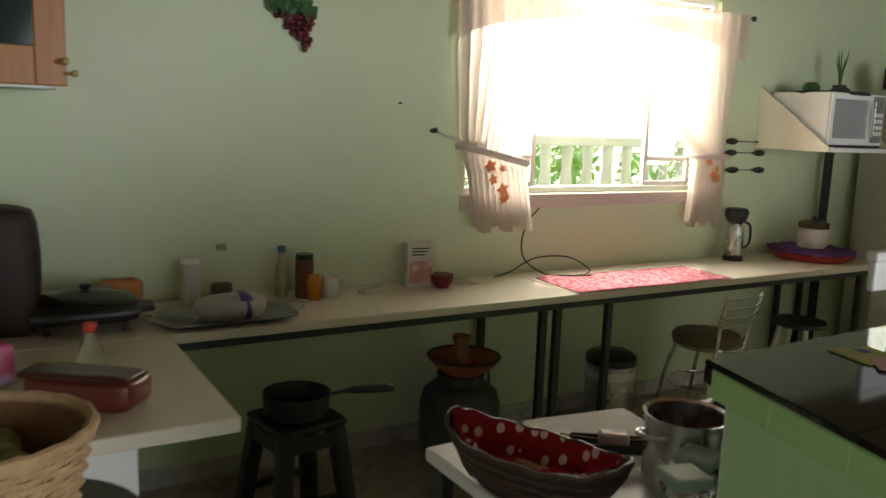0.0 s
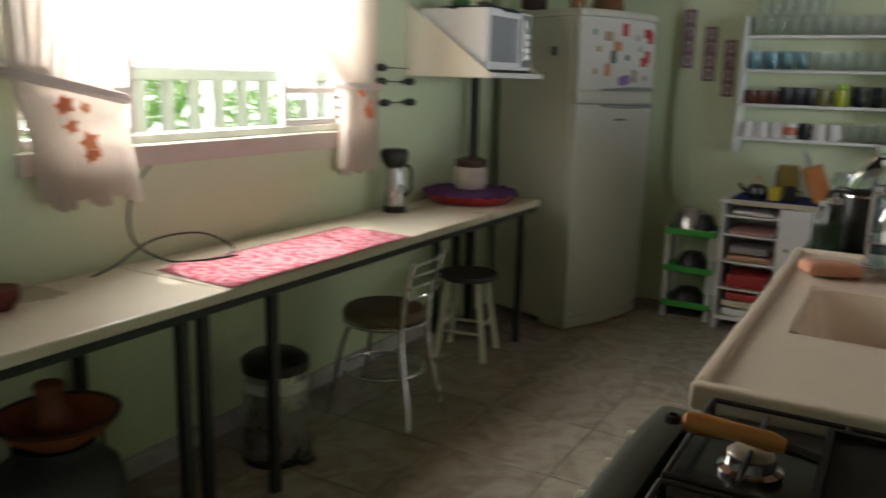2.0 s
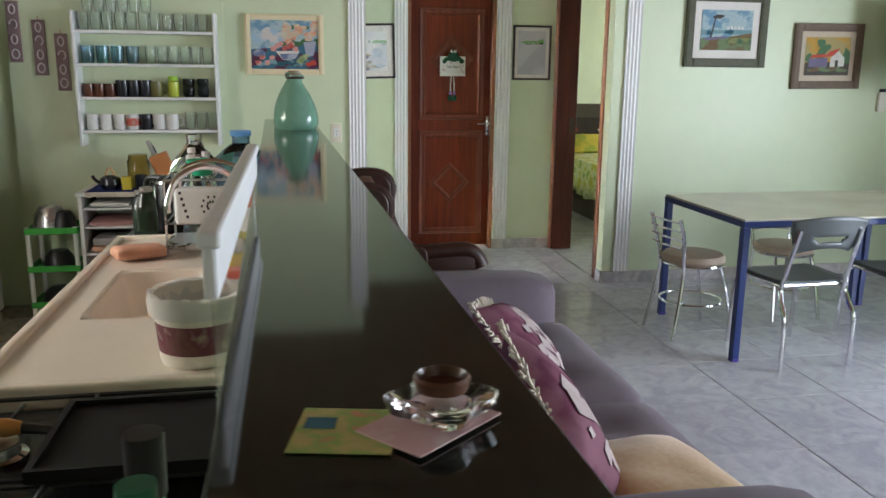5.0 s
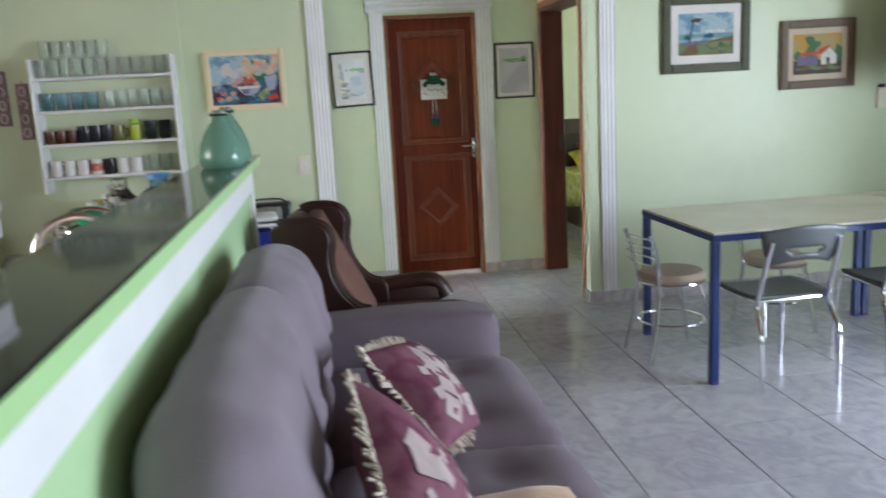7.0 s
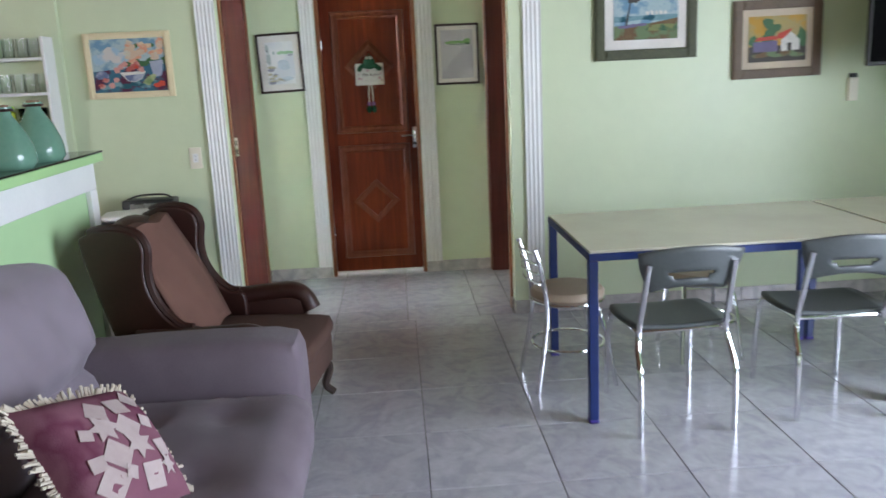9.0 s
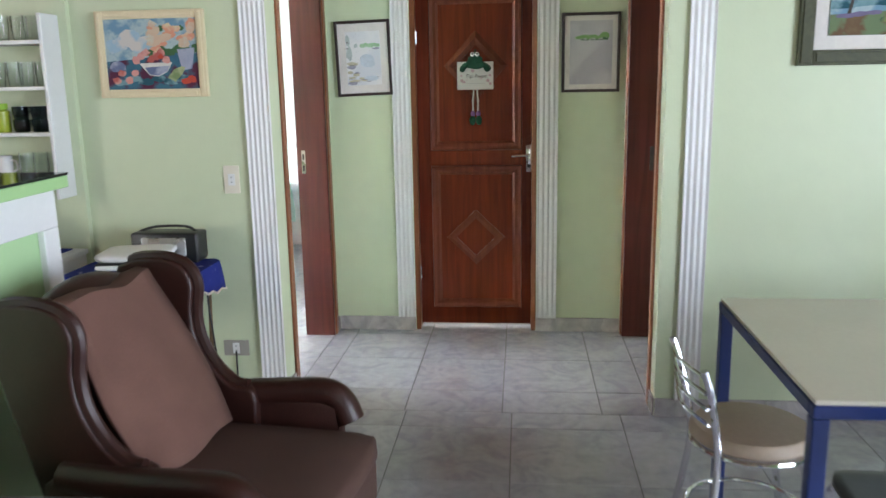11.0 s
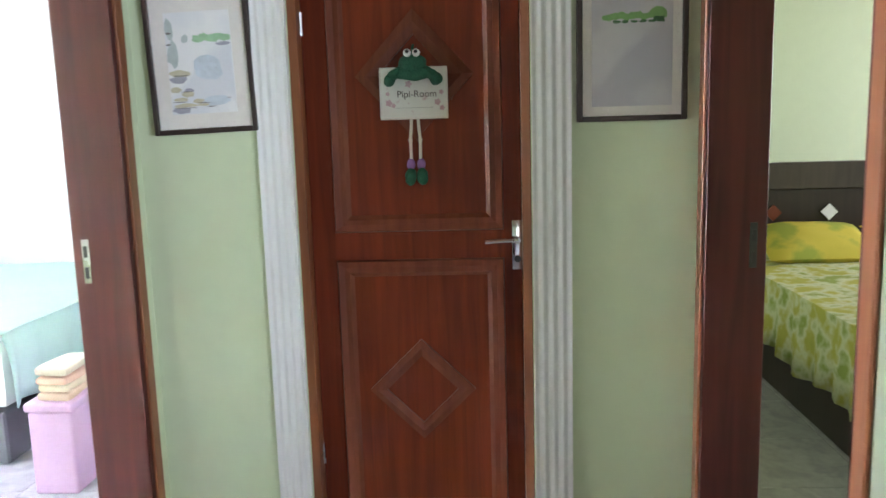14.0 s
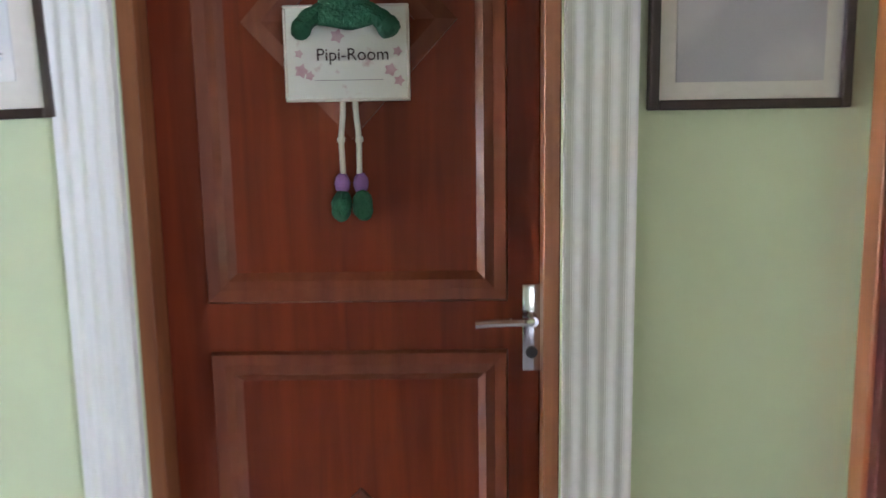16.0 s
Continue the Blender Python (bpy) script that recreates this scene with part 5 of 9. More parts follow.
rod(bm, (0.10, 0, -0.16), (0.10, 0, -0.02), 0.022, 12)
rod(bm, (0.10, 0, -0.07), (0.50, -0.06, -0.07), 0.018, 10)
part("bracket", bm, BLACK, tv, "black wall bracket")
cn = thing("wall_remote", "small white remote control holder on the green wall", "remote control", (XW, -3.745, 1.30))
part("holder", boxes([(-0.03, 0, -0.03, 0.03, -0.07, 0.07)], 0.006, 2), CREAM, cn)
part("top", boxes([(-0.028, -0.006, -0.022, 0.022, 0.071, 0.095)], 0.003), BLACK, cn)

bk = thing("wicker_basket", "brown wicker basket with a tall hoop handle on the blue-legged table", "basket", (4.62, -4.20, 0.765))
WICK = spots("wicker_brown", (0.07, 0.026, 0.014), [(0.12, 0.05, 0.025), (0.04, 0.015, 0.01)], scale=60, thresh=0.45, kind="noise", bump=0.8)
for i in range(7):
    bm = bmn()
    z = 0.012 + 0.022 * i
    tube(bm, [((0.20 + 0.006 * i) * math.cos(a * math.pi / 20), (0.26 + 0.008 * i) * math.sin(a * math.pi / 20), z + 0.004 * math.sin(a * 2.5 + i * 3.1)) for a in range(40)], 0.012, 6, closed=True)
    part("coil", bm, WICK, bk, smooth=True)
part("bottom", lathed([(0, 0.002), (0.20, 0.002), (0.20, 0.014), (0, 0.014)], 24, sy=1.3), WICK, bk)
bm = bmn()
tube(bm, curve_pts([(0, -0.30, 0.13), (0, -0.30, 0.24), (0, -0.20, 0.37), (0, 0.0, 0.42), (0, 0.20, 0.37), (0, 0.30, 0.24), (0, 0.30, 0.13)], 6), 0.012, 8)
part("handle", bm, WICK, bk, smooth=True)
for i, (x, y, s) in enumerate(((-0.06, 0.10, 0.05), (0.05, -0.04, 0.06), (-0.04, -0.12, 0.045))):
    it = thing("small_packet", "small grey and white packet lying in the wicker basket", "packet", (4.62 + x, -4.20 + y, 0.79), rz=30 * i)
    part("packet", soft_box(-s, s, -s * 0.8, s * 0.8, 0, 0.16, 0.02, 3, seed=i), surf("packet" + "abc"[i], ((0.5, 0.5, 0.52), (0.7, 0.7, 0.68), (0.3, 0.28, 0.32))[i], rough=0.5), it, smooth=True)
nb = thing("notebook", "small reddish-brown book lying on the cream tabletop", "book", (4.42, -3.34, 0.766), rz=20)
part("cover", boxes([(-0.06, 0.06, -0.09, 0.09, 0, 0.003), (-0.06, 0.06, -0.09, 0.09, 0.015, 0.018), (-0.06, 0.06, -0.09, -0.086, 0.003, 0.015)]), surf("book_red", (0.35, 0.09, 0.05), rough=0.5), nb)
part("pages", boxes([(-0.056, 0.056, -0.085, 0.086, 0.0032, 0.0148)]), WHITE, nb)

# ---- little table with a sandwich grill and a radio, against the dividing wall ----
sb = thing("side_table", "small folding table with metal legs under a blue embroidered cloth", "table", (5.46, 0.56, 0))
part("top", boxes([(-0.17, 0.17, -0.27, 0.27, 0.72, 0.74)], 0.004), WHITE, sb)
BRASS = surf("leg_brass", (0.20, 0.13, 0.07), (0.12, 0.08, 0.045), rough=0.4, metal=0.5)
for p in (-1, 1):
    for q in (-1, 1):
        bm = bmn()
        rod(bm, (p * 0.15, q * 0.20, 0.0), (p * 0.12, q * 0.235, 0.72), 0.009, 8)
        part("leg", bm, BRASS, sb, "dull brass-coloured metal leg", smooth=True)
rc = thing("cable", "black power cable hanging from the little table towards the low socket", "cable")
bm = bmn()
tube(bm, curve_pts([(5.56, 0.40, 0.752), (5.57, 0.345, 0.72), (5.58, 0.335, 0.52), (5.61, 0.325, 0.26), (5.64, 0.30, 0.06), (5.69, 0.29, 0.012), (5.725, 0.285, 0.03), (5.728, 0.283, 0.28)], 6), 0.0045, 6)
part("cable", bm, BLACK, rc, smooth=True)
cl = thing("table_cloth", "navy blue cloth with a white scalloped edge on the little table", "table cloth", (5.46, 0.56, 0.742))
NAVY = spots("navy_print", (0.012, 0.020, 0.16), [(0.014, 0.024, 0.18), (0.014, 0.024, 0.18), (0.5, 0.5, 0.62)], scale=16, thresh=0.5)
bm = bmn()
n, m = 40, 10
rim = []
for i in range(n):
    a = 2 * math.pi * i / n
    c, s_ = math.cos(a), math.sin(a)
    k = 1 / max(abs(c) / 0.18, abs(s_) / 0.28)
    rim.append((c * k, s_ * k))
top = [bm.verts.new((x, y, 0.002)) for x, y in rim]
bm.faces.new(top)
prev = top
drop = [0.075 + 0.04 * abs(math.sin(2 * math.pi * i / n * 2 + 0.7)) for i in range(n)]
for j in range(1, 4):
    row = [bm.verts.new((x * (1.01 + 0.02 * j), y * (1.01 + 0.015 * j), 0.002 - drop[i] * j / 3 - (0.012 if (i % 2 and j == 3) else 0))) for i, (x, y) in enumerate(rim)]
    for i in range(n):
        k = (i + 1) % n
        bm.faces.new((prev[i], row[i], row[k], prev[k]))
    prev = row
q = part("cloth", bm, NAVY, cl, smooth=True)
q.modifiers.new("thick", "SOLIDIFY").thickness = 0.002
bm = bmn()
tube(bm, [(x * 1.075, y * 1.06, 0.0 - drop[i] - (0.012 if i % 2 else 0)) for i, (x, y) in enumerate(rim)], 0.005, 6, closed=True)
part("lace_edge", bm, FRINGE, cl, "white scalloped lace edge", smooth=True)
gr = thing("sandwich_grill", "round-edged white sandwich grill standing on the navy cloth", "sandwich grill", (5.43, 0.57, 0.747), rz=8)
gr.scale = (1, 1, 0.8)
part("base", soft_box(-0.12, 0.12, -0.14, 0.14, 0.015, 0.05, 0.02, 6, puff=0.004), WHITE, gr, smooth=True)
part("lid", soft_box(-0.12, 0.12, -0.14, 0.14, 0.055, 0.10, 0.03, 6, puff=0.012), WHITE, gr, smooth=True)
part("seam", boxes([(-0.115, 0.115, -0.135, 0.135, 0.046, 0.058)], 0.004), BLACK, gr)
for x in (-0.08, 0.08):
    for y in (-0.1, 0.1):
        part("foot", boxes([(x - 0.01, x + 0.01, y - 0.01, y + 0.01, 0, 0.018)], 0.002), WHITE, gr)
rd = thing("radio", "black portable radio with a grey front standing behind the grill", "radio", (5.60, 0.50, 0.747), rz=0)
part("case", boxes([(-0.06, 0.06, -0.15, 0.15, 0, 0.13)], 0.012, 3), BLACK, rd, smooth=True)
part("front", boxes([(-0.063, -0.059, -0.10, 0.10, 0.03, 0.11)], 0.004), STEEL, rd, "grey front panel")
bm = bmn()
tube(bm, curve_pts([(0, -0.13, 0.125), (0, -0.08, 0.15), (0, 0.05, 0.15), (0, 0.13, 0.13)], 5), 0.006, 6)
part("handle", bm, BLACK, rd, smooth=True)

# ---- green glass demijohns and papers on the bar ----
GREENG = glass("demijohn_glass", (0.30, 0.58, 0.42), 0.05)
GREENS = surf("demijohn_body", (0.16, 0.30, 0.22), (0.12, 0.25, 0.18), rough=0.08, scale=3, rough_var=0.02)


def demijohn(x, y, h, r):
    d = thing("demijohn", "large empty green glass demijohn standing on the granite bar top", "bottle", (x, y, BZ), group="demijohns on the bar")
    prof = [(0, 0.004), (r * 0.85, 0.0), (r, 0.02), (r * 0.99, h * 0.22), (r * 0.90, h * 0.40), (r * 0.70, h * 0.60), (r * 0.46, h * 0.77), (0.030, h * 0.87), (0.030, h * 0.95), (0.036, h * 0.965), (0.036, h), (0.026, h)]
    part("body", lathed(prof, 36), GREENS, d, smooth=True)
    part("stopper", lathed([(0, h + 0.008), (0.024, h + 0.008), (0.026, h - 0.002), (0, h - 0.002)], 16), surf("cork", (0.22, 0.14, 0.08), rough=0.9), d, "brown cork", smooth=True)
    bm = bmn()
    tube(bm, [(0.035 * math.cos(a * math.pi / 8), 0.035 * math.sin(a * math.pi / 8), h * 0.95) for a in range(16)], 0.006, 6, closed=True)
    part("collar", bm, DARKF, d, smooth=True)
    return d


demijohn(4.02, 0.515, 0.23, 0.097)
demijohn(4.30, 0.52, 0.24, 0.097)
pp = thing("leaflet", "colourful printed leaflet lying on the black granite bar", "leaflet", (0.955, 0.505, BZ + 0.001), rz=-12)
part("sheet", boxes([(-0.035, 0.035, -0.035, 0.035, 0, 0.0012)]), spots("leaflet_print", (0.62, 0.52, 0.28), [(0.50, 0.46, 0.18), (0.30, 0.48, 0.14), (0.64, 0.30, 0.18)], scale=55, thresh=0.45), pp)
part("picture", boxes([(0.0, 0.018, 0.008, 0.03, 0.0013, 0.0016)]), P_BLUE, pp, "small dark blue picture")
pp = thing("leaflet", "pale pink printed card under the glass ashtray", "leaflet", (0.955, 0.445, BZ + 0.0025), rz=40)
part("sheet", boxes([(-0.03, 0.03, -0.045, 0.045, 0, 0.0012)]), spots("card_print", (0.66, 0.52, 0.50), [(0.62, 0.40, 0.40), (0.70, 0.62, 0.58)], scale=20, thresh=0.5), pp)
at = thing("ashtray", "star-shaped clear glass ashtray with a brown bowl on the granite bar", "ashtray", (0.965, 0.435, BZ + 0.005))
at.scale = (0.52, 0.52, 0.6)
bm = bmn()
n = 40
rings = []
for r_, z in ((0.045, 0.0), (0.062, 0.006), (0.070, 0.024), (0.058, 0.028), (0.045, 0.012), (0.0, 0.010)):
    if r_ == 0:
        rings.append([bm.verts.new((0, 0, z))])
    else:
        rings.append([bm.verts.new(((r_ + (0.012 if r_ > 0.055 else 0) * math.cos(4 * 2 * math.pi * i / n)) * math.cos(2 * math.pi * i / n), (r_ + (0.012 if r_ > 0.055 else 0) * math.cos(4 * 2 * math.pi * i / n)) * math.sin(2 * math.pi * i / n), z)) for i in range(n)])
for a, b in zip(rings, rings[1:]):
    for i in range(n):
        k = (i + 1) % n
        bm.faces.new((a[i], a[k], b[k], b[i]) if len(b) > 1 else (a[i], a[k], b[0]))
bm.faces.new(rings[0][::-1])
part("dish", bm, glass("clear_glass"), at, smooth=True)
part("bowl", lathed([(0, 0.030), (0.036, 0.032), (0.040, 0.046), (0.036, 0.050), (0.030, 0.038), (0, 0.036)], 24), surf("brown_glaze", (0.11, 0.05, 0.03), rough=0.3), at, "brown round bowl", smooth=True)

# ---- kitchen window and curtains ----
win = tagged(thing("window_1", "white metal window with sliding panes and louvred ends", "window"), kind="structure")
FRAMEW = surf("frame_white", (0.78, 0.74, 0.70), rough=0.45)
part("window_frame", boxes([(WX0, WX0 + 0.03, YK + 0.03, YK + 0.11, WZ0, WZ1), (WX1 - 0.03, WX1, YK + 0.03, YK + 0.11, WZ0, WZ1), (WX0 + 0.03, WX1 - 0.03, YK + 0.03, YK + 0.11, WZ0, WZ0 + 0.03), (WX0 + 0.03, WX1 - 0.03, YK + 0.03, YK + 0.11, WZ1 - 0.03, WZ1)], 0.003), FRAMEW, win)
part("window_sill", boxes([(WX0 - 0.02, WX1 + 0.02, YK - 0.018, YK + 0.028, WZ0 - 0.07, WZ0 - 0.001)], 0.004, 2), surf("sill_pinkish", (0.66, 0.56, 0.50), (0.60, 0.50, 0.44), rough=0.5), win, "pinkish cream window sill")
PANE = glass("window_pane", rough=0.01, alpha=0.15)
for x0, x1 in ((2.04, 2.40), (3.14, 3.50)):
    s = part("sash", boxes([(x0, x0 + 0.028, YK + 0.045, YK + 0.07, WZ0 + 0.031, WZ1 - 0.031), (x1 - 0.028, x1, YK + 0.045, YK + 0.07, WZ0 + 0.031, WZ1 - 0.031), (x0 + 0.028, x1 - 0.028, YK + 0.045, YK + 0.07, WZ0 + 0.031, WZ0 + 0.055), (x0 + 0.028, x1 - 0.028, YK + 0.045, YK + 0.07, 1.335, 1.36), (x0 + 0.028, x1 - 0.028, YK + 0.045, YK + 0.07, WZ1 - 0.055, WZ1 - 0.031)], 0.002), FRAMEW, win)
    g = part("pane", boxes([(x0 + 0.02, x1 - 0.02, YK + 0.055, YK + 0.059, WZ0 + 0.05, WZ1 - 0.05)]), PANE, s, "clear glass pane")
    g.visible_shadow = False
for x0, x1 in ((1.985, 2.035), (3.505, 3.565)):
    for i in range(22):
        part("louvre", boxes([(x0, x1, YK + 0.06, YK + 0.10, WZ0 + 0.05 + 0.044 * i, WZ0 + 0.062 + 0.044 * i)]), FRAMEW, win)

VOILE = cloth_thin("curtain_voile", (0.74, 0.67, 0.61), 0.46, alpha=0.86)
GAUZE = cloth_thin("valance_voile", (0.74, 0.64, 0.57), 0.42, alpha=0.90)


def tied_curtain(name, label, top0, top1, tie, foot0, foot1, ztop, ztie, zfoot, seed):
    """A sheer curtain gathered by a band at tie=(x0, x1); the rest falls from the rod and opens below."""
    c = thing(name, label, "curtain", group="tied curtains")
    bm = bmn()
    n = 90
    zs = [ztop, ztop - 0.12, ztop - 0.3, (ztop + ztie) / 2, ztie + 0.16, ztie + 0.05, ztie, ztie - 0.06, (ztie + zfoot) / 2, zfoot + 0.05, zfoot]
    rows = []
    for k, z in enumerate(zs):
        if z >= ztie:
            t = (ztop - z) / (ztop - ztie)
            t = t ** (1.15 if seed == 1 else 1.6)
            a, b = top0 + (tie[0] - top0) * t, top1 + (tie[1] - top1) * t
        else:
            t = ((ztie - z) / (ztie - zfoot)) ** 0.7
            a, b = tie[0] + (foot0 - tie[0]) * t, tie[1] + (foot1 - tie[1]) * t
        row = []
        for i in range(n + 1):
            u = i / n
            d = 0.022 + 0.006 * math.sin(3 * u + seed)
            row.append(bm.verts.new((a + (b - a) * u, YK - 0.055 + d * math.sin(u * 2 * math.pi * 11 + seed + 0.3 * k) - 0.012 * (z < ztie), z + 0.02 * math.sin(u * 17 + seed) * (k == len(zs) - 1))))
        rows.append(row)
    for p, q in zip(rows, rows[1:]):
        for i in range(n):
            bm.faces.new((p[i], q[i], q[i + 1], p[i + 1]))
    part("panel", bm, VOILE, c, smooth=True)
    bm = bmn()
    x0, x1 = tie
    tube(bm, curve_pts([(x0 - 0.02, YK - 0.03, ztie + (0.06 if seed == 1 else 0)), (x0 + 0.02, YK - 0.10, ztie + (0.05 if seed == 1 else -0.005)), (x1 - 0.02, YK - 0.105, ztie - 0.01), (x1 + 0.02, YK - 0.03, ztie - 0.005)], 5), 0.018, 6)
    part("tie_band", bm, cloth_thin("band" + str(seed), (0.72, 0.66, 0.62), 0.4), c, "pale tie band", smooth=True)
    r = random.Random(seed)
    bm = bmn()
    for i in range(7):
        cx, cz, s = (x0 + x1) / 2 + r.uniform(-0.06, 0.06), ztie - 0.10 + r.uniform(-0.08, 0.10), r.uniform(0.02, 0.04)
        vs = [bm.verts.new((cx + s * (1 if j % 2 else 0.55) * math.cos(j * math.pi / 5), YK - 0.108 - 0.0006 * i, cz + s * (1 if j % 2 else 0.55) * math.sin(j * math.pi / 5))) for j in range(10)]
        bm.faces.new(vs)
    part("flower_print", bm, cloth_thin("print" + str(seed), (0.75, 0.30, 0.16), 0.4), c, "orange printed flowers")
    return c


tied_curtain("kitchen_curtain", "sheer cream curtain with orange flowers, tied back beside the window", 1.86, 2.66, (1.91, 2.24), 1.96, 2.31, 2.10, 1.34, 1.01, 1)
tied_curtain("kitchen_curtain", "narrow sheer cream curtain tied back beside the kitchen window", 2.86, 3.72, (3.42, 3.65), 3.38, 3.65, 2.10, 1.375, 0.995, 2)
vl = thing("curtain_valance", "gathered sheer cream valance across the top of the kitchen window", "curtain")
bm = curtain_sheet(1.84, 3.74, 1.80, 2.15, YK - 0.085, 24, 0.014, n=220, rows=3)
for v in bm.verts:
    u = abs(v.co.x - 2.80) / 0.95
    hem = 1.86 + 0.17 * max(0.0, 1 - u * u) ** 0.6
    v.co.z = 2.15 - (2.15 - v.co.z) / 0.35 * (2.15 - hem)
part("valance", bm, GAUZE, vl, smooth=True)
rodc = thing("curtain_rod", "thin dark curtain rod with small end knobs", "curtain rod")
bm = bmn()
rod(bm, (1.80, YK - 0.06, 2.14), (3.80, YK - 0.06, 2.14), 0.008, 10)
part("rod", bm, IRON, rodc, smooth=True)
for x in (1.80, 3.80):
    bm = bmn()
    bmesh.ops.create_icosphere(bm, subdivisions=2, radius=0.016, matrix=Matrix.Translation((x, YK - 0.06, 2.14)))
    rod(bm, (x + (0.03 if x < 2 else -0.03), YK - 0.06, 2.14), (x + (0.03 if x < 2 else -0.03), YK, 2.14), 0.006, 8)
    part("end_knob", bm, IRON, rodc, smooth=True)
hk = thing("tieback_hook", "small dark hook and pale cord holding the curtain tie", "hook", (1.77, YK, 1.465))
bm = bmn()
rod(bm, (0, 0, 0), (0, -0.03, 0), 0.010, 8)
bmesh.ops.create_icosphere(bm, subdivisions=1, radius=0.013, matrix=Matrix.Translation((0, -0.035, 0.003)))
part("hook", bm, IRON, hk, smooth=True)
bm = bmn()
tube(bm, curve_pts([(0.01, -0.02, 0), (0.10, -0.03, -0.03), (0.26, -0.05, -0.06)], 4), 0.012, 6, radii=[0.005 + 0.0008 * i for i in range(9)])
part("cord", bm, CORD, hk, smooth=True)

# outside the window: pale rail posts, shrubs and a glowing sheet for the bright sky
GARDEN = surf("outside_haze", (0.95, 0.97, 0.92), rough=1.0)
gb = tagged(part("backdrop", boxes([(-3, 16, 9.0, 9.05, -0.2, 6.5)]), glow("sky_glow", (0.97, 1.0, 0.93), 2.4)), "glowing pale sheet standing for the bright sky beyond the garden", kind="structure")
fence = thing("garden_fence", "row of white turned balusters with a rail outside the window", "fence", (0, 4.6, -0.2))
WGLOW = surf("fence_white", (0.85, 0.85, 0.82), rough=0.7)
for i in range(18):
    part("baluster", lathed([(0.04, 0.9), (0.05, 1.0), (0.03, 1.08), (0.055, 1.22), (0.035, 1.4), (0.045, 1.5), (0.04, 1.56)], 10, (2.2 + 0.2 * i, 0, 0)), WGLOW, fence, smooth=True)
part("wall_base", boxes([(1.5, 6.2, -0.08, 0.08, 0, 0.9)]), WGLOW, fence)
part("top_rail", boxes([(1.5, 6.2, -0.07, 0.07, 1.56, 1.63)], 0.01), WGLOW, fence)
LEAF = surf("leaf", (0.48, 0.70, 0.28), (0.34, 0.60, 0.18), rough=0.5, scale=3)


def shrub(x, y, z0, h, r, n, seed):
    t = thing("shrub", "leafy bright green garden shrub beyond the white balusters", "shrub", (x, y, -0.2))
    rr = random.Random(seed)
    bm = bmn()
    for i in range(7):
        a = rr.uniform(0, 6.28)
        rod(bm, (0, 0, 0), (r * 0.6 * math.cos(a), r * 0.6 * math.sin(a), h * rr.uniform(0.6, 0.95)), 0.02, 6, 0.006)
    part("stems", bm, P_BLK, t)
    bm = bmn()
    for i in range(n):
        a, k, zz = rr.uniform(0, 6.28), r * rr.random() ** 0.5, h * (0.25 + 0.75 * rr.random() ** 0.8)
        c = Vector((k * math.cos(a), k * math.sin(a), zz))
        m = Matrix.Translation(c) @ Euler((rr.uniform(-1, 1), rr.uniform(-1, 1), rr.uniform(0, 6.28))).to_matrix().to_4x4()
        s = rr.uniform(0.04, 0.09)
        vs = [bm.verts.new(m @ Vector(p)) for p in ((-s, 0, 0), (0, -s * 0.4, 0.01), (s, 0, 0), (0, s * 0.4, 0.01))]
        bm.faces.new(vs)
    part("leaves", bm, LEAF, t, kind="stuff")


for i, (x, y, h, r) in enumerate(((3.75, 5.5, 1.62, 0.36), (4.6, 5.6, 1.55, 0.30), (5.9, 5.8, 1.45, 0.4))):
    shrub(x, y, 0, h, r, 520, i)

# ---- long counter under the window and the short one at its end ----
CT = 0.775
SLAB = surf("counter_cream", (0.74, 0.70, 0.58), (0.62, 0.55, 0.42), rough=0.3, scale=2.2, fine=9, mix=0.8)
ctr = thing("counter", "long worn cream counter on a dark iron frame", "counter")
for a, b in ((-0.7, 2.245), (2.25, 4.58)):
    part("slab", boxes([(a, b, 2.585, YK - 0.003, CT - 0.035, CT)], 0.006, 2), SLAB, ctr)
pn = thing("counter", "short cream counter slab standing on a white board", "counter")
part("slab", boxes([(-0.7, 0.50, 1.775, 2.58, CT - 0.04, CT)], 0.006, 2), SLAB, pn)
part("side_board", boxes([(-0.68, 0.27, 1.86, 1.885, 0, CT - 0.041)], 0.003), WHITE, pn, "white support board")
for nm, s in (("front_rail", (0.51, 4.56, 2.60, 2.63)), ("back_rail", (-0.68, 4.56, 3.05, 3.08))):
    part(nm, boxes([(*s, CT - 0.065, CT - 0.036)], 0.002), IRON, ctr, "dark iron rail")
for x, y in ((2.07, 2.60), (2.15, 2.60), (2.45, 2.60), (4.40, 2.60), (2.05, 3.05), (4.28, 3.05), (4.50, 3.05)):
    part("leg", boxes([(x, x + 0.032, y, y + 0.032, 0, CT - 0.066)], 0.002), IRON, ctr)
post = thing("iron_post", "dark iron post carrying the white wall shelf at the fridge", "post", (4.60, 3.02, 0))
part("post", boxes([(-0.02, 0.02, -0.02, 0.02, 0, 1.42)], 0.002), IRON, post)

rn = thing("table_runner", "pink and white printed cloth runner lying across the cream counter", "table runner", (2.76, 2.76, CT + 0.001))
RUNNER = spots("runner_print", (0.62, 0.50, 0.48), [(0.42, 0.05, 0.10), (0.62, 0.34, 0.36), (0.36, 0.07, 0.11)], scale=26, thresh=0.42, bump=0.1)
bm = bmn()
g = []
for i in range(31):
    row = []
    for j in range(13):
        x, y = -0.50 + i / 30, -0.175 + 0.35 * j / 12
        row.append(bm.verts.new((x + 0.02 * (j / 12), y, 0.0035 + 0.003 * noise.noise(Vector((x * 7, y * 9, 2))) + (0.012 * math.exp(-((x + 0.42) / 0.05) ** 2 - ((y - 0.16) / 0.05) ** 2)))))
    g.append(row)
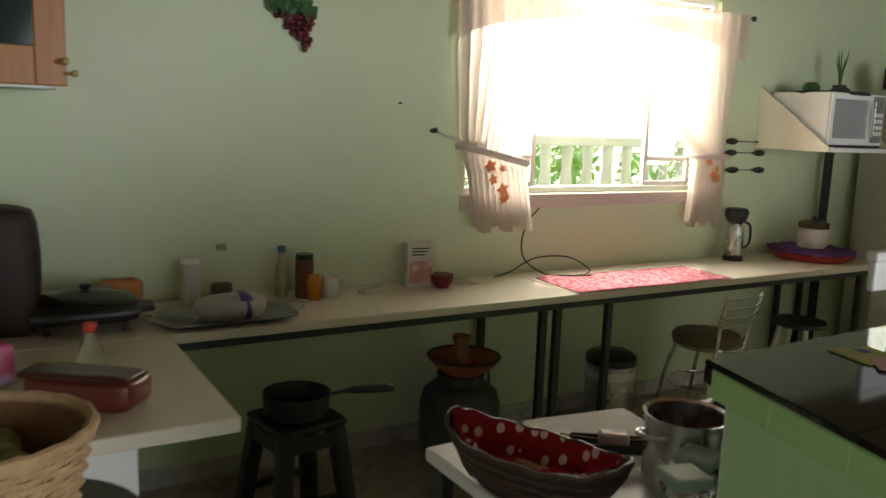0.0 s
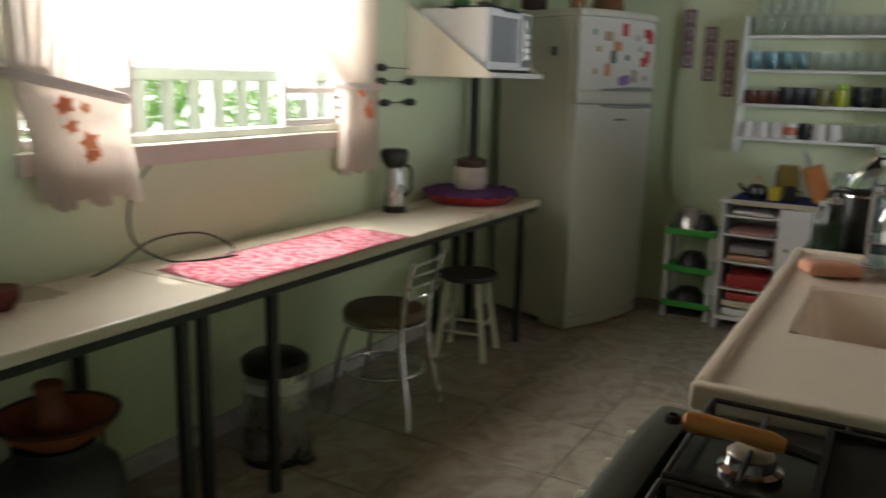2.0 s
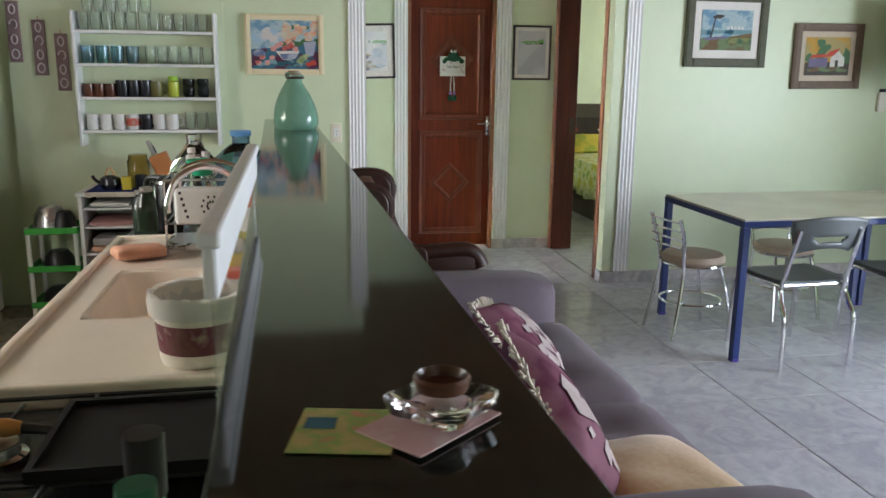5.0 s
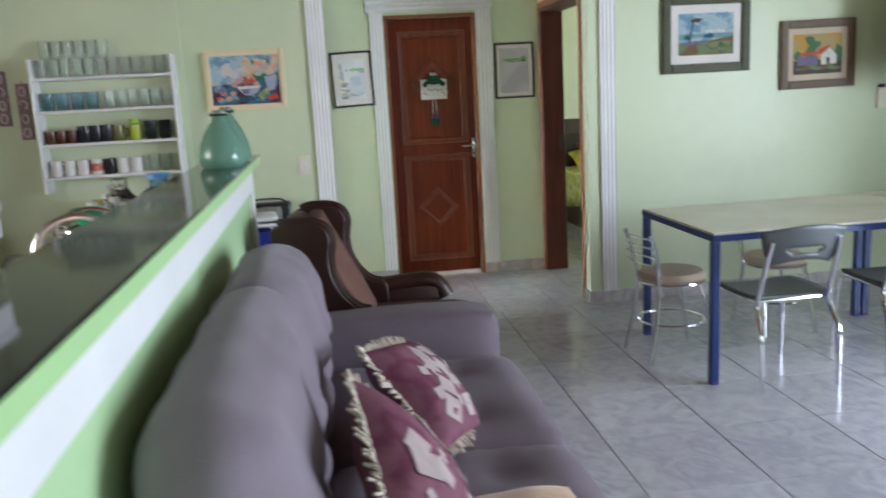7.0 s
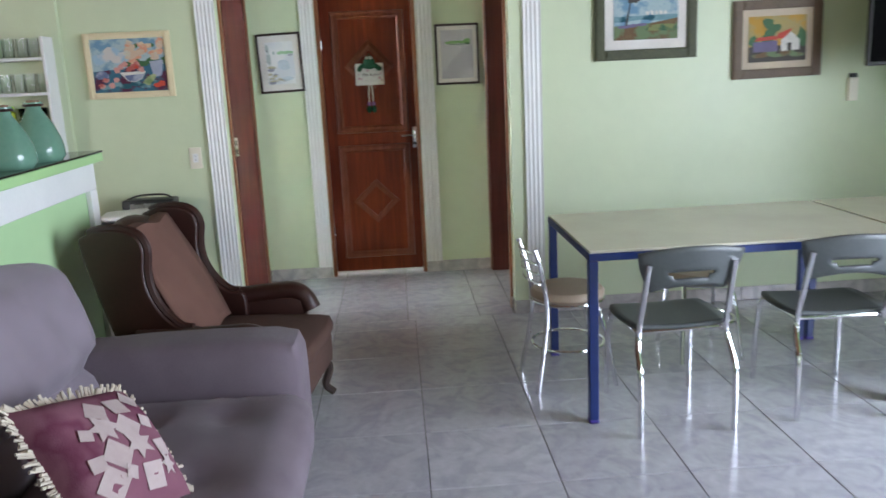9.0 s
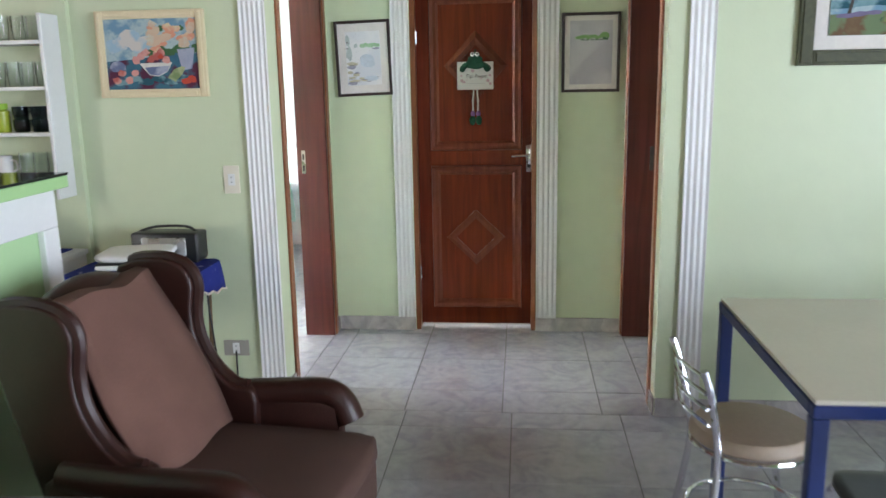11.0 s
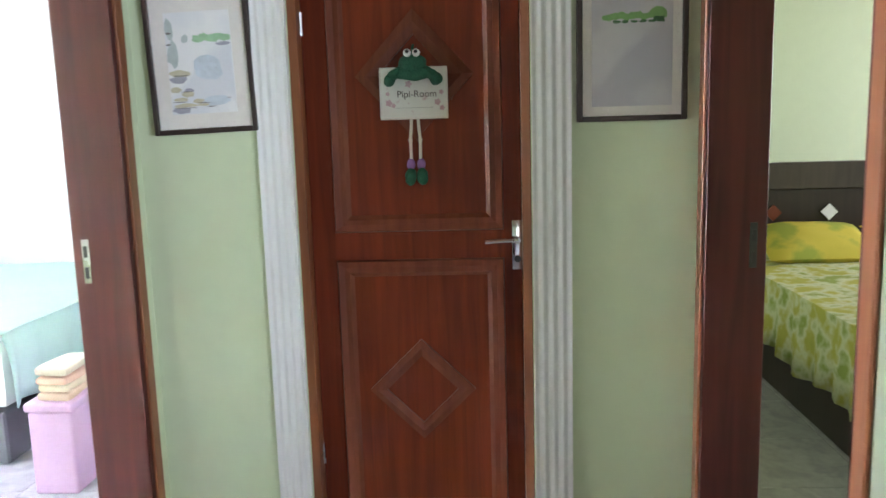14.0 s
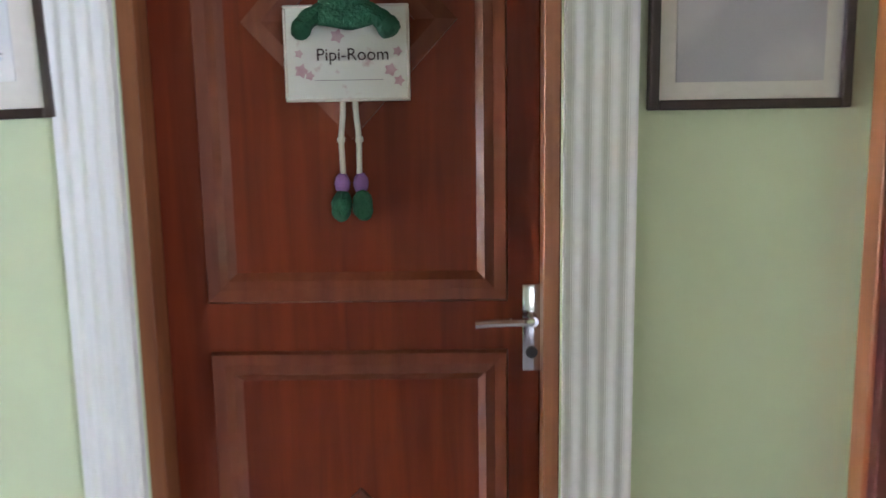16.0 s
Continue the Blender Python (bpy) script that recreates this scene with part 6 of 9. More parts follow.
for a, b in zip(g, g[1:]):
    for j in range(12):
        bm.faces.new((a[j], b[j], b[j + 1], a[j + 1]))
q = part("cloth", bm, RUNNER, rn, smooth=True)
q.modifiers.new("thick", "SOLIDIFY").thickness = 0.002

cable = thing("cable", "dark electric cable hanging from the sill onto the counter", "cable", (0, 0, 0))
bm = bmn()
tube(bm, curve_pts([(2.39, YK - 0.02, 1.10), (2.33, YK - 0.012, 1.03), (2.30, YK - 0.012, 0.93), (2.32, YK - 0.02, 0.84), (2.36, 2.98, 0.79), (2.45, 2.92, 0.783), (2.58, 2.88, 0.783)], 6), 0.0035, 6)
tube(bm, curve_pts([(2.10, 3.02, 0.781), (2.20, 3.03, 0.80), (2.34, 3.02, 0.86), (2.52, 2.99, 0.86), (2.62, 2.94, 0.80), (2.56, 2.90, 0.784)], 6), 0.0035, 6)
part("cable", bm, BLACK, cable, smooth=True)

# thermos, tray and biscuit pot
tm = thing("thermos_flask", "steel pump thermos flask with a black top standing on the counter", "thermos", (3.75, 2.99, CT))
part("body", lathed([(0, 0.03), (0.050, 0.03), (0.052, 0.04), (0.050, 0.17), (0.044, 0.20), (0.036, 0.225), (0, 0.226)], 28), STEEL, tm, "brushed steel body", smooth=True)
part("base_ring", lathed([(0, 0), (0.056, 0), (0.057, 0.022), (0.05, 0.031), (0, 0.031)], 28), BLACK, tm, smooth=True)
bm = lathed([(0, 0.215), (0.040, 0.215), (0.056, 0.235), (0.064, 0.255), (0.066, 0.285), (0.056, 0.302), (0, 0.308)], 28)
box(bm, 0.03, 0.095, -0.016, 0.016, 0.262, 0.285, 0.006, 2)
part("pump_top", bm, BLACK, tm, smooth=True)
bm = bmn()
tube(bm, curve_pts([(0.045, -0.03, 0.225), (0.078, -0.04, 0.20), (0.082, -0.04, 0.11), (0.048, -0.03, 0.07)], 5), 0.008, 8)
part("handle", bm, BLACK, tm, smooth=True)
tr = thing("tray_cloth", "round purple crochet mat lying over a red tray on the counter", "tray", (4.30, 2.87, CT))
part("tray", lathed([(0, 0), (0.20, 0.0), (0.225, 0.020), (0.232, 0.045), (0.224, 0.045), (0.195, 0.010), (0, 0.008)], 32), surf("tray_red", (0.40, 0.03, 0.03), rough=0.3), tr, "shiny red round tray", smooth=True)
bm = bmn()
rng = [(0.24 + 0.012 * math.sin(i * 1.7)) for i in range(48)]
c0 = bm.verts.new((0, 0, 0.066))
inner = [bm.verts.new((0.16 * math.cos(i * math.pi / 24), 0.16 * math.sin(i * math.pi / 24), 0.066)) for i in range(48)]
outer = [bm.verts.new((rng[i] * math.cos(i * math.pi / 24), rng[i] * math.sin(i * math.pi / 24), 0.060 + 0.008 * math.sin(i * 2.4))) for i in range(48)]
for i in range(48):
    k = (i + 1) % 48
    bm.faces.new((c0, inner[i], inner[k]))
    bm.faces.new((inner[i], outer[i], outer[k], inner[k]))
q = part("mat", bm, surf("crochet_purple", (0.12, 0.04, 0.16), (0.08, 0.025, 0.11), rough=0.95, bump=0.6), tr, "purple crochet mat", smooth=True)
q.modifiers.new("thick", "SOLIDIFY").thickness = 0.016
pt = thing("biscuit_pot", "white ceramic pot with dark brown glazed lid on the purple mat", "pot", (4.30, 2.87, CT + 0.067))
part("body", lathed([(0, 0), (0.075, 0), (0.086, 0.02), (0.088, 0.08), (0.082, 0.115), (0, 0.115)], 28), surf("pot_white", (0.66, 0.60, 0.54), (0.50, 0.42, 0.36), rough=0.3, scale=14), pt, smooth=True)
part("lid", lathed([(0, 0.118), (0.086, 0.118), (0.086, 0.15), (0.05, 0.165), (0.014, 0.168), (0.016, 0.185), (0, 0.19)], 28), surf("brown_glaze_lid", (0.06, 0.025, 0.018), rough=0.25), pt, "dark brown lid", smooth=True)

# wall shelf with the microwave
sh = thing("wall_shelf", "white board wall shelf with sloping side brackets", "shelf")
part("board", boxes([(4.0, 4.57, 2.60, YK - 0.001, 1.42, 1.445)], 0.003), WHITE, sh)
for x in (3.985, 4.555):
    bm = bmn()
    vs = [bm.verts.new((x, a, b)) for a, b in ((YK - 0.001, 1.42), (2.62, 1.42), (2.62, 1.446), (YK - 0.001, 1.78))]
    f = bm.faces.new(vs)
    r_ = bmesh.ops.extrude_face_region(bm, geom=[f])
    for v in [g_ for g_ in r_["geom"] if isinstance(g_, bmesh.types.BMVert)]:
        v.co.x += 0.014
    bmesh.ops.recalc_face_normals(bm, faces=bm.faces[:])
    part("side_bracket", bm, CREAM, sh)
mw = thing("microwave_oven", "white microwave oven with a grey window standing on the wall shelf", "microwave", (4.03, 2.66, 1.447))
part("body", boxes([(0, 0.50, 0.012, 0.38, 0.012, 0.30)], 0.006, 2), WHITE, mw)
part("front", boxes([(0, 0.50, 0, 0.011, 0.012, 0.30)], 0.004), WHITE, mw)
part("door_window", boxes([(0.03, 0.34, -0.003, 0.001, 0.05, 0.265)], 0.002), surf("mw_glass", (0.30, 0.31, 0.33), (0.26, 0.27, 0.29), rough=0.15), mw, "grey glass door window")
part("control_panel", boxes([(0.385, 0.49, -0.003, 0.001, 0.03, 0.29)], 0.002), surf("mw_panel", (0.20, 0.21, 0.22), rough=0.4), mw)
for i in range(4):
    for j in range(3):
        part("button", boxes([(0.398 + 0.03 * j, 0.420 + 0.03 * j, -0.006, -0.002, 0.07 + 0.035 * i, 0.092 + 0.035 * i)], 0.001), WHITE, mw)
bm = bmn()
rod(bm, (0.365, -0.022, 0.06), (0.365, -0.022, 0.26), 0.008, 8)
part("handle", bm, STEEL, mw, smooth=True)
# black strip in place of the shadow between oven and shelf edge
part("shadow_strip", boxes([(0.01, 0.49, -0.002, 0.02, 0.0, 0.013)], 0.001), BLACK, mw)
dl = thing("crochet_mat", "dark crochet mat with a scalloped edge on top of the microwave", "mat", (4.28, 2.85, 1.749))
part("mat", lathed([(0, 0), (0.23, 0), (0.25, -0.012), (0.255, -0.002), (0.23, 0.008), (0, 0.008)], 24, sy=0.82), surf("crochet_dark", (0.025, 0.03, 0.04), rough=0.95, bump=0.6), dl, smooth=True)
for i, (x, y, r_, h) in enumerate(((4.12, 2.86, 0.05, 0.05), (4.36, 2.84, 0.06, 0.035))):
    o = thing("small_ornament", "small dark green rounded ornament on the microwave", "ornament", (x, y, 1.758))
    part("ornament", lathed([(0, 0), (r_ * 0.8, 0), (r_, h * 0.4), (r_ * 0.6, h * 0.9), (0, h)], 16), (P_DKG, GREYPL)[i], o, smooth=True)

# black wire hooks on the wall
for i, (z, x) in enumerate(((1.455, 3.76), (1.39, 3.76), (1.29, 3.79))):
    w = thing("wall_hooks", "pair of small black wall clips joined by a thin wire", "wall hook", (x, YK, z), group="wall clips")
    for k in (0, 0.27 - 0.02 * i):
        bm = bmn()
        bmesh.ops.create_icosphere(bm, subdivisions=2, radius=0.02, matrix=Matrix.Translation((k, -0.02, 0)) @ Matrix.Diagonal((1.9, 0.5, 0.95, 1)))
        tube(bm, [(k + 0.045 * math.cos(a * math.pi / 8), -0.02, 0.014 * math.sin(a * math.pi / 8)) for a in range(16)], 0.005, 6, closed=True)
        rod(bm, (k - 0.04, 0, 0), (k - 0.04, -0.02, 0), 0.006, 6)
        part("clip", bm, BLACK, w, smooth=True)
    bm = bmn()
    rod(bm, (0.04, -0.02, 0), (0.23, -0.02, 0), 0.0025, 6)
    part("wire", bm, BLACK, w)

# ---- fridge ----
FR = surf("fridge_enamel", (0.60, 0.58, 0.50), (0.52, 0.50, 0.42), rough=0.34, scale=2, mix=0.7)
FRD = surf("fridge_door", (0.66, 0.65, 0.60), (0.56, 0.54, 0.48), rough=0.30, scale=1.6, mix=0.8)
fr = thing("refrigerator", "tall old cream-white two-door refrigerator covered in small magnets", "refrigerator", (4.745, 2.47, 0), rz=-19)
FW = 0.69


def bowed(x0, x1, z0, z1, d, bow, y0=0.0):
    bm = bmn()
    n = 14
    F = []
    for z in (z0, z0 + 0.012, z1 - 0.012, z1):
        e = 0.008 if z in (z0, z1) else 0
        F.append([bm.verts.new((x0 + e + (x1 - x0 - 2 * e) * i / n, y0 + e - bow * (1 - (2 * i / n - 1) ** 2), z)) for i in range(n + 1)])
    B = [[bm.verts.new((x0, y0 + d, z)), bm.verts.new((x1, y0 + d, z))] for z in (z0, z1)]
    for a, b in zip(F, F[1:]):
        for i in range(n):
            bm.faces.new((a[i], a[i + 1], b[i + 1], b[i]))
    bm.faces.new([*F[0][::-1], B[0][0], B[0][1]])
    bm.faces.new([*F[-1], B[1][1], B[1][0]])
    bm.faces.new((F[0][0], F[1][0], F[2][0], F[3][0], B[1][0], B[0][0]))
    bm.faces.new((F[0][-1], B[0][1], B[1][1], F[3][-1], F[2][-1], F[1][-1]))
    bm.faces.new((B[0][0], B[1][0], B[1][1], B[0][1]))
    bmesh.ops.recalc_face_normals(bm, faces=bm.faces[:])
    return bm


part("body", boxes([(0, FW, 0.055, 0.60, 0.03, 1.76)], 0.008, 2), FR, fr, "cream enamelled body")
part("top_cap", bowed(-0.004, FW + 0.004, 1.762, 1.80, 0.56, 0.05), FR, fr, smooth=True)
lower = part("lower_door", bowed(0, FW, 0.075, 1.29, 0.05, 0.045), FRD, fr, "scuffed lower door", smooth=True)
upper = part("freezer_door", bowed(0, FW, 1.365, 1.76, 0.05, 0.045), FRD, fr, smooth=True)
GRIP = surf("grip_grey", (0.30, 0.31, 0.30), rough=0.5)
part("grip", bowed(0.06, FW - 0.002, 1.366, 1.388, 0.02, 0.042, -0.010), GRIP, upper, "grey door grip", smooth=True)
part("grip", bowed(0.06, FW - 0.002, 1.266, 1.289, 0.02, 0.042, -0.010), GRIP, lower, "grey door grip", smooth=True)
part("middle_strip", bowed(0.002, FW - 0.002, 1.292, 1.362, 0.045, 0.035, 0.008), FR, fr, smooth=True)
part("kick_plate", bowed(0.01, FW - 0.01, 0.0, 0.068, 0.2, 0.035, 0.01), FR, fr, smooth=True)
part("badge", boxes([(0.28, 0.39, -0.049, -0.043, 1.20, 1.212)], 0.001), CHROME, fr)
part("vent_knob", boxes([(-0.012, 0.0, 0.16, 0.19, 1.55, 1.60)], 0.004), BLACK, fr, "dark round magnet on the side")
mg = [(0.10, 1.68, 0), (0.20, 1.66, 1), (0.33, 1.70, 2), (0.45, 1.66, 3), (0.56, 1.69, 2), (0.60, 1.67, 2), (0.13, 1.59, 4), (0.27, 1.61, 5), (0.24, 1.55, 6), (0.36, 1.55, 7), (0.53, 1.53, 2), (0.57, 1.56, 2), (0.11, 1.47, 4), (0.33, 1.42, 8), (0.44, 1.45, 1), (0.56, 1.44, 9), (0.36, 1.43, 8), (0.20, 1.48, 5), (0.48, 1.60, 0)]
mc = [(0.30, 0.42, 0.36), (0.42, 0.30, 0.20), (0.50, 0.04, 0.05), (0.35, 0.25, 0.35), (0.45, 0.30, 0.12), (0.55, 0.22, 0.10), (0.08, 0.14, 0.10), (0.12, 0.16, 0.20), (0.26, 0.16, 0.40), (0.50, 0.30, 0.40)]
MGM = [surf("magnet_" + "abcdefghij"[i], c, rough=0.4) for i, c in enumerate(mc)]
for i, (x, z, c) in enumerate(mg):
    m = thing("fridge_magnet", "small coloured souvenir magnet on the freezer door", "magnet", (0, 0, 0), group="magnets on the fridge")
    m.matrix_basis = Matrix.Translation((4.745, 2.47, 0)) @ Matrix.Rotation(radians(-19), 4, "Z")
    yb = -0.045 * (1 - (2 * x / FW - 1) ** 2)
    w, h = 0.014 + 0.008 * ((i * 5) % 3), 0.016 + 0.009 * ((i * 7) % 3)
    part("magnet", boxes([(x - w, x + w, yb - 0.008, yb + 0.002, z - h, z + h)], 0.003, 2), MGM[c], m)


def bottle(name, label, cat, x, y, z, prof, mat, cap=None, capmat=None, group="", rz=0):
    b = thing(name, label, cat, (x, y, z), rz, group)
    part("body", lathed([(0, 0.002), *prof], 24), mat, b, smooth=True)
    if cap:
        part("cap", lathed([(0, cap[0]), (cap[2], cap[0]), (cap[2], cap[1]), (0, cap[1])], 16), capmat, b, smooth=True)
    return b


AMBER = surf("amber_glass", (0.30, 0.13, 0.03), (0.22, 0.09, 0.02), rough=0.12)
bottle("bottle", "amber bottle with a long neck on top of the fridge", "bottle", 5.06, 2.62, 1.80, [(0.04, 0), (0.045, 0.02), (0.043, 0.11), (0.015, 0.17), (0.014, 0.24), (0, 0.241)], AMBER, (0.242, 0.262, 0.015), GOLDF)
gd = thing("gourd", "dried brown pear-shaped gourd with a stalk standing on the fridge", "gourd", (5.30, 2.52, 1.80))
part("body", lathed([(0, 0), (0.085, 0.0), (0.10, 0.03), (0.085, 0.09), (0.045, 0.14), (0.025, 0.18), (0, 0.20)], 24), surf("gourd_skin", (0.24, 0.12, 0.05), (0.15, 0.07, 0.03), rough=0.5), gd, smooth=True)
part("stalk", lathed([(0.006, 0.198), (0.004, 0.235), (0, 0.236)], 8), P_BLK, gd)
bsk = thing("dark_basket", "small dark wicker box with a handle on the fridge", "basket", (4.86, 2.80, 1.80))
part("body", boxes([(-0.07, 0.07, -0.05, 0.05, 0, 0.13)], 0.01, 2), surf("wicker_dark", (0.04, 0.02, 0.015), rough=0.8, bump=0.8), bsk)
bm = bmn()
tube(bm, curve_pts([(-0.06, 0, 0.125), (0, 0, 0.18), (0.06, 0, 0.125)], 5), 0.006, 6)
part("handle", bm, P_BLK, bsk, smooth=True)
pl = thing("potted_plant", "small spiky dark green plant in a pot on the microwave shelf", "plant", (4.44, 2.90, 1.757))
part("pot", lathed([(0, 0), (0.03, 0), (0.04, 0.05), (0, 0.045)], 16), P_BLK, pl, smooth=True)
for i in range(9):
    a = i * 0.7
    bm = bmn()
    tube(bm, curve_pts([(0, 0, 0.04), (0.01 * math.cos(a), 0.01 * math.sin(a), 0.12), (0.035 * math.cos(a), 0.035 * math.sin(a), 0.20 + 0.03 * (i % 3))], 3), 0.006, 5, radii=[0.007, 0.007, 0.006, 0.005, 0.004, 0.003, 0.001])
    part("leaf", bm, P_DKG, pl)

# ---- signs, shelf with glasses ----
XB = XW - 0.03
SIGN = surf("sign_mauve", (0.26, 0.17, 0.18), (0.20, 0.13, 0.14), rough=0.7, scale=12)
SIGNL = surf("sign_pale", (0.62, 0.54, 0.55), rough=0.7)
for i, (y, z0, z1) in enumerate(((2.13, 1.51, 1.86), (1.995, 1.434, 1.757), (1.875, 1.345, 1.68))):
    s = thing("wall_plaque", "narrow mauve wooden plaque with pale rings hung upright on the wall", "wall sign", (XB, y, z0), group="wall plaques")
    part("board", boxes([(-0.012, 0, -0.036, 0.036, 0, z1 - z0)], 0.002), SIGN, s)
    for k in range(4):
        bm = bmn()
        zc = (z1 - z0) * (k + 0.55) / 4.1
        tube(bm, [(-0.014, 0.020 * math.cos(a * math.pi / 8) * (0.8 if k % 2 else 1), zc + 0.026 * math.sin(a * math.pi / 8)) for a in range(16 if k != 2 else 12)], 0.005, 5, closed=(k != 2))
        part("letter_shape", bm, SIGNL, s, smooth=True)
    bm = bmn()
    tube(bm, [(-0.006, 0, z1 - z0), (-0.006, 0, z1 - z0 + 0.02)], 0.002, 5)
    part("loop", bm, P_RED, s)

gs = thing("glass_shelf", "white wooden wall shelf with four boards crowded with glasses and mugs", "shelf")
SHY0, SHY1, SHX = 0.985, 1.768, 5.575
for y in (SHY0 - 0.018, SHY1):
    part("side", boxes([(SHX, XB, y, y + 0.018, 1.02, 1.81)], 0.003), WHITE, gs)
ZB = (1.700, 1.508, 1.312, 1.116)
for z in ZB:
    part("board", boxes([(SHX + 0.002, XB, SHY0, SHY1, z - 0.017, z)], 0.002), WHITE, gs)
CLEAR = glass("tumbler_glass", (0.95, 1, 0.98), 0.02)
BLUEG = glass("tumbler_blue", (0.60, 0.80, 0.90), 0.04)
SMOKE = glass("tumbler_smoke", (0.10, 0.16, 0.20), 0.05)
GLAZES = [surf("mug_" + n, c, rough=0.25) for n, c in (("white", (0.74, 0.73, 0.70)), ("black", (0.02, 0.02, 0.025)), ("brown", (0.10, 0.035, 0.02)), ("red", (0.45, 0.06, 0.05)), ("lime", (0.42, 0.50, 0.05)), ("olive", (0.16, 0.15, 0.05)))]


def tumbler(r, h, mat, label, group):
    t = thing("drinking_glass", label, "glass", (0, 0, -9), group=group)
    part("glass", lathed([(0, 0.003), (r * 0.82, 0.0), (r, h * 0.5), (r, h), (r - 0.003, h), (r - 0.003, h * 0.5), (r * 0.78, 0.008), (0, 0.008)], 14), mat, t, smooth=True)
    return t


def mug(mat, label, deco=None, r=0.038, h=0.092):
    t = thing("mug", label, "mug", (0, 0, -9), group="mugs on the shelf")
    part("body", lathed([(0, 0.002), (r * 0.9, 0), (r, 0.008), (r, h), (r - 0.004, h), (r - 0.004, 0.012), (0, 0.01)], 18), mat, t, smooth=True)
    bm = bmn()
    tube(bm, curve_pts([(-0.012, -r + 0.002, h * 0.8), (-0.014, -r - 0.022, h * 0.72), (-0.014, -r - 0.024, h * 0.35), (-0.012, -r + 0.002, h * 0.22)], 4), 0.005, 6)
    part("handle", bm, mat, t, smooth=True)
    if deco is not None:
        part("print", lathed([(r + 0.0006, h * 0.25), (r + 0.0006, h * 0.75)], 18), deco, t, "printed band")
    return t


row = tumbler(0.031, 0.105, CLEAR, "clear drinking glass on the white shelf", "clear glasses")
rowb = tumbler(0.038, 0.105, BLUEG, "blue-tinted tumbler on the white shelf", "blue tumblers")
rows_ = tumbler(0.036, 0.055, SMOKE, "stacked smoky blue glass on the white shelf", "smoky glasses")
xc = SHX + 0.07
first = {}


def place(src, x, y, z, rz=0):
    if src.name not in first:
        first[src.name] = 1
        src.matrix_basis = pose(x, y, z, 0, 0, rz)
        return src
    return copy_thing(src, pose(x, y, z, 0, 0, rz))


for i in range(11):
    place(row, xc - 0.01 + 0.02 * (i % 2), SHY1 - 0.04 - 0.068 * i, ZB[0])
for i in range(6):
    place(row, xc, SHY1 - 0.07 - 0.066 * i, ZB[0] + 0.106)
for i in range(4):
    place(rowb, xc, SHY1 - 0.05 - 0.085 * i, ZB[1])
for i in range(6):
    place(row, xc - 0.008 + 0.016 * (i % 2), SHY1 - 0.41 - 0.066 * i, ZB[1])
brown, black_, white_ = mug(GLAZES[2], "brown glazed cup on the white shelf", r=0.034, h=0.078), mug(GLAZES[1], "glossy black mug on the white shelf", r=0.04, h=0.10), mug(GLAZES[0], "plain white mug with a dark mark on the shelf", r=0.036)
for i in range(3):
    place(brown, xc, SHY1 - 0.04 - 0.062 * i, ZB[2], 10 * i)
for i in range(3):
    place(black_, xc, SHY1 - 0.235 - 0.065 * i, ZB[2], 20 * i)
place(mug(GLAZES[5], "olive brown mug on the white shelf"), xc, SHY1 - 0.43, ZB[2])
bottle("plastic_bottle", "yellow-green plastic bottle with a lime cap on the shelf", "bottle", xc, SHY1 - 0.53, ZB[2], [(0.03, 0), (0.033, 0.01), (0.033, 0.09), (0.02, 0.10), (0, 0.101)], GLAZES[4], (0.10, 0.125, 0.028), flat("cap_lime", (0.35, 0.62, 0.05)))
for i in range(2):
    for k in range(2):
        place(rows_, xc, SHY1 - 0.62 - 0.085 * i, ZB[2] + 0.056 * k)
for i in range(7):
    if i == 3:
        place(mug(GLAZES[0], "white mug with a red flower print on the shelf", spots("mug_flower", (0.72, 0.66, 0.62), [(0.55, 0.10, 0.06), (0.50, 0.30, 0.25)], scale=30, thresh=0.45)), xc, SHY1 - 0.05 - 0.077 * i, ZB[3])
    elif i == 4:
        place(mug(GLAZES[1], "black and white mug on the white shelf"), xc, SHY1 - 0.05 - 0.077 * i, ZB[3])
    else:
        place(white_, xc, SHY1 - 0.05 - 0.077 * i, ZB[3], 4 * i - 12)
for i in range(3):
    place(row, xc, SHY1 - 0.62 - 0.066 * i, ZB[3])

# ---- white cabinet and the plastic rack ----
cab = thing("kitchen_cabinet", "low white kitchen cabinet, one door beside open shelves full of things", "cabinet", (5.32, 0, 0))
CY0, CY1, CZ = 0.95, 1.765, 0.775
part("top", boxes([(-0.012, 0.385, CY0 - 0.01, CY1 + 0.01, CZ - 0.022, CZ)], 0.003), WHITE, cab)
part("bottom", boxes([(0, 0.38, CY0 + 0.02, CY1 - 0.02, 0.06, 0.08)], 0.002), WHITE, cab)
for nm, y in (("side", CY0), ("side", CY1 - 0.02), ("partition", 1.43)):
    part(nm, boxes([(0, 0.38, y, y + 0.02, 0.0 if nm == "side" else 0.081, CZ - 0.023)], 0.002), WHITE, cab)
part("back", boxes([(0.365, 0.38, CY0 + 0.02, CY1 - 0.02, 0.081, CZ - 0.023)]), WHITE, cab)
for z in (0.24, 0.40, 0.56, 0.67):
    part("shelf", boxes([(0.01, 0.36, 1.452, CY1 - 0.022, z, z + 0.012)], 0.001), WHITE, cab)
d_ = part("door", boxes([(-0.016, 0.0, 1.20, 1.432, 0.07, CZ - 0.03)], 0.003), WHITE, cab)
bm = bmn()
bmesh.ops.create_icosphere(bm, subdivisions=2, radius=0.012, matrix=Matrix.Translation((-0.028, 1.395, 0.52)))
part("knob", bm, STEEL, d_, smooth=True)
part("door", boxes([(-0.016, 0.0, CY0 + 0.005, 1.196, 0.07, CZ - 0.03)], 0.003), WHITE, cab)
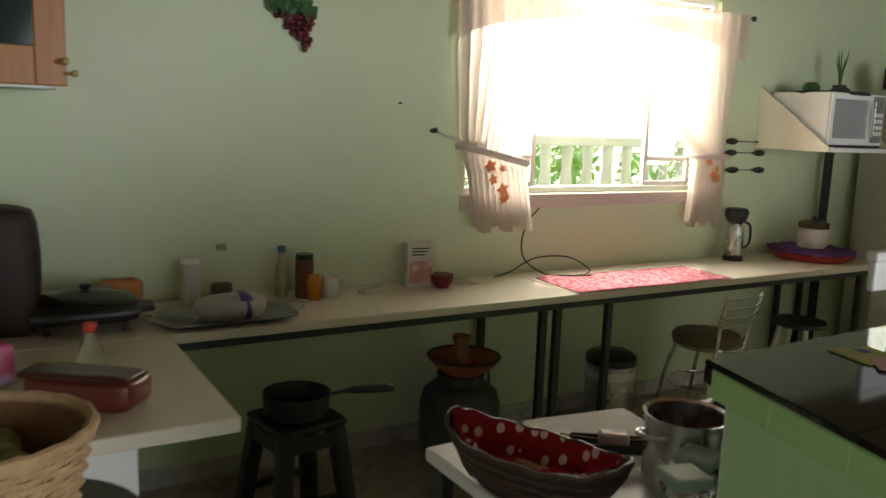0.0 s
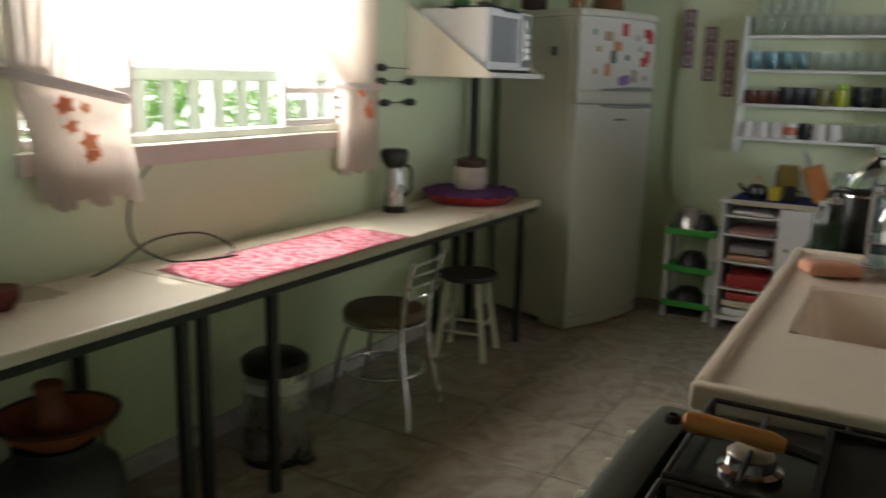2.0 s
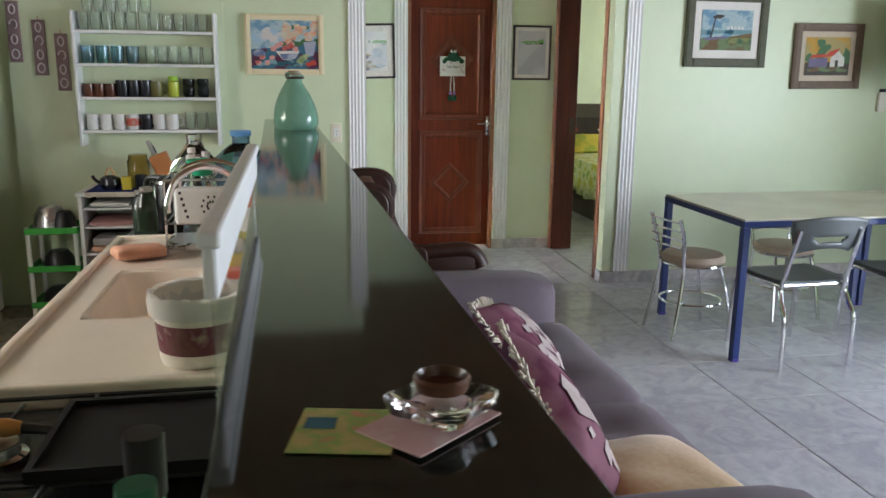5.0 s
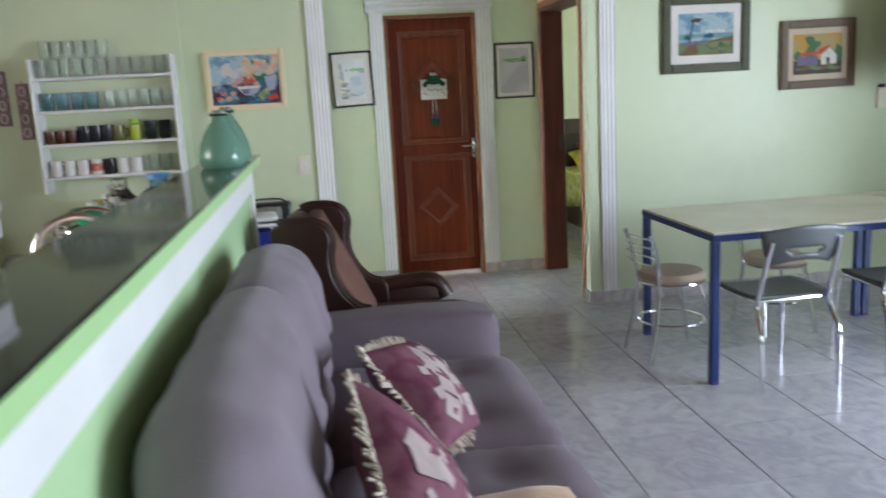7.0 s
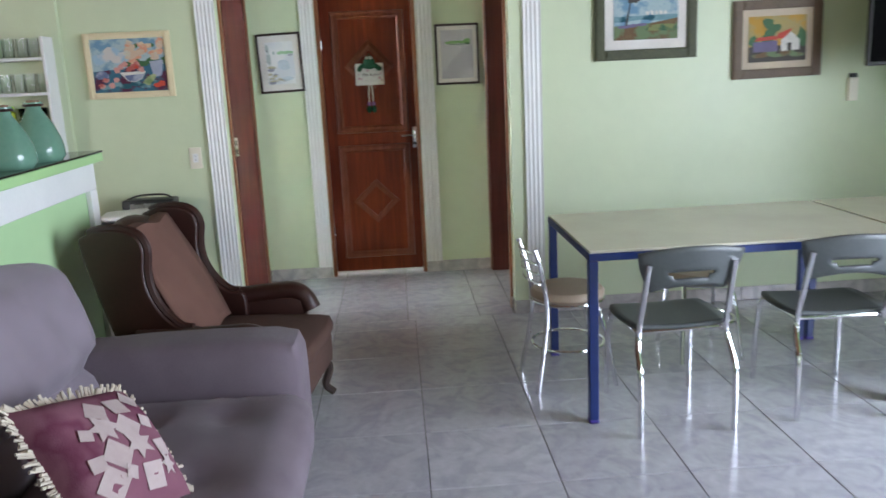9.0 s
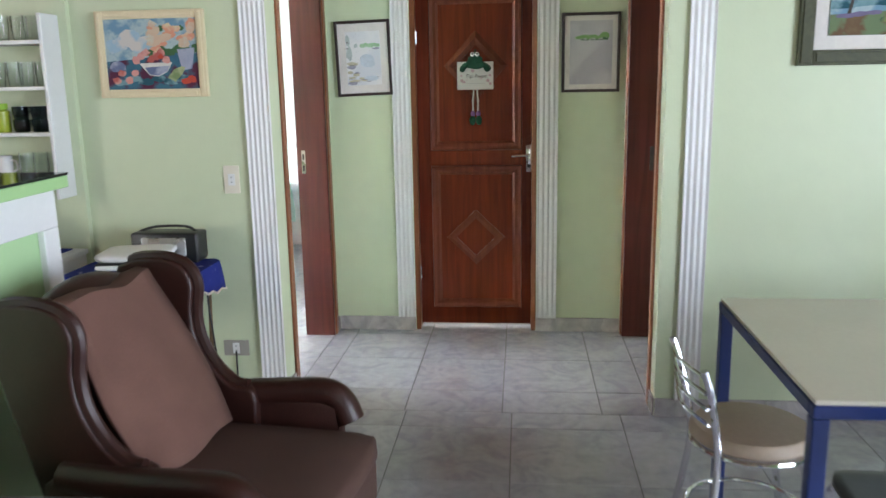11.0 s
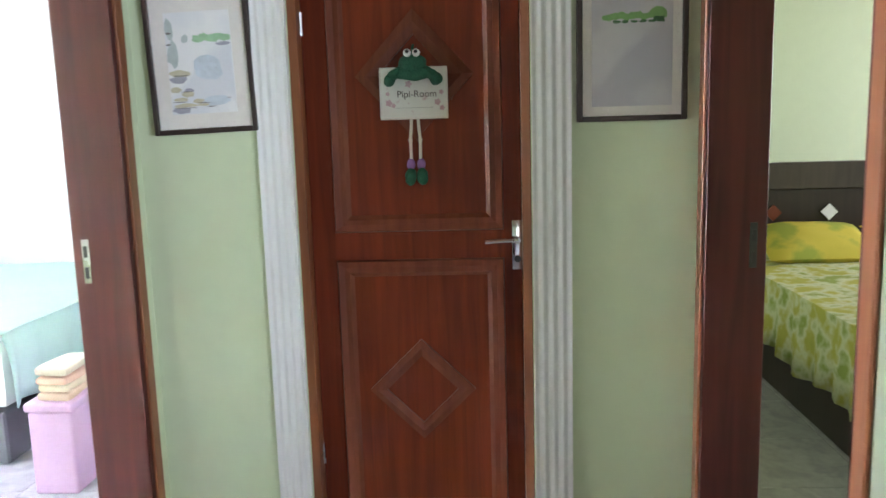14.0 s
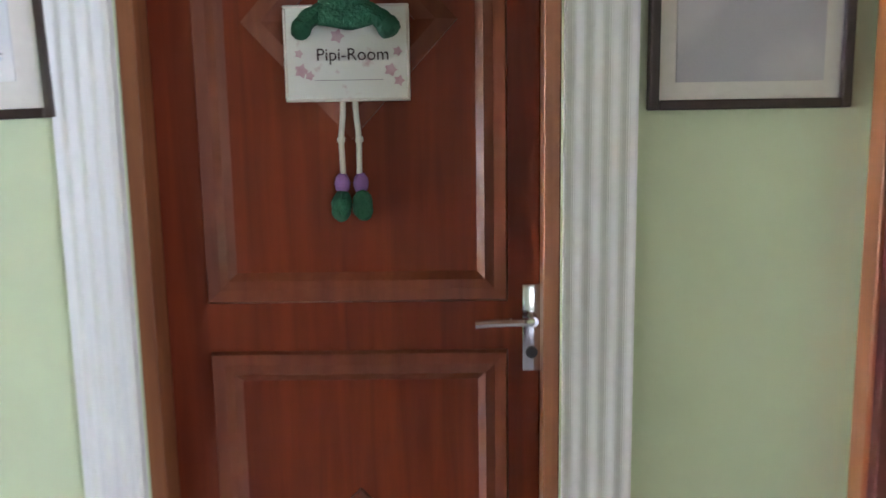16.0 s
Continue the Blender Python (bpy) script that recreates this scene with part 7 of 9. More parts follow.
stuff = [(0.082, 0.05, "white"), (0.253, 0.085, "red"), (0.132, 0.05, "cream"), (0.18, 0.05, "red"), (0.413, 0.04, "peach"), (0.455, 0.05, "grey"), (0.573, 0.03, "rose"), (0.683, 0.03, "white")]
cm_ = {"white": (0.72, 0.70, 0.66), "red": (0.42, 0.03, 0.03), "cream": (0.66, 0.58, 0.44), "peach": (0.60, 0.34, 0.22), "grey": (0.34, 0.30, 0.30), "rose": (0.52, 0.28, 0.26)}
CMT = {k: surf("pack_" + k, v, rough=0.5, scale=9) for k, v in cm_.items()}
for i, (z, h, c) in enumerate(stuff):
    t = thing("packet", "folded " + c + " packet lying on the cabinet shelf", "packet", (5.36, 1.60, z))
    part("packet", soft_box(-0.02, 0.24, -0.125 + 0.01 * (i % 3), 0.12 - 0.012 * (i % 2), 0, h - 0.002, 0.014, 4, seed=i, wob=0.008), CMT[c], t, smooth=True)
nc = thing("cabinet_cloth", "navy cloth with a white lace edge on the white cabinet", "table cloth", (5.32, 0, CZ + 0.001))
part("cloth", boxes([(-0.012, 0.36, 1.0, 1.72, 0, 0.004)], 0.001), NAVY, nc)
bm = bmn()
n = 28
up = [bm.verts.new((-0.0135, 1.0 + 0.72 * i / n, 0.003)) for i in range(n + 1)]
dn = [bm.verts.new((-0.016, 1.0 + 0.72 * i / n, -0.020 - 0.010 * (i % 2))) for i in range(n + 1)]
for i in range(n):
    bm.faces.new((up[i], dn[i], dn[i + 1], up[i + 1]))
part("lace_edge", bm, FRINGE, nc, "white lace edge")
ZC = CZ + 0.006
kt = thing("teapot", "small black enamel teapot with a floral lid on the navy cloth", "teapot", (5.43, 1.60, ZC))
part("body", lathed([(0, 0), (0.045, 0), (0.062, 0.03), (0.055, 0.065), (0.03, 0.08), (0, 0.082)], 20), GLAZES[1], kt, smooth=True)
bm = bmn()
tube(bm, curve_pts([(0, 0.05, 0.03), (0, 0.085, 0.055), (0, 0.10, 0.08)], 4), 0.010, 8)
part("spout", bm, GLAZES[1], kt, smooth=True)
bm = bmn()
tube(bm, curve_pts([(0, 0.03, 0.075), (0, 0.0, 0.125), (0, -0.03, 0.075)], 5), 0.006, 6)
part("handle", bm, P_ORG, kt, smooth=True)
bx = thing("tea_box", "small yellow tea box on the navy cloth", "box", (5.40, 1.50, ZC))
part("box", boxes([(-0.03, 0.03, -0.028, 0.028, 0, 0.075)], 0.002), flat("box_yellow", (0.68, 0.55, 0.04)), bx)
bottle("jar", "large amber glass jar behind the tea things", "jar", 5.56, 1.46, ZC, [(0.06, 0), (0.065, 0.02), (0.065, 0.15), (0.055, 0.165), (0.056, 0.19), (0, 0.191)], glass("amber_jar", (0.62, 0.42, 0.10), 0.05))
place(mug(GLAZES[1], "black mug on the navy cloth", r=0.036, h=0.085), 5.39, 1.42, ZC)
kb = thing("knife_block", "slanted light wooden knife block with black-handled knives", "knife block", (5.43, 1.27, ZC), rz=0)
BLOCK = wood("block_wood", (0.50, 0.20, 0.06), (0.40, 0.14, 0.04), rough=0.5)
part("block", move_bm(boxes([(-0.045, 0.045, -0.05, 0.05, 0.0, 0.20)], 0.006, 2), Matrix.Translation((0, -0.02, 0.018)) @ Matrix.Rotation(radians(-22), 4, "X")), BLOCK, kb)
for i in range(3):
    part("knife_handle", move_bm(boxes([(-0.03 + 0.022 * i, -0.016 + 0.022 * i, -0.012, 0.012, 0.20, 0.29 - 0.02 * i)], 0.004, 2), Matrix.Translation((0, -0.02 + 0.015, 0.018)) @ Matrix.Rotation(radians(-22), 4, "X")), BLACK if i else STEEL, kb)
bottle("jar", "clear glass jar with a steel lid on the cabinet", "jar", 5.52, 1.16, ZC, [(0.055, 0), (0.06, 0.02), (0.06, 0.13), (0.05, 0.15), (0, 0.151)], CLEAR, (0.151, 0.172, 0.054), STEEL)

rk = thing("vegetable_rack", "plastic rack with green shelves and white posts holding dark bowls", "rack", (5.42, 1.82, 0))
GRNP = surf("rack_green", (0.06, 0.42, 0.06), (0.04, 0.34, 0.05), rough=0.4)
for z in (0.09, 0.31, 0.54):
    bm = bmn()
    box(bm, -0.02, 0.24, -0.015, 0.27, z - 0.02, z - 0.012, 0.004)
    for s in ((-0.025, -0.015, -0.02, 0.275), (0.235, 0.245, -0.02, 0.275), (-0.015, 0.235, -0.02, -0.01), (-0.015, 0.235, 0.265, 0.275)):
        box(bm, *s, z - 0.02, z + 0.018, 0.003)
    part("shelf", bm, GRNP, rk)
for x in (-0.01, 0.23):
    for y in (-0.005, 0.26):
        bm = bmn()
        rod(bm, (x, y, 0), (x, y, 0.56), 0.014, 10)
        part("post", bm, WHITE, rk, smooth=True)
for i, (y, z, r_, h, m_) in enumerate(((0.13, 0.095, 0.10, 0.10, BLACK), (0.12, 0.315, 0.085, 0.11, BLACK), (0.15, 0.545, 0.10, 0.15, STEEL), (0.07, 0.545, 0.07, 0.12, BLACK))):
    t = thing("mixing_bowl", "upturned dark metal pan on the green rack", "pan", (5.50 + 0.03 * (i == 3) * -1, 1.82 + y, z - 0.012))
    part("pan", lathed([(r_, 0), (r_ + 0.004, 0.004), (r_ * 0.92, h * 0.6), (r_ * 0.6, h * 0.93), (0, h)], 24), m_, t, smooth=True)

# ---- sink, bowl and what stands round it ----
SYN = surf("sink_cream", (0.82, 0.73, 0.62), (0.80, 0.71, 0.60), rough=0.25, scale=9, rough_var=0.02, fine=300, mix=0.3)


def ring_plate(bm, outer, inner, z0, z1, floor_z=None):
    """A slab with a rectangular hole, or with a recess whose bottom is at floor_z."""
    def loop(r, z):
        return [bm.verts.new(p) for p in ((r[0], r[2], z), (r[1], r[2], z), (r[1], r[3], z), (r[0], r[3], z))]

    a, b, c = loop(outer, z0), loop(outer, z1), loop(inner, z1)
    d = loop(inner, z0 if floor_z is None else floor_z)
    for p, q in ((a, b), (b, c), (c, d)) + (((d, a),) if floor_z is None else ()):
        for k in range(4):
            bm.faces.new((p[k], p[(k + 1) % 4], q[(k + 1) % 4], q[k]))
    if floor_z is not None:
        bm.faces.new(d)
        bm.faces.new(a[::-1])
    bmesh.ops.recalc_face_normals(bm, faces=bm.faces[:])


sk = thing("sink", "cream synthetic-marble sink top with a raised rim and one deep bowl", "sink")
KX0, KX1, KY0, KY1, KZ = 1.925, 3.36, 0.585, 1.15, 0.905
bx0, bx1, by0, by1 = 2.38, 2.87, 0.775, 1.045
bm = bmn()
zt = KZ - 0.012
ring_plate(bm, (KX0 + 0.03, KX1 - 0.03, KY0, KY1 - 0.03), (bx0, bx1, by0, by1), zt - 0.03, zt)
part("drainboard", bm, SYN, sk)
part("rim", boxes([(KX0, KX0 + 0.03, KY0, KY1, KZ - 0.05, KZ), (KX1 - 0.03, KX1, KY0, KY1, KZ - 0.05, KZ), (KX0 + 0.03, KX1 - 0.03, KY1 - 0.03, KY1, KZ - 0.05, KZ)], 0.008, 3), SYN, sk, smooth=True)
bm = bmn()
loops = []
for k, (ins, z) in enumerate(((-0.006, zt + 0.001), (0.008, zt - 0.004), (0.02, zt - 0.03), (0.035, zt - 0.13), (0.07, zt - 0.155))):
    x0, x1, y0, y1 = bx0 + ins, bx1 - ins, by0 + ins, by1 - ins
    r_ = 0.05
    lp = []
    for cx, cy, a0 in ((x1 - r_, y1 - r_, 0), (x0 + r_, y1 - r_, 90), (x0 + r_, y0 + r_, 180), (x1 - r_, y0 + r_, 270)):
        for i in range(5):
            a = radians(a0 + 22.5 * i)
            lp.append(bm.verts.new((cx + r_ * math.cos(a), cy + r_ * math.sin(a), z)))
    loops.append(lp)
for a, b in zip(loops, loops[1:]):
    for i in range(20):
        bm.faces.new((a[i], b[i], b[(i + 1) % 20], a[(i + 1) % 20]))
bm.faces.new(loops[-1])
bmesh.ops.recalc_face_normals(bm, faces=bm.faces[:])
bmesh.ops.reverse_faces(bm, faces=bm.faces[:])
bl = part("bowl", bm, SYN, sk, smooth=True)
part("drain", lathed([(0, 0.004), (0.03, 0.004), (0.036, 0.0)], 20, (2.62, 0.91, zt - 0.154)), CHROME, bl, "chrome drain", smooth=True)
part("splash_clip", boxes([(KX0 - 0.004, KX0 + 0.012, KY0 + 0.005, KY0 + 0.03, KZ - 0.05, KZ + 0.03)], 0.003), WHITE, sk)
sc = thing("sink_cabinet", "green-painted masonry base under the sink top", "cabinet", (0, 0, 0))
GBASE = surf("base_green", (0.12, 0.32, 0.05), (0.10, 0.27, 0.045), rough=0.5, scale=4, bump=0.15)
part("end_wall", boxes([(1.94, 2.02, KY0 + 0.002, 1.10, 0, KZ - 0.052)], 0.003), GBASE, sc)
part("end_wall", boxes([(3.27, 3.35, KY0 + 0.002, 1.10, 0, KZ - 0.052)], 0.003), GBASE, sc)
for i in range(3):
    a = 2.022 + 0.415 * i
    dd = part("door", boxes([(a, a + 0.41, 1.08, 1.098, 0.08, KZ - 0.053)], 0.003), GBASE, sc)
part("plinth", boxes([(2.02, 3.27, KY0 + 0.003, 1.06, 0, 0.078)]), GBASE, sc)

bw = thing("black_counter", "base unit with a glossy black glass top behind the sink", "cabinet", (0, 0, 0))
part("body", boxes([(3.385, 4.15, 0.60, 1.12, 0, 0.865)], 0.004), WHITE, bw)
part("glass_top", boxes([(3.375, 4.16, 0.59, 1.14, 0.866, 0.885)], 0.004), GRANITE, bw, "glossy black top")
ZT = 0.886
ek = thing("electric_kettle", "black electric jug kettle with chrome bands on the black top", "kettle", (3.56, 0.99, ZT), rz=60)
part("body", lathed([(0, 0), (0.066, 0), (0.070, 0.01), (0.060, 0.10), (0.052, 0.185), (0.03, 0.20), (0, 0.202)], 24), BLACK, ek, smooth=True)
for z in (0.05, 0.172):
    part("band", lathed([(0.0665 - 0.08 * z, z), (0.069 - 0.08 * z, z + 0.004), (0.0665 - 0.08 * z, z + 0.012)], 24), CHROME, ek, smooth=True)
bm = bmn()
tube(bm, curve_pts([(0.04, 0, 0.19), (0.105, 0, 0.18), (0.11, 0, 0.09), (0.06, 0, 0.03)], 5), 0.011, 8)
part("handle", bm, BLACK, ek, smooth=True)
JARG = glass("dark_jar_glass", (0.25, 0.35, 0.28), 0.05)
for i, (x, y, h) in enumerate(((3.45, 1.06, 0.16), (3.52, 1.09, 0.14), (3.70, 1.05, 0.17))):
    bottle("jar", "dark green glass jar with a metal lid on the black top", "jar", x, y, ZT, [(0.033, 0), (0.035, 0.01), (0.035, h * 0.75), (0.022, h * 0.9), (0.022, h), (0, h)], JARG, (h, h + 0.015, 0.024), STEEL, "jars on the black top")
for i, (x, y) in enumerate(((3.46, 0.90), (3.60, 0.86), (3.75, 0.93))):
    bottle("water_bottle", "clear ribbed plastic water bottle on the black top", "bottle", x, y, ZT, [(0.038, 0), (0.04, 0.02), (0.037, 0.05), (0.04, 0.08), (0.037, 0.11), (0.04, 0.14), (0.037, 0.17), (0.03, 0.21), (0.014, 0.245), (0.014, 0.27), (0, 0.27)], CLEAR, (0.27, 0.288, 0.016), (WHITE, STEEL, WHITE)[i], "water bottles")
JUG = glass("water_jug", (0.25, 0.48, 0.68), 0.06)
jg = thing("water_jug", "large translucent blue water container with a ribbed body", "water container", (3.80, 0.74, ZT))
part("body", lathed([(0, 0.004), (0.125, 0), (0.132, 0.02), (0.126, 0.06), (0.132, 0.10), (0.126, 0.14), (0.132, 0.18), (0.12, 0.23), (0.06, 0.285), (0.035, 0.30), (0.035, 0.33), (0, 0.33)], 28), JUG, jg, smooth=True)
part("cap", lathed([(0, 0.331), (0.042, 0.331), (0.042, 0.352), (0, 0.354)], 20), surf("cap_blue", (0.10, 0.30, 0.60), rough=0.4), jg, "blue cap", smooth=True)
bottle("glass_jug", "big round clear glass jug with a narrow neck", "jug", 4.03, 0.95, ZT, [(0.09, 0), (0.115, 0.04), (0.12, 0.12), (0.10, 0.20), (0.045, 0.26), (0.03, 0.29), (0.034, 0.32), (0, 0.32)], CLEAR)

dr = thing("dish_rack", "grey metal dish rack with drip tray on the sink", "dish rack", (3.17, 0.79, KZ - 0.011))
part("drip_tray", boxes([(-0.11, 0.11, -0.16, 0.16, 0.012, 0.03)], 0.006, 2), STEEL, dr)
for x in (-0.10, 0.10):
    for y in (-0.15, 0.15):
        bm = bmn()
        rod(bm, (x, y, 0), (x, y, 0.24), 0.004, 8)
        part("post", bm, STEEL, dr, smooth=True)
for z in (0.10, 0.24):
    bm = bmn()
    tube(bm, [(-0.10, -0.15, z), (0.10, -0.15, z), (0.10, 0.15, z), (-0.10, 0.15, z)], 0.004, 6, closed=True)
    for i in range(9):
        rod(bm, (-0.10, -0.13 + 0.0325 * i, z), (0.10, -0.13 + 0.0325 * i, z), 0.0022, 5)
    part("wire_shelf", bm, STEEL, dr, smooth=True)
ct = thing("cutlery_holder", "white plastic cutlery drainer with punched holes in a flower shape", "cutlery holder", (3.05, 0.79, KZ + 0.06), rz=0)
ct.location.z = KZ + 0.093
part("body", boxes([(-0.035, 0.035, -0.115, 0.115, 0, 0.115)], 0.014, 3), WHITE, ct, smooth=True)
bm = bmn()
for i in range(10):
    a = i * math.pi / 5
    for rr in (0.014, 0.030):
        box(bm, -0.0365, -0.0345, rr * math.cos(a) - 0.003, rr * math.cos(a) + 0.003, 0.06 + rr * math.sin(a) - 0.004, 0.06 + rr * math.sin(a) + 0.004)
for i in range(5):
    for s in (-1, 1):
        box(bm, -0.0365, -0.0345, s * (0.075 + 0.005 * i) - 0.004, s * (0.075 + 0.005 * i) + 0.004, 0.022 + 0.019 * i, 0.031 + 0.019 * i)
part("holes", bm, BLACK, ct, "punched drain holes", kind="stuff")
bm = bmn()
tube(bm, curve_pts([(0, -0.10, 0.11), (0, -0.09, 0.17), (0, 0, 0.20), (0, 0.09, 0.17), (0, 0.10, 0.11)], 6), 0.007, 8)
part("handle", bm, CHROME, ct, smooth=True)
ts = thing("green_scrubber", "small bright green plastic bowl in the dish rack", "bowl", (3.16, 0.83, KZ + 0.234))
part("bowl", lathed([(0, 0.0), (0.03, 0.0), (0.05, 0.05), (0.047, 0.05), (0.028, 0.006), (0, 0.006)], 18), surf("bowl_green", (0.02, 0.45, 0.22), rough=0.4), ts, smooth=True)

tp_ = thing("tap", "tall chrome sink tap with a swan neck and cross handle", "tap", (2.98, 0.70, KZ - 0.011))
bm = bmn()
rod(bm, (0, 0, 0), (0, 0, 0.05), 0.022, 16)
tube(bm, curve_pts([(0, 0, 0.04), (0, 0.0, 0.20), (-0.02, 0.03, 0.27), (-0.06, 0.10, 0.30), (-0.10, 0.17, 0.27), (-0.115, 0.20, 0.20), (-0.115, 0.20, 0.17)], 6), 0.010, 10)
part("spout", bm, CHROME, tp_, smooth=True)
bm = bmn()
rod(bm, (-0.055, 0.03, 0.05), (-0.005, 0.01, 0.05), 0.008, 8)
for a in range(4):
    rod(bm, (-0.055, 0.03, 0.05), (-0.055 - 0.008, 0.03 + 0.028 * math.cos(a * math.pi / 2 + 0.4), 0.05 + 0.028 * math.sin(a * math.pi / 2 + 0.4)), 0.006, 8)
part("cross_handle", bm, CHROME, tp_, smooth=True)
bottle("spray_bottle", "white cleaning bottle with an orange cap by the bar wall", "bottle", 2.90, 0.67, KZ - 0.011, [(0.026, 0), (0.028, 0.01), (0.028, 0.13), (0.022, 0.17), (0.02, 0.18), (0, 0.18)], WHITE, (0.18, 0.245, 0.023), surf("cap_orange", (0.80, 0.14, 0.02), rough=0.4))
rh = thing("soap_holder", "red-orange plastic holder for dish soap on the sink top", "soap holder", (2.66, 0.68, KZ - 0.011))
part("tray", boxes([(-0.05, 0.05, -0.045, 0.055, 0, 0.05)], 0.01, 2), surf("holder_red", (0.72, 0.07, 0.015), rough=0.35), rh)
for i, (x, y) in enumerate(((2.68, 0.70), (2.67, 0.65))):
    b = bottle("dish_soap", "clear bottle of yellow dish soap with a yellow-edged label", "soap bottle", x, y, KZ + 0.04, [(0.024, 0), (0.026, 0.008), (0.026, 0.034), (0, 0.034)], surf("soap_yellow" + "ab"[i], (0.72, 0.60, 0.02), rough=0.2))
    part("upper", lathed([(0.026, 0.035), (0.026, 0.085), (0.020, 0.095), (0.010, 0.10), (0, 0.10)], 20), CLEAR, b, smooth=True)
    part("label_band", lathed([(0.0263, 0.078), (0.0268, 0.080), (0.0268, 0.088), (0.021, 0.096)], 20), surf("soap_band" + "ab"[i], (0.66, 0.60, 0.10), rough=0.3), b, "pale yellow collar", smooth=True)
    part("nozzle", lathed([(0, 0.101), (0.008, 0.101), (0.006, 0.122), (0, 0.124)], 12), WHITE, b, smooth=True)
bottle("white_bottle", "slim white plastic bottle beside the tap", "bottle", 2.80, 0.665, KZ - 0.011, [(0.024, 0), (0.026, 0.01), (0.026, 0.09), (0.012, 0.11), (0, 0.112)], WHITE, (0.112, 0.13, 0.012), WHITE)
br = thing("bottle_brush", "thin dark bottle brush leaning by the wall", "brush", (2.52, 0.64, KZ - 0.011))
bm = bmn()
rod(bm, (0, 0, 0), (0.01, -0.012, 0.20), 0.005, 8)
part("brush", bm, GREYPL, br, smooth=True)
sp = thing("sponge_cloth", "crumpled pale orange cleaning cloth lying on the sink top", "cloth", (3.03, 1.02, KZ - 0.011), rz=20)
part("cloth", soft_box(-0.06, 0.06, -0.075, 0.075, 0, 0.04, 0.016, 8, wob=0.02, seed=4), surf("cloth_peach", (0.66, 0.36, 0.24), (0.56, 0.28, 0.18), rough=0.95, bump=0.6), sp, smooth=True)

bu = thing("bucket", "white plastic bucket with a brown printed label and a bag liner", "bucket", (2.07, 0.735, KZ - 0.011))
bu.scale = (0.85, 0.85, 0.72)
part("body", lathed([(0, 0.003), (0.088, 0), (0.092, 0.01), (0.104, 0.185), (0.110, 0.19), (0.110, 0.20), (0.100, 0.20), (0.088, 0.02), (0, 0.016)], 36), surf("bucket_white", (0.74, 0.70, 0.62), rough=0.35), bu, smooth=True)
part("label", lathed([(0.0945, 0.04), (0.1005, 0.125)], 36), spots("bucket_label", (0.26, 0.22, 0.12), [(0.17, 0.05, 0.07), (0.42, 0.36, 0.26), (0.30, 0.24, 0.10)], scale=13, thresh=0.5), bu, "brown and dark red printed label")
part("rim_ring", lathed([(0.100, 0.15), (0.108, 0.155), (0.109, 0.17), (0.103, 0.175)], 36), surf("bucket_rim", (0.76, 0.73, 0.66), rough=0.35), bu, smooth=True)
bm = bmn()
n = 44
R = []
for k, (r_, z) in enumerate(((0.092, 0.13), (0.103, 0.203), (0.112, 0.206), (0.115, 0.18), (0.112, 0.145))):
    R.append([bm.verts.new(((r_ + 0.004 * noise.noise(Vector((i * 0.9, k, 1)))) * math.cos(2 * math.pi * i / n), (r_ + 0.004 * noise.noise(Vector((i * 0.9, k, 1)))) * math.sin(2 * math.pi * i / n), z + 0.014 * noise.noise(Vector((i * 0.5, k * 3, 7))))) for i in range(n)])
for a, b in zip(R, R[1:]):
    for i in range(n):
        bm.faces.new((a[i], b[i], b[(i + 1) % n], a[(i + 1) % n]))
part("bag_liner", bm, cloth_thin("plastic_film", (0.85, 0.85, 0.83), 0.4, alpha=0.45), bu, "thin clear plastic bag", smooth=True)
fd = thing("frying_pan", "dark brown pan leaning between the bucket and the wall", "pan", (2.12, 0.625, KZ - 0.011))
part("pan", move_bm(lathed([(0, 0), (0.08, 0.0), (0.095, 0.02), (0.09, 0.02), (0, 0.006)], 28), Matrix.Translation((0, 0, 0.095)) @ Matrix.Rotation(radians(82), 4, "X")), surf("pan_brown", (0.10, 0.04, 0.03), rough=0.3), fd, smooth=True)

# pinkish tiles over the sink
tl = tagged(new("splashback", None), "pinkish white wall tiles over the sink", kind="structure")
TP = spots("tile_pink", (0.62, 0.50, 0.48), [(0.64, 0.54, 0.52), (0.58, 0.45, 0.44)], scale=5, thresh=0.5, rough=0.25, bump=0.02)
for i in range(9):
    for j in range(6):
        a, z = 2.02 + 0.30 * i, 0.905 + 0.052 * j
        if a + 0.295 < BX1:
            part("tile", askew(boxes([(a, a + 0.297, 0.570, 0.576, z, z + 0.049)], 0.0015)), TP, tl)
tagged(part("trim_bar_kitchen", askew(boxes([(BX0 + 0.03, 2.02, 0.570, 0.574, 0.0, BZ - 0.033)])), WALL_PALE), "pale green gloss paint on the kitchen side", kind="structure")
sx = thing("wall_socket", "white double wall socket on the pale wall behind the hob", "wall socket", (1.50, 0.57 + off(1.5), 1.0))
part("plate", boxes([(-0.055, 0.055, 0, 0.008, -0.04, 0.04)], 0.003, 2), WHITE, sx)
for x in (-0.025, 0.025):
    part("insert", boxes([(x - 0.016, x + 0.016, 0.007, 0.011, -0.018, 0.018)], 0.001), CREAM, sx)

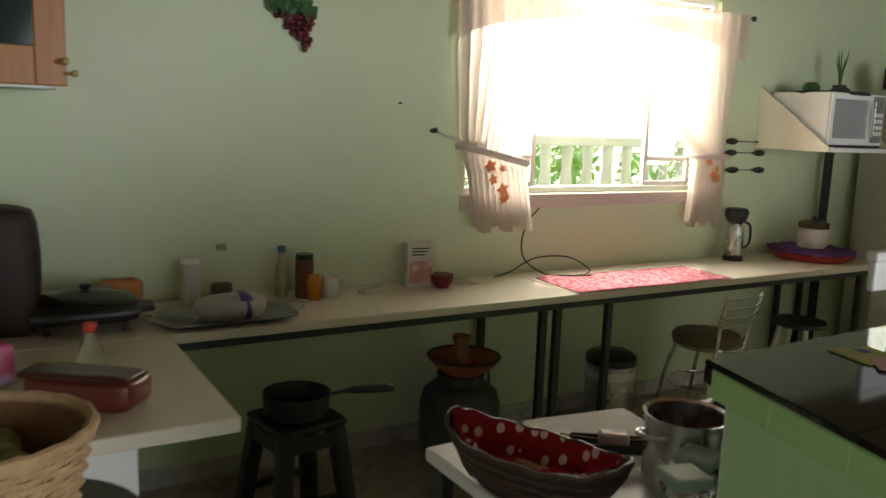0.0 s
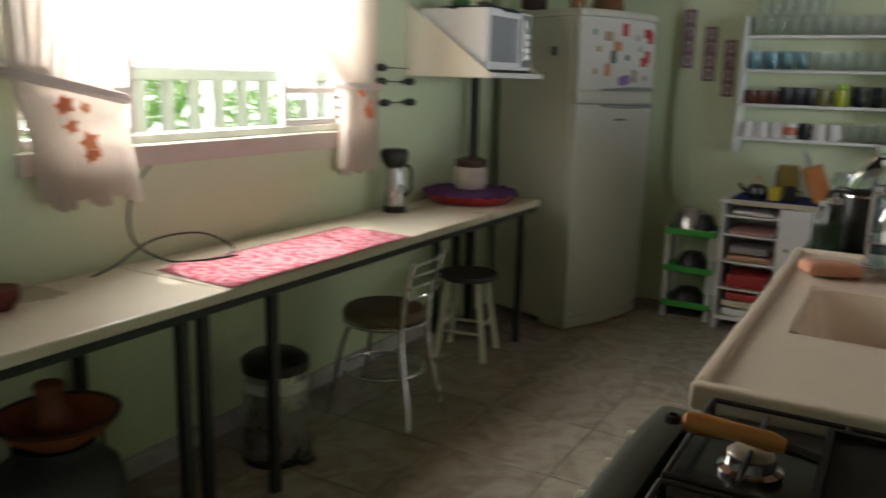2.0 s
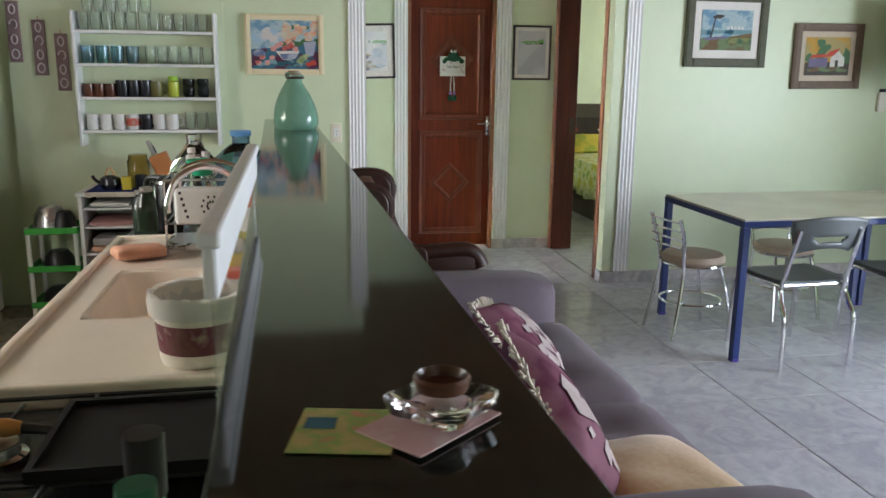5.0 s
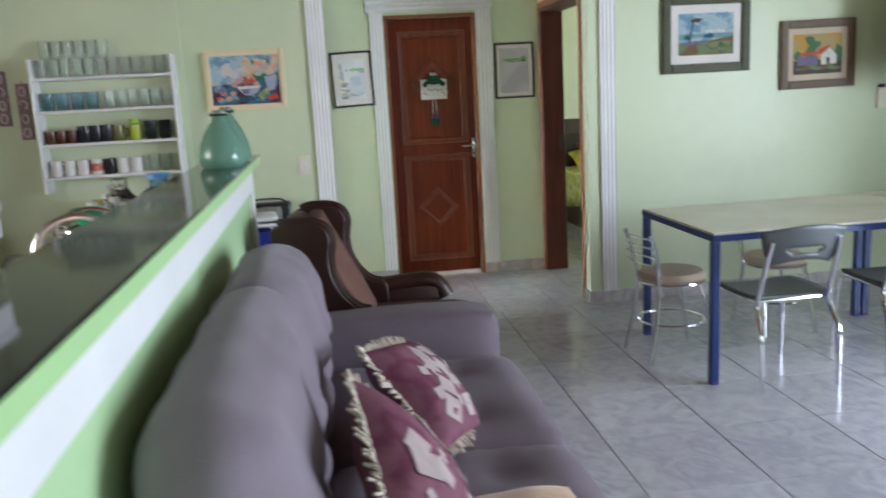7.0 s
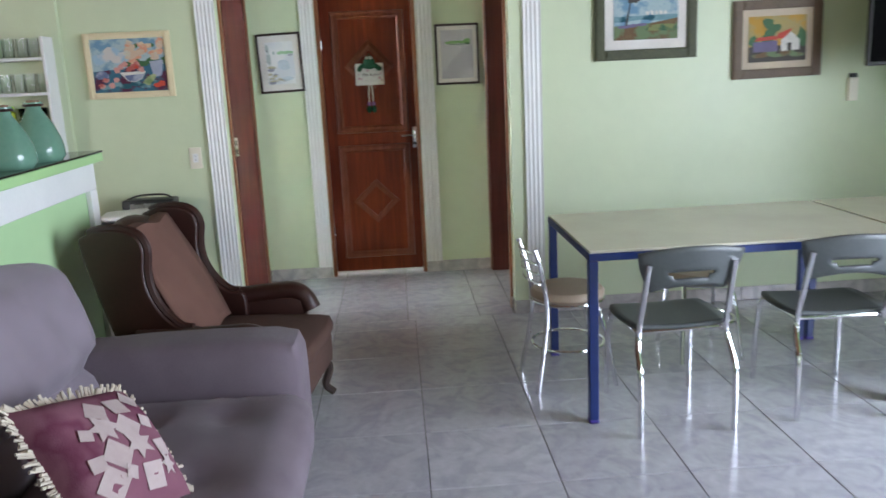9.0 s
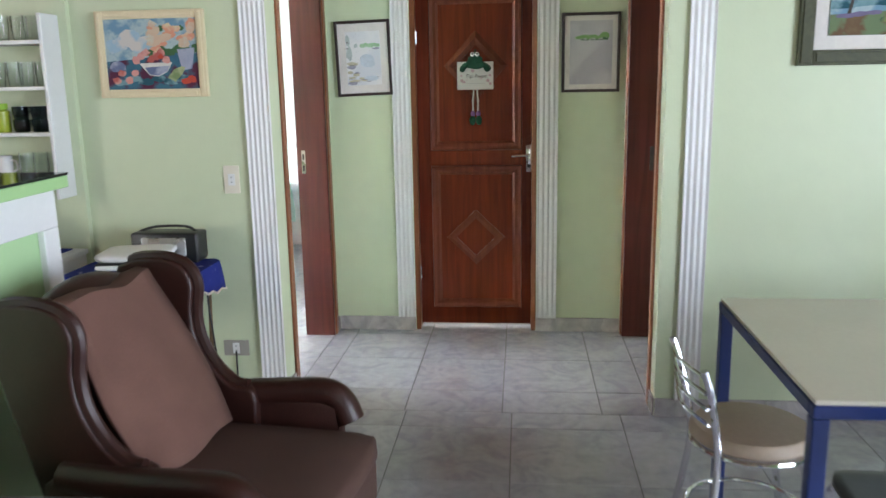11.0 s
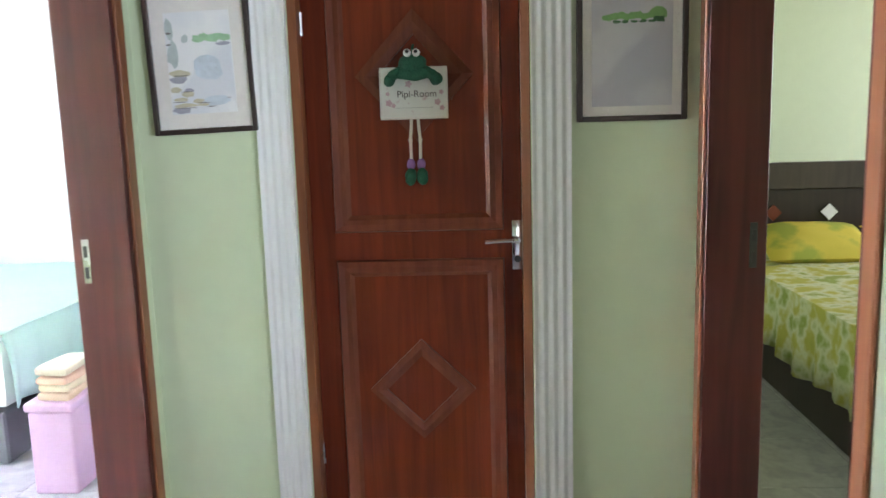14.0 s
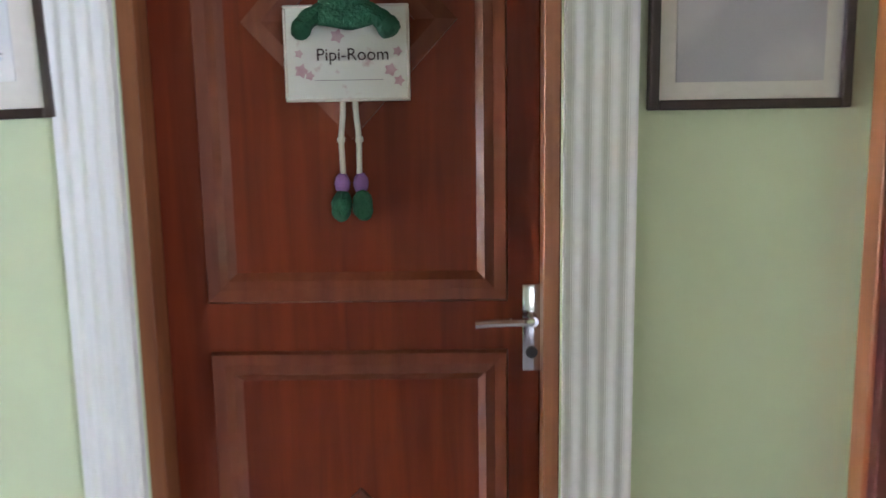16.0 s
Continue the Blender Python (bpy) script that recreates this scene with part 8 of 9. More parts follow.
# ---- stove ----
VX0, VX1, VY0, VY1, VZ = 1.25, 1.905, 0.615, 1.20, 0.868
st = thing("gas_stove", "black gas stove with its glass lid open", "stove")
part("body", boxes([(VX0, VX1, VY0 + 0.01, VY1 - 0.06, 0.05, VZ - 0.03)], 0.006), GREYPL, st)
part("front_panel", soft_box(VX0, VX1, VY1 - 0.075, VY1, 0.62, VZ + 0.005, 0.025, 4), surf("stove_front", (0.075, 0.085, 0.07), rough=0.4), st, "grey rounded front panel", smooth=True)
part("oven_door", boxes([(VX0 + 0.01, VX1 - 0.01, VY1 - 0.058, VY1 - 0.02, 0.14, 0.60)], 0.008), BLACK, st)
part("cooktop", boxes([(VX0 + 0.002, VX1 - 0.002, VY0, VY1 - 0.08, VZ - 0.028, VZ)], 0.006, 2), surf("cooktop_black", (0.02, 0.02, 0.022), rough=0.2), st, "black cooktop")
part("back_rail", boxes([(VX0, VX1, VY0 - 0.003, VY0 + 0.03, VZ, VZ + 0.015)], 0.003), STEEL, st)
for i in range(5):
    bm = bmn()
    rod(bm, (VX0 + 0.09 + 0.12 * i, VY1 - 0.004, 0.82), (VX0 + 0.09 + 0.12 * i, VY1 + 0.022, 0.82), 0.019, 14, 0.016)
    part("knob", bm, CREAM, st, "cream control knob", smooth=True)
CAPM = surf("burner_cap", (0.62, 0.58, 0.50), (0.50, 0.46, 0.38), rough=0.35, metal=0.6)
for x in (1.41, 1.71):
    for y in (0.78, 1.01):
        b = part("burner", lathed([(0, VZ + 0.001), (0.046, VZ + 0.001), (0.046, VZ + 0.008), (0.036, VZ + 0.012), (0.034, VZ + 0.026), (0, VZ + 0.026)], 24, (x, y, 0)), CHROME, st, "chrome burner ring", smooth=True)
        part("burner_cap", lathed([(0.032, VZ + 0.027), (0.034, VZ + 0.030), (0.026, VZ + 0.037), (0, VZ + 0.038)], 24, (x, y, 0)), CAPM, b, "beige domed burner cap", smooth=True)
for x0, x1 in ((VX0 + 0.02, 1.555), (1.575, VX1 - 0.02)):
    bm = bmn()
    for y in (VY0 + 0.055, 0.895, VY1 - 0.10):
        rod(bm, (x0, y, VZ + 0.03), (x1, y, VZ + 0.03), 0.0045, 6)
    for x in (x0, x1):
        rod(bm, (x, VY0 + 0.055, VZ + 0.03), (x, VY1 - 0.10, VZ + 0.03), 0.0045, 6)
        for y in (VY0 + 0.055, VY1 - 0.10):
            rod(bm, (x, y, VZ), (x, y, VZ + 0.03), 0.0045, 6)
    xm = (x0 + x1) / 2
    for y in (0.78, 1.01):
        for a in range(4):
            c, s_ = math.cos(a * math.pi / 2), math.sin(a * math.pi / 2)
            rod(bm, (xm + 0.03 * c, y + 0.03 * s_, VZ + 0.036), (xm + 0.125 * c, y + 0.105 * s_, VZ + 0.031), 0.004, 6)
    part("pan_support", bm, IRON, st, "black wire pan support", smooth=True)
LID = glass("lid_glass", (0.86, 0.95, 0.90), 0.01, alpha=0.22)
ld = part("glass_lid", boxes([(1.115, 1.925, 0.603, 0.608, 0.935, 1.30)], 0.002), LID, st, "upright clear glass lid")
ld.visible_shadow = False
part("lid_strip", boxes([(1.11, 1.93, 0.600, 0.613, 1.285, 1.342), (1.105, 1.935, 0.596, 0.617, 1.330, 1.346)], 0.004, 2), WHITE, ld, "white plastic strip along the lid")
part("lid_hinge", boxes([(1.30, 1.36, 0.598, 0.616, 0.90, 0.94), (1.80, 1.86, 0.598, 0.616, 0.90, 0.94)], 0.003), WHITE, ld)
gp = thing("griddle", "flat black cast griddle with a wooden handle lying on the stove", "griddle", (1.675, 0.785, VZ + 0.037))
bm = bmn()
ring_plate(bm, (-0.13, 0.13, -0.135, 0.135), (-0.12, 0.12, -0.125, 0.125), 0.0, 0.02, 0.011)
part("plate", bm, surf("cast_black", (0.012, 0.012, 0.013), (0.007, 0.007, 0.008), rough=0.6, spec=0.25, bump=0.05), gp)
bm = bmn()
tube(bm, [(0.02, 0.13, 0.012), (0.02, 0.17, 0.02), (0.02, 0.19, 0.022)], 0.008, 8)
part("handle_joint", bm, IRON, gp, smooth=True)
bm = bmn()
tube(bm, [(0.02, 0.18, 0.022), (0.018, 0.20, 0.024), (0.016, 0.24, 0.028), (0.012, 0.29, 0.03), (0.01, 0.315, 0.03), (0.01, 0.32, 0.03)], 0.014, 12, radii=[0.010, 0.015, 0.013, 0.016, 0.015, 0.008])
part("handle", bm, wood("handle_wood", (0.60, 0.28, 0.08), (0.48, 0.20, 0.05), rough=0.4, grain=(6, 1, 6)), gp, "turned light wooden handle", smooth=True)
part("end_ring", lathed([(0.006, 0), (0.012, 0.002), (0.012, 0.012), (0.006, 0.014)], 14, (0.01, 0.335, 0.022)), IRON, gp, smooth=True)

# ---- small work table between bar end and stove ----
wt_ = thing("work_table", "small white-topped work table pushed against the end of the bar", "table", (0.80, 0.60, 0))
part("top", boxes([(-0.07, 0.435, 0.03, 0.67, 0.82, 0.85)], 0.004), WHITE, wt_)
for x in (-0.05, 0.395):
    for y in (0.05, 0.63):
        part("leg", boxes([(x, x + 0.03, y, y + 0.03, 0, 0.819)], 0.002), IRON, wt_)
wc_ = thing("white_cloth", "white cloth folded flat on the work table", "cloth", (1.10, 1.10, 0.851), rz=-8)
part("cloth", soft_box(-0.14, 0.13, -0.15, 0.16, 0, 0.012, 0.005, 6, wob=0.004), surf("cotton_white", (0.80, 0.79, 0.76), rough=0.95, bump=0.3), wc_, smooth=True)
bb = thing("bread_basket", "long dark wicker basket lined with red dotted cloth", "basket", (0.79, 0.99, 0.851), rz=-68)
bb.scale = (0.72, 0.78, 0.9)
DOTS = spots("red_dots", (0.30, 0.012, 0.02), [(0.72, 0.55, 0.52)], scale=26, thresh=0.30, kind="dots")
bm = bmn()
n = 40
L_ = []
for k, (ax, ay, z) in enumerate(((0.15, 0.05, 0.0), (0.20, 0.075, 0.03), (0.245, 0.10, 0.075), (0.26, 0.11, 0.10))):
    L_.append([bm.verts.new((ax * math.cos(2 * math.pi * i / n), ay * math.sin(2 * math.pi * i / n), z + 0.03 * (k / 3) * math.cos(2 * math.pi * i / n) ** 4)) for i in range(n)])
for a, b in zip(L_, L_[1:]):
    for i in range(n):
        bm.faces.new((a[i], a[(i + 1) % n], b[(i + 1) % n], b[i]))
bm.faces.new(L_[0][::-1])
q = part("basket", bm, surf("wicker_black", (0.05, 0.022, 0.015), (0.02, 0.010, 0.008), rough=0.7, scale=60, bump=0.9), bb, smooth=True)
q.modifiers.new("thick", "SOLIDIFY").thickness = 0.006
for k in range(4):
    bm = bmn()
    ax, ay, z = 0.20 + 0.018 * k, 0.078 + 0.010 * k, 0.035 + 0.022 * k
    tube(bm, [(ax * math.cos(2 * math.pi * i / n), ay * math.sin(2 * math.pi * i / n), z + 0.03 * ((k + 1) / 4) * math.cos(2 * math.pi * i / n) ** 4 + 0.003 * math.sin(i * 2.2 + k)) for i in range(n)], 0.007, 6, closed=True)
    part("rim_weave", bm, surf("weave" + "abcd"[k], (0.07, 0.03, 0.02), rough=0.5, scale=50, bump=0.8), bb, smooth=True)
bm = bmn()
L_ = []
for k, (ax, ay, z) in enumerate(((0.235, 0.098, 0.095), (0.236, 0.094, 0.108), (0.21, 0.080, 0.075), (0.15, 0.05, 0.03), (0.05, 0.02, 0.022))):
    L_.append([bm.verts.new((ax * math.cos(2 * math.pi * i / n), ay * math.sin(2 * math.pi * i / n), z + 0.03 * math.cos(2 * math.pi * i / n) ** 4 * (k < 3) + 0.005 * math.sin(i * 1.9 + k))) for i in range(n)])
for a, b in zip(L_, L_[1:]):
    for i in range(n):
        bm.faces.new((a[i], a[(i + 1) % n], b[(i + 1) % n], b[i]))
bm.faces.new(L_[-1])
part("lining", bm, DOTS, bb, "red cloth lining with white dots", smooth=True)
brd = thing("bread_roll", "pale brown bread in a paper wrap inside the lined basket", "bread", (0.80, 0.97, 0.88), rz=-68)
brd.scale = (0.7, 0.75, 0.8)
part("bread", soft_box(-0.10, 0.10, -0.03, 0.03, 0, 0.045, 0.02, 6, wob=0.008), flat("crust", (0.50, 0.32, 0.16)), brd, smooth=True)
for i, (x, y, r_, h) in enumerate(((1.075, 0.90, 0.075, 0.13), (1.172, 0.765, 0.068, 0.125))):
    p = thing("saucepan", "steel saucepan with a reddish inside standing on the work table", "saucepan", (x, y, 0.864 if i == 0 else 0.851))
    part("body", lathed([(0, 0.004), (r_ * 0.95, 0), (r_, 0.012), (r_, h), (r_ + 0.006, h + 0.003), (r_ - 0.003, h), (r_ - 0.004, 0.016), (0, 0.012)], 28), STEEL, p, smooth=True)
    part("contents", lathed([(0, h * 0.5), (r_ - 0.005, h * 0.5)], 24), flat("pan_inside" + "ab"[i], (0.10, 0.02, 0.02)), p)
    bm = bmn()
    for s in (-1, 1):
        tube(bm, curve_pts([(s * r_, -0.025, h * 0.8), (s * (r_ + 0.03), -0.02, h * 0.82), (s * (r_ + 0.03), 0.02, h * 0.82), (s * r_, 0.025, h * 0.8)], 4), 0.005, 6)
    part("handle", bm, STEEL, p, smooth=True)
for i, (x, y, rz) in enumerate(((1.00, 0.80, 20), (0.915, 0.755, -15))):
    j = thing("glass_jar", "square glass jar with pale green lid on the table", "jar", (x, y, 0.851), rz)
    part("body", boxes([(-0.032, 0.032, -0.032, 0.032, 0, 0.10)], 0.008, 3), CLEAR, j, smooth=True)
    part("lid", boxes([(-0.034, 0.034, -0.034, 0.034, 0.101, 0.122)], 0.006, 2), surf("lid_green" + "ab"[i], (0.30, 0.40, 0.34), rough=0.4), j, "pale green lid")
ctr2 = thing("cutlery_tray", "dark tray with cutlery and a small packet on the white cloth", "tray", (1.06, 1.07, 0.864), rz=-35)
part("tray", boxes([(-0.085, 0.085, -0.03, 0.03, 0, 0.006), (-0.085, 0.085, -0.03, -0.026, 0.006, 0.018), (-0.085, 0.085, 0.026, 0.03, 0.006, 0.018)], 0.002), BLACK, ctr2)
part("packet", boxes([(-0.03, 0.03, -0.018, 0.018, 0.0065, 0.035)], 0.004), flat("pinkish", (0.55, 0.42, 0.40)), ctr2, "pinkish packet")
bm = bmn()
rod(bm, (-0.11, 0.0, 0.022), (-0.03, 0.005, 0.014), 0.004, 6)
rod(bm, (0.03, 0.01, 0.014), (0.10, 0.012, 0.02), 0.004, 6)
part("spoon", bm, CHROME, ctr2, smooth=True)
bottle("water_bottle", "clear plastic water bottle with green screw cap on the work table", "bottle", 0.972, 0.650, 0.851, [(0.036, 0), (0.042, 0.008), (0.042, 0.20), (0.038, 0.245), (0.013, 0.31), (0.013, 0.322), (0, 0.323)], CLEAR, (0.318, 0.343, 0.0145), surf("cap_green", (0.01, 0.16, 0.08), rough=0.4))
GRB = surf("green_bottle", (0.01, 0.22, 0.06), (0.008, 0.16, 0.045), rough=0.06)
bottle("wine_bottle", "green glass bottle with a black capsule on the work table", "bottle", 1.085, 0.665, 0.851, [(0.034, 0), (0.037, 0.01), (0.037, 0.18), (0.028, 0.215), (0.015, 0.25), (0.015, 0.28), (0, 0.28)], GRB, (0.275, 0.33, 0.017), BLACK)
for i in range(6):
    x = 0.83 + 0.05 * i
    u = thing("kitchen_utensil", "steel utensil hanging from a hook under the bar top", "utensil", (x, 0.587 + off(x), BZ - 0.062), group="hanging utensils")
    bm = bmn()
    tube(bm, curve_pts([(0, -0.018, 0.012), (0, 0.0, 0.0), (0, 0.004, -0.012), (0, 0.0, -0.018)], 4), 0.003, 6)
    part("hook", bm, STEEL, u, smooth=True)
    bm = bmn()
    rod(bm, (0, 0, -0.016), (0, 0, -0.12 - 0.02 * (i % 3)), 0.003, 6)
    part("handle", bm, STEEL if i % 2 else GREYPL, u, smooth=True)
    bm = bmn()
    bmesh.ops.create_icosphere(bm, subdivisions=2, radius=0.016, matrix=Matrix.Translation((0, 0.004, -0.14 - 0.02 * (i % 3))) @ Matrix.Diagonal((1, 0.5, 1.3, 1)))
    part("head", bm, (STEEL, P_OCHRE, GREYPL)[i % 3], u, smooth=True)

# ---- under and on the long counter ----
kc = bar_chair("chrome chair with a round brown padded seat under the cream counter", surf("vinyl_brown", (0.20, 0.14, 0.09), (0.14, 0.10, 0.065), rough=0.5), seat=0.47, back=0.71)
kc.matrix_basis = pose(3.25, 2.70, 0, 0, 0, 97)
wsx = thing("wooden_stool", "white-legged wooden stool with a dark round seat", "stool", (4.10, 2.76, 0), rz=12)
wsx.scale = (1, 1, 0.88)
part("seat", lathed([(0, 0.462), (0.14, 0.462), (0.155, 0.475), (0.15, 0.495), (0, 0.502)], 28), surf("seat_dark", (0.03, 0.02, 0.02), rough=0.5), wsx, "dark round seat", smooth=True)
for sx_ in (-1, 1):
    for sy_ in (-1, 1):
        bm = bmn()
        rod(bm, (sx_ * 0.13, sy_ * 0.13, 0), (sx_ * 0.075, sy_ * 0.075, 0.462), 0.017, 8, 0.015)
        part("leg", bm, CREAM, wsx, smooth=True)
for s in (-1, 1):
    bm = bmn()
    rod(bm, (-0.105, s * 0.105, 0.20), (0.105, s * 0.105, 0.20), 0.009, 8)
    part("stretcher", bm, CREAM, wsx, smooth=True)
    bm = bmn()
    rod(bm, (s * 0.11, -0.11, 0.16), (s * 0.11, 0.11, 0.16), 0.009, 8)
    part("stretcher", bm, CREAM, wsx, smooth=True)
bn = thing("pedal_bin", "round steel pedal bin with a dark lid under the counter", "bin", (2.68, 2.80, 0))
part("body", lathed([(0, 0.02), (0.118, 0.02), (0.12, 0.03), (0.12, 0.345), (0, 0.345)], 28), STEEL, bn, smooth=True)
part("lid", lathed([(0, 0.35), (0.127, 0.35), (0.127, 0.385), (0.10, 0.405), (0, 0.412)], 28), BLACK, bn, smooth=True)
part("base", lathed([(0, 0), (0.128, 0), (0.128, 0.02), (0, 0.02)], 28), BLACK, bn, smooth=True)
part("pedal", boxes([(-0.03, 0.03, -0.165, -0.11, 0.01, 0.025)], 0.003), BLACK, bn)
part("bag_edge", lathed([(0.1215, 0.28), (0.124, 0.30), (0.1215, 0.32)], 28), cloth_thin("bag_white", (0.8, 0.8, 0.8), 0.3), bn, "white bag edge", smooth=True)
gc_ = thing("gas_cylinder", "dark grey gas cylinder with a collar ring under the counter", "gas cylinder", (1.79, 2.80, 0))
part("body", lathed([(0, 0.02), (0.14, 0.02), (0.175, 0.07), (0.18, 0.12), (0.18, 0.27), (0.165, 0.33), (0.11, 0.375), (0, 0.385)], 32), surf("cylinder_grey", (0.045, 0.05, 0.052), rough=0.5, scale=8, bump=0.15), gc_, smooth=True)
part("foot_ring", lathed([(0.13, 0), (0.14, 0), (0.14, 0.05), (0.13, 0.05)], 28), IRON, gc_, smooth=True)
part("collar", lathed([(0.10, 0.365), (0.106, 0.365), (0.106, 0.413), (0.10, 0.413)], 28), IRON, gc_, smooth=True)
bm = bmn()
tube(bm, curve_pts([(0.05, 0.0, 0.40), (0.17, 0.05, 0.40), (0.24, 0.12, 0.25), (0.30, 0.2, 0.08), (0.36, 0.24, 0.012)], 6), 0.007, 6)
part("hose", bm, GREYPL, gc_, smooth=True)
cp = thing("clay_pot", "wide orange clay dish with a dark rim on the gas cylinder", "clay pot", (1.79, 2.78, 0.414))
cp.scale = (0.9, 0.9, 0.9)
CLAY = surf("terracotta", (0.34, 0.11, 0.04), (0.24, 0.07, 0.025), rough=0.7, scale=9, bump=0.3)
part("dish", lathed([(0, 0), (0.08, 0.0), (0.15, 0.05), (0.178, 0.082), (0.17, 0.086), (0.14, 0.056), (0.07, 0.012), (0, 0.010)], 32), CLAY, cp, smooth=True)
part("rim", lathed([(0.168, 0.086), (0.178, 0.083), (0.182, 0.094), (0.168, 0.096)], 32), surf("rim_dark", (0.06, 0.025, 0.015), rough=0.5), cp, "dark brown rim", smooth=True)
ck = thing("clay_jug", "small brown clay jug lying in the clay dish", "jug", (1.78, 2.79, 0.436))
part("jug", lathed([(0, 0), (0.045, 0.0), (0.055, 0.04), (0.04, 0.085), (0.032, 0.11), (0.042, 0.145), (0.038, 0.15), (0, 0.148)], 20), surf("clay_brown", (0.22, 0.07, 0.035), rough=0.5, bump=0.2), ck, smooth=True)
bs = thing("plastic_stool", "square black plastic stool with four splayed legs", "stool", (0.92, 2.52, 0), rz=10)
part("seat", soft_box(-0.135, 0.135, -0.135, 0.135, 0.42, 0.455, 0.02, 4), BLACK, bs, smooth=True)
part("skirt", boxes([(-0.128, 0.128, -0.128, -0.12, 0.36, 0.42), (-0.128, 0.128, 0.12, 0.128, 0.36, 0.42), (-0.128, -0.12, -0.12, 0.12, 0.36, 0.42), (0.12, 0.128, -0.12, 0.12, 0.36, 0.42)], 0.003), BLACK, bs)
for sx_ in (-1, 1):
    for sy_ in (-1, 1):
        bm = boxes([(-0.028, 0.028, -0.028, 0.028, 0, 0.43)], 0.008, 2)
        for v in bm.verts:
            k = 1 - v.co.z / 0.43
            v.co.x += sx_ * (0.10 + 0.05 * k)
            v.co.y += sy_ * (0.10 + 0.05 * k)
        part("leg", bm, BLACK, bs, smooth=True)
for s in (-1, 1):
    part("cross_brace", boxes([(-0.12, 0.12, s * 0.125 - 0.01, s * 0.125 + 0.01, 0.15, 0.18)], 0.003), BLACK, bs)
sp_ = thing("saucepan", "black saucepan with a long handle standing on the plastic stool", "saucepan", (0.92, 2.52, 0.456), rz=-18)
part("body", lathed([(0, 0.003), (0.10, 0), (0.115, 0.01), (0.12, 0.085), (0.116, 0.085), (0.10, 0.012), (0, 0.01)], 28), BLACK, sp_, smooth=True)
bm = bmn()
tube(bm, [(0.115, 0, 0.07), (0.17, 0, 0.08), (0.20, 0, 0.082), (0.34, 0, 0.085), (0.35, 0, 0.085)], 0.01, 8, radii=[0.006, 0.007, 0.014, 0.017, 0.010])
part("handle", bm, BLACK, sp_, smooth=True)

ty = thing("serving_tray", "rectangular dull steel serving tray with handles at the counter edge", "tray", (0.73, 2.72, CT))
bm = bmn()
rings = []
for a_, b_, z in ((0.0, 0.0, 0.004), (0.195, 0.095, 0.004), (0.225, 0.118, 0.022), (0.242, 0.132, 0.024), (0.242, 0.132, 0.020), (0.222, 0.116, 0.016), (0.195, 0.095, 0.0), (0.0, 0.0, 0.0)):
    n = 40
    if a_ == 0:
        rings.append([bm.verts.new((0, 0, z))])
    else:
        rings.append([bm.verts.new((a_ * math.copysign(abs(math.cos(2 * math.pi * i / n)) ** 0.35, math.cos(2 * math.pi * i / n)), b_ * math.copysign(abs(math.sin(2 * math.pi * i / n)) ** 0.35, math.sin(2 * math.pi * i / n)), z)) for i in range(n)])
for p_, q_ in zip(rings, rings[1:]):
    for i in range(40):
        k = (i + 1) % 40
        if len(p_) == 1:
            bm.faces.new((p_[0], q_[i], q_[k]))
        elif len(q_) == 1:
            bm.faces.new((p_[k], p_[i], q_[0]))
        else:
            bm.faces.new((p_[i], q_[i], q_[k], p_[k]))
bmesh.ops.recalc_face_normals(bm, faces=bm.faces[:])
part("tray", bm, surf("tray_steel", (0.32, 0.31, 0.29), (0.22, 0.21, 0.20), rough=0.3, metal=1.0, scale=9), ty, smooth=True)
for s in (-1, 1):
    bm = bmn()
    tube(bm, curve_pts([(s * 0.235, -0.04, 0.02), (s * 0.28, -0.03, 0.035), (s * 0.28, 0.03, 0.035), (s * 0.235, 0.04, 0.02)], 5), 0.006, 6)
    part("handle", bm, STEEL, ty, smooth=True)
bg = thing("food_bag", "white bag with a purple band lying on the steel tray", "bag", (0.75, 2.73, CT + 0.006))
bg.scale = (0.85, 0.9, 0.9)
part("bag", soft_box(-0.15, 0.13, -0.07, 0.07, 0, 0.085, 0.05, 10, puff=0.01, wob=0.02, seed=9), surf("bag_pale", (0.50, 0.46, 0.44), (0.38, 0.34, 0.33), rough=0.5, bump=0.4), bg, smooth=True)
part("band", soft_box(0.0, 0.09, -0.078, 0.078, 0.0, 0.10, 0.05, 8, puff=0.01, wob=0.012, seed=2), surf("band_purple", (0.10, 0.06, 0.22), rough=0.5), bg, "purple printed band", smooth=True)
ZK = CT + 0.0005
bottle("shaker", "tall white plastic canister against the wall", "canister", 0.66, 2.98, ZK, [(0.036, 0), (0.038, 0.01), (0.034, 0.12), (0.036, 0.165), (0, 0.165)], surf("canister", (0.60, 0.58, 0.52), rough=0.4), (0.166, 0.182, 0.035), WHITE)
bottle("glass_bottle", "glass bottle half full of brown grains with a green cap", "bottle", 0.78, 2.98, ZK, [(0.038, 0), (0.04, 0.01), (0.04, 0.075), (0, 0.075)], flat("grains", (0.10, 0.06, 0.04)), (0.21, 0.232, 0.018), P_GREEN)
bottle("sauce_bottle", "slim pale bottle with a dark blue cap", "bottle", 1.03, 3.0, ZK, [(0.022, 0), (0.024, 0.01), (0.024, 0.12), (0.012, 0.16), (0.012, 0.185), (0, 0.185)], surf("oil", (0.34, 0.34, 0.18), rough=0.2), (0.185, 0.21, 0.016), P_BLUE)
bottle("spice_jar", "brown and orange spice jar with a dark lid", "jar", 1.115, 2.965, ZK, [(0.036, 0), (0.038, 0.006), (0.038, 0.155), (0, 0.155)], surf("coffee_brown", (0.16, 0.05, 0.02), rough=0.4), (0.156, 0.18, 0.036), BLACK)
